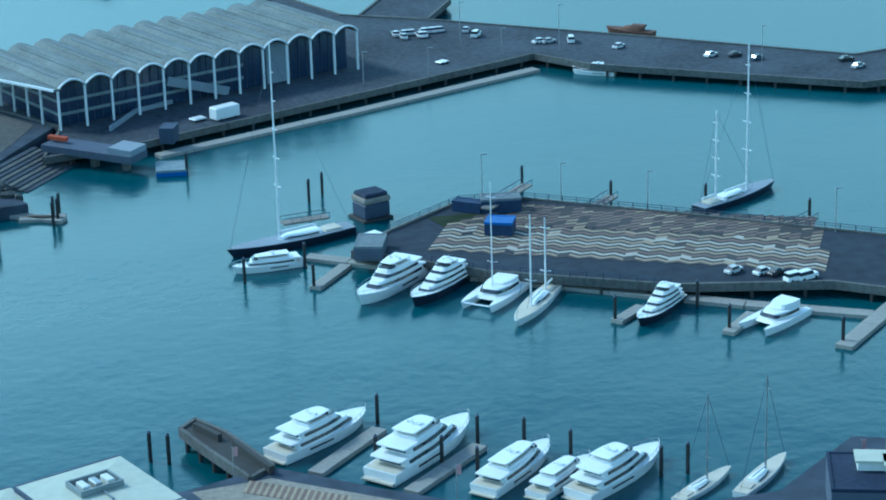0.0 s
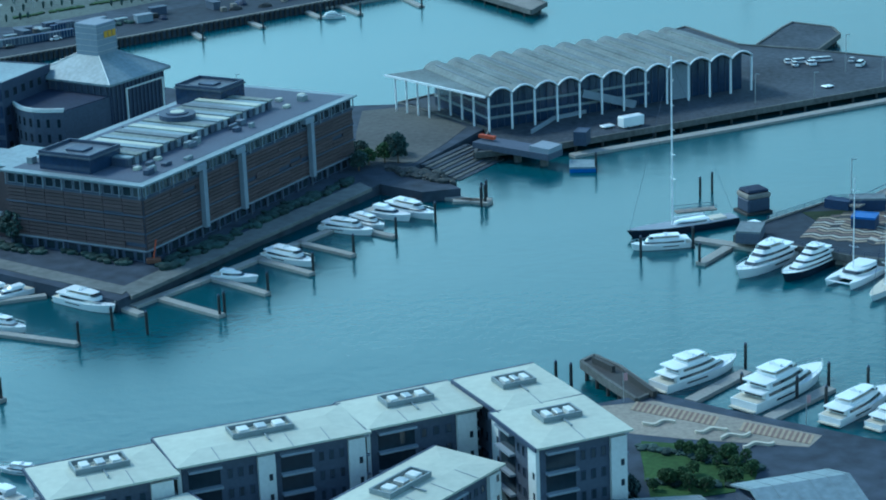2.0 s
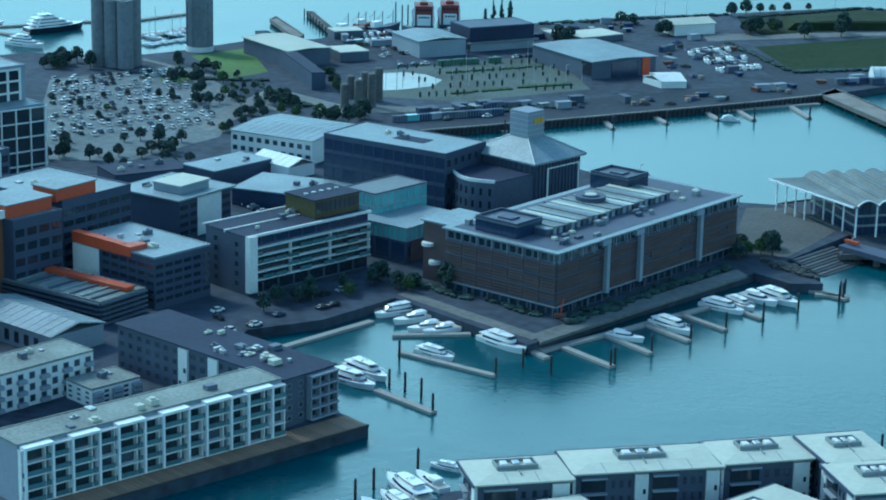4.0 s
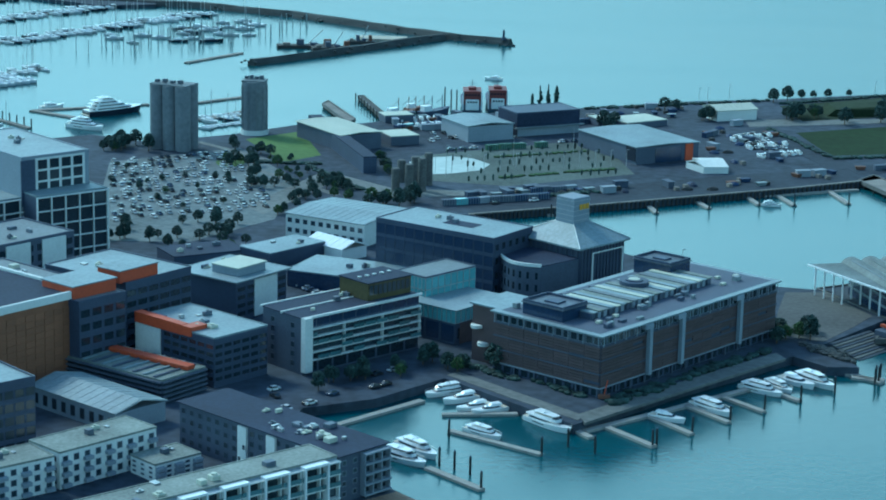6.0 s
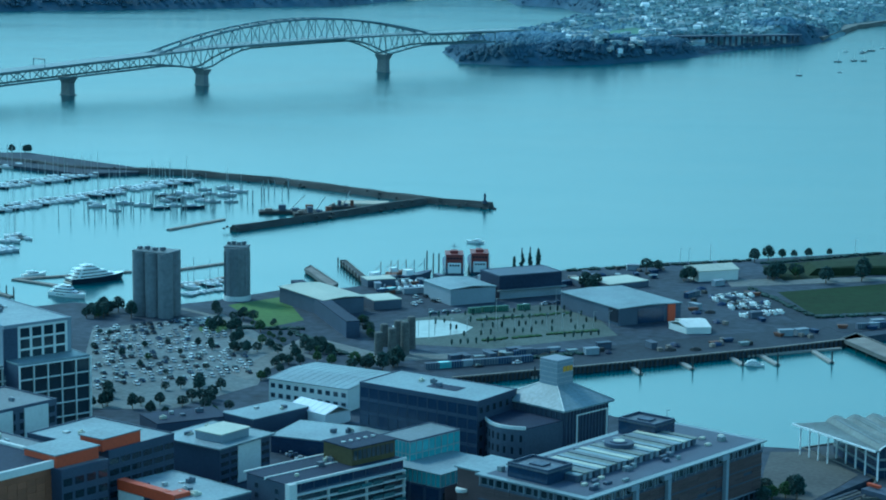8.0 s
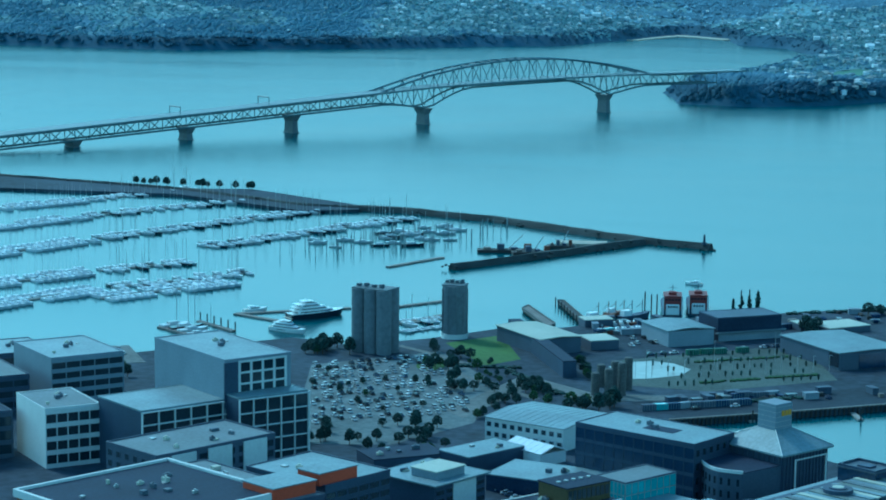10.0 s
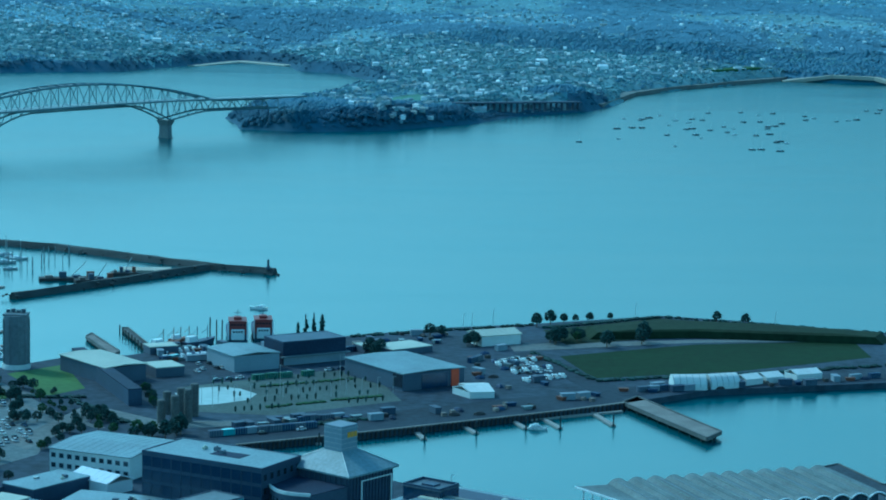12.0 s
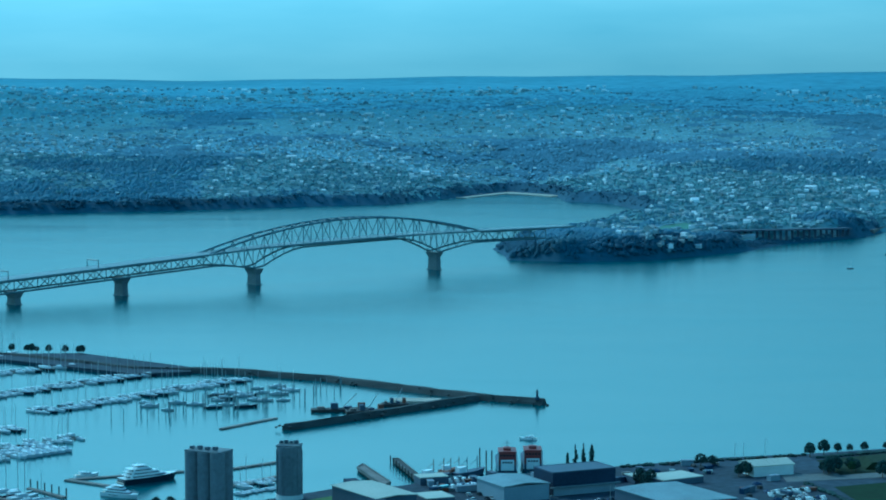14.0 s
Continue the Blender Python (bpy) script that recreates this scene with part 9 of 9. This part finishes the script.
def quay_fenders():
    q = empty("quay_fender_row", Matrix(), "dark timber fender piles along the quay face", "quay wall", kind="structure")
    me = boxmesh("fender_pile", -0.22, 0.22, -0.3, 0.3, -3, LAND + 0.15, DARKTIMBER)
    for a, b, n in (((33.9, 633.2), (93.8, 663.8), 44), ((93.8, 663.8), (117.2, 677.5), 16), ((-2.9, 615.9), (33.9, 633.2), 30)):
        for k in range(n):
            p = lerp(a, b, (k + 0.5) / n)
            share("fender_pile", me, pose(p[0], p[1] - 0.2, 0, 0, 0, heading(a, b)), q)
        bm = bmesh.new()
        bar(bm, (*a, LAND + 0.35), (*b, LAND + 0.35), 0.7, 0.4)
        part("kerb_beam", bm, GREYTIMBER, q)


quay_fenders()


# raised dark bank along the shore of the park
bm = bmesh.new()
foot = [(121.8, 806.0), (154.3, 823.3), (199.6, 811.9), (234.9, 795.5), (229.4, 784.6), (162.3, 795.7), (122.7, 791.1)]
mid = (sum(p[0] for p in foot) / 7, sum(p[1] for p in foot) / 7)
loft(bm, [[(*p, LAND - 0.1) for p in foot], [(*lerp(p, mid, 0.06), LAND + 2.6) for p in foot], [(*lerp(p, mid, 0.3), LAND + 3.2) for p in foot]])
bmesh.ops.recalc_face_normals(bm, faces=bm.faces)
tagged(part("ground_bank", bm, GRASSDARK), "raised dark grass bank by the shore", "bank", kind="structure")


# slim dark cypresses behind the black shed
def cypress(p, h):
    t = empty("cypress", pose(p[0], p[1], LAND), "slim dark cypress tree behind the shed", "tree", "cypresses")
    bm = bmesh.new()
    tube(bm, (0, 0, -0.2), (0, 0, h * 0.5), 0.15, 6, 0.08)
    part("trunk", bm, BARK, t)
    rng = random.Random(int(h * 100))
    vs, fs = [], []
    for k in range(40):
        f = k / 39
        r, a = 0.14 * h * math.sin(math.pi * min(1, f * 0.8 + 0.15)) * rng.random(), rng.uniform(0, 6.28)
        o, s = len(vs), h * 0.075 * rng.uniform(0.7, 1.2)
        vs += [(v[0] * s + r * math.cos(a), v[1] * s + r * math.sin(a), v[2] * s * 1.4 + h * (0.1 + 0.86 * f)) for v in CLUMP_V]
        fs += [[i + o for i in g] for g in CLUMP_F]
    me = bpy.data.meshes.new("crown")
    me.from_pydata(vs, [], fs)
    me.materials.append(LEAF)
    ob = new("crown", me)
    ob.parent = t


for p, h in (((17.9, 791.9), 5.2), ((20.8, 794.5), 6.0), ((23.6, 794.8), 6.2), ((26.7, 797.5), 7.0)):
    cypress(p, h)
for p, s in (((43.0, 757.8), 0.9), ((45.6, 762.4), 0.8), ((76.9, 776.1), 0.8), ((80.6, 778.6), 0.8), ((108.1, 787.4), 0.9), ((111.5, 785.2), 0.9), ((65.5, 796.3), 0.9), ((69.6, 796.6), 0.8), ((128.5, 781.4), 1.0), ((141.8, 786.7), 1.1)):
    tree(p, s)


# skips, pallets and gear lying about the working yards
def yard_gear():
    rng = random.Random(55)
    kinds = []
    for nm, lab, cat, mats in (("waste_skip", "steel waste skip in the working yard", "skip", (GREYSTEEL, RUST, DARKBLUE)), ("timber_crate", "weathered timber crate in the yard", "crate", (GREYTIMBER, DARKTIMBER)), ("site_cabin", "small site cabin with a flat roof", "cabin", (GREYWALL, PALEWALL, DARKWALL)), ("tarpaulin", "dark tarpaulin drawn over stored gear", "tarpaulin", (DARKTIMBER, DARKBLUE, ROOFDARK))):
        for m in mats:
            bm = bmesh.new()
            if nm == "waste_skip":
                loft(bm, [[(-1.2, -0.7, 0), (1.2, -0.7, 0), (1.2, 0.7, 0), (-1.2, 0.7, 0)], [(-1.7, -0.9, 1.1), (1.7, -0.9, 1.1), (1.7, 0.9, 1.1), (-1.7, 0.9, 1.1)]])
            elif nm == "timber_crate":
                box(bm, -0.8, 0.8, -0.7, 0.7, 0, 1.1, bevel=0.08)
            elif nm == "site_cabin":
                box(bm, -2.2, 2.2, -1, 1, 0, 1.9, bevel=0.05)
                box(bm, -2.35, 2.35, -1.15, 1.15, 1.9, 2.05)
                box(bm, -0.4, 0.4, -1.06, -0.98, 0.1, 1.6)
            else:
                bmesh.ops.create_icosphere(bm, subdivisions=2, radius=1.0)
                for v in bm.verts:
                    v.co = Vector((v.co.x * 1.9, v.co.y * 1.2, max(0, v.co.z) * 1.1)) * rng.uniform(0.85, 1.1)
            me = bpy.data.meshes.new(nm)
            bm.to_mesh(me)
            bm.free()
            me.materials.append(m)
            kinds.append((nm, lab, cat, me))
    for a, b, c, d, n in (((-32.2, 765.8), (-5.2, 777.8), (-3.0, 745.0), (-28.9, 734.0), 24), ((73.8, 764.6), (95.9, 775.1), (105.2, 699.5), (72.5, 684.3), 24), ((36.9, 793.7), (74.4, 804.2), (74.7, 785.2), (37.7, 767.3), 18),
                          ((-2.4, 644.0), (46.2, 661.2), (45.7, 652.8), (-2.3, 633.8), 26), ((47.6, 657.1), (111.1, 690.3), (109.3, 678.4), (47.0, 647.2), 22), ((119.8, 699.2), (218.1, 721.6), (216.2, 715.4), (118.5, 691.7), 24),
                          ((-69.8, 569.1), (-48.6, 577.1), (-41.8, 565.0), (-67.8, 553.9), 14), ((-27.4, 765.2), (32.3, 783.3), (31.5, 764.2), (-26.5, 741.0), 16)):
        for _ in range(n):
            u, v = rng.random(), rng.random()
            p = lerp(lerp(a, b, u), lerp(d, c, u), v)
            nm, lab, cat, me = rng.choice(kinds)
            ob = new(nm, me)
            ob.matrix_basis = pose(p[0], p[1], LAND + 0.03, 0, 0, heading(a, b) + rng.choice((0, 90)) + rng.uniform(-15, 15))
            tagged(ob, lab, cat, "yard gear")


yard_gear()


# ---- quarter inland of the car park ----
def inland():
    for A, B, D, z, wall, roof, lab in (((-177.4, 609.0), (-160.0, 622.8), (-191.4, 634.2), 15.0, PALEWALL, ROOFMETAL, "pale office block with window rows"),
                                        ((-199.4, 587.9), (-181.5, 601.0), (-214.6, 613.7), 12.0, DARKWALL, ROOFGREY, "dark office block with window rows"),
                                        ((-205.1, 640.5), (-189.5, 651.1), (-216.6, 660.2), 9.0, GREYWALL, ROOFMETAL, "grey workshop with a metal roof"),
                                        ((-232.2, 612.8), (-215.8, 626.8), (-245.5, 634.8), 10.0, WHITEWALL, ROOFWHITE, "white warehouse with a pale roof"),
                                        ((-157.8, 535.8), (-145.8, 544.4), (-167.9, 555.6), 17.0, WHITEWALL, ROOFGREY, "white apartment block with dark windows"),
                                        ((-189.3, 531.9), (-169.5, 546.2), (-201.6, 554.4), 14.0, GREYWALL, ROOFDARK, "grey apartment block with dark roof")):
        b, L, W, H = building("inland_block", lab, A, B, D, z, wall, roof, 0.4, plant=5, group="inland blocks")
        for side in ("s", "e"):
            bands(b, side, L, W, 0.5, H - 0.6, max(2, int(H / 3.2)), wall, GLASS, 0.3, 1.2, 5, name="spandrel")
    land("car_park_inland", [(-242.6, 679.1), (-177.5, 698.4), (-165.5, 672.1), (-235.4, 648.8)], LAND + 0.09, PAVING, "grey car park by the boat yard", "car park", z0=LAND - 0.5)
    car_rows((-238.6, 677.9), (-178.7, 696.2), (-169.8, 675.1), (-233.5, 653.4), 4, 16, 0.6)
    tree_patch((-233.9, 644.8), (-168.0, 668.1), (-162.6, 646.5), (-225.5, 621.5), 12, 0.7)
    tree_patch((-210.5, 579.4), (-158.4, 604.2), (-148.9, 567.6), (-197.4, 542.6), 10, 0.7)


inland()


# the rest of the marina, far off towards the west
def far_marina():
    rng = random.Random(61)
    uv = [(-1, -0.3, 0), (0.4, -0.32, 0), (1, 0, 0.05), (0.4, 0.32, 0), (-1, 0.3, 0), (-1, -0.3, 0.22), (0.4, -0.32, 0.24), (1, 0, 0.3), (0.4, 0.32, 0.24), (-1, 0.3, 0.22),
          (-0.4, -0.18, 0.22), (0.35, -0.15, 0.24), (0.35, 0.15, 0.24), (-0.4, 0.18, 0.22), (-0.35, -0.15, 0.4), (0.1, -0.13, 0.4), (0.1, 0.13, 0.4), (-0.35, 0.15, 0.4),
          (0.08, -0.015, 0.3), (0.11, -0.015, 0.3), (0.095, 0.015, 0.3), (0.095, 0, 2.3)]
    uf = [(5, 6, 7, 8, 9), (0, 1, 6, 5), (1, 2, 7, 6), (2, 3, 8, 7), (3, 4, 9, 8), (4, 0, 5, 9), (14, 15, 16, 17), (10, 11, 15, 14), (11, 12, 16, 15), (12, 13, 17, 16), (13, 10, 14, 17), (18, 19, 21), (19, 20, 21), (20, 18, 21)]
    pl = []
    for a, b in (((-319.2, 832.6), (-255.8, 938.1)), ((-347.9, 907.8), (-278.6, 1011.7)), ((-373.2, 973.9), (-294.7, 1069.8)), ((-296.1, 771.9), (-231.8, 854.5)), ((-268.8, 741.8), (-217.7, 814.6)), ((-212.2, 794.0), (-173.2, 838.2))):
        pontoon(a, b, 1.4, group="marina walkways")
        L, ang = gap(a, b), math.radians(heading(a, b))
        for k in range(int(L / 3.4)):
            p = lerp(a, b, (k + 0.5) / int(L / 3.4))
            for s in (-1, 1):
                if rng.random() < 0.88:
                    q = rng.uniform(3.4, 5.2)
                    pl.append((p[0] - math.sin(ang) * s * 5.5, p[1] + math.cos(ang) * s * 5.5, 0, q, q, q, ang + s * 1.57 + rng.uniform(-0.05, 0.05)))
    scatter("distant_boats", MARINAWHITE, "rows of small white yachts in the far marina", "boats", uv, uf, pl)


far_marina()


# paved promenade in front of the hotel, with planting beds
land("promenade", [(22.2, 428.6), (43.8, 452.2), (68.6, 478.8), (67.0, 483.3), (43.3, 458.3), (21.0, 434.0)], LAND + 0.1, PAVING, "pale paved promenade along the hotel quay", "promenade", z0=LAND - 0.5)
land("promenade_side", [(20.8, 430.1), (7.1, 444.3), (-5.9, 459.0), (-3.7, 461.8), (9.1, 447.6), (22.4, 433.2)], LAND + 0.105, PAVING, "pale paved promenade beside the inner dock", "promenade", z0=LAND - 0.5)
for a, b, n in (((27.9, 443.5), (46.0, 464.1), 60), ((48.4, 466.9), (65.0, 485.2), 60), ((13.4, 457.2), (23.0, 446.1), 40), ((-0.9, 466.8), (9.3, 456.9), 40)):
    hedge(a, b, n, "low planting bed in front of the hotel", 0.7, 1.4)

land("garden_bed", [(82.2, 347.8), (88.8, 342.6), (94.3, 335.7), (91.3, 329.8), (78.7, 329.1)], LAND + 0.11, GARDEN, "green garden between the apartments and the plaza", "garden", z0=LAND - 0.4)
for a, b, n in (((82.2, 346.4), (94.2, 335.3), 60), ((80.5, 335.1), (92.3, 330.2), 60), ((63.4, 329.9), (76.7, 330.4), 60)):
    hedge(a, b, n, "low dark garden hedge by the plaza", 0.6, 0.8)
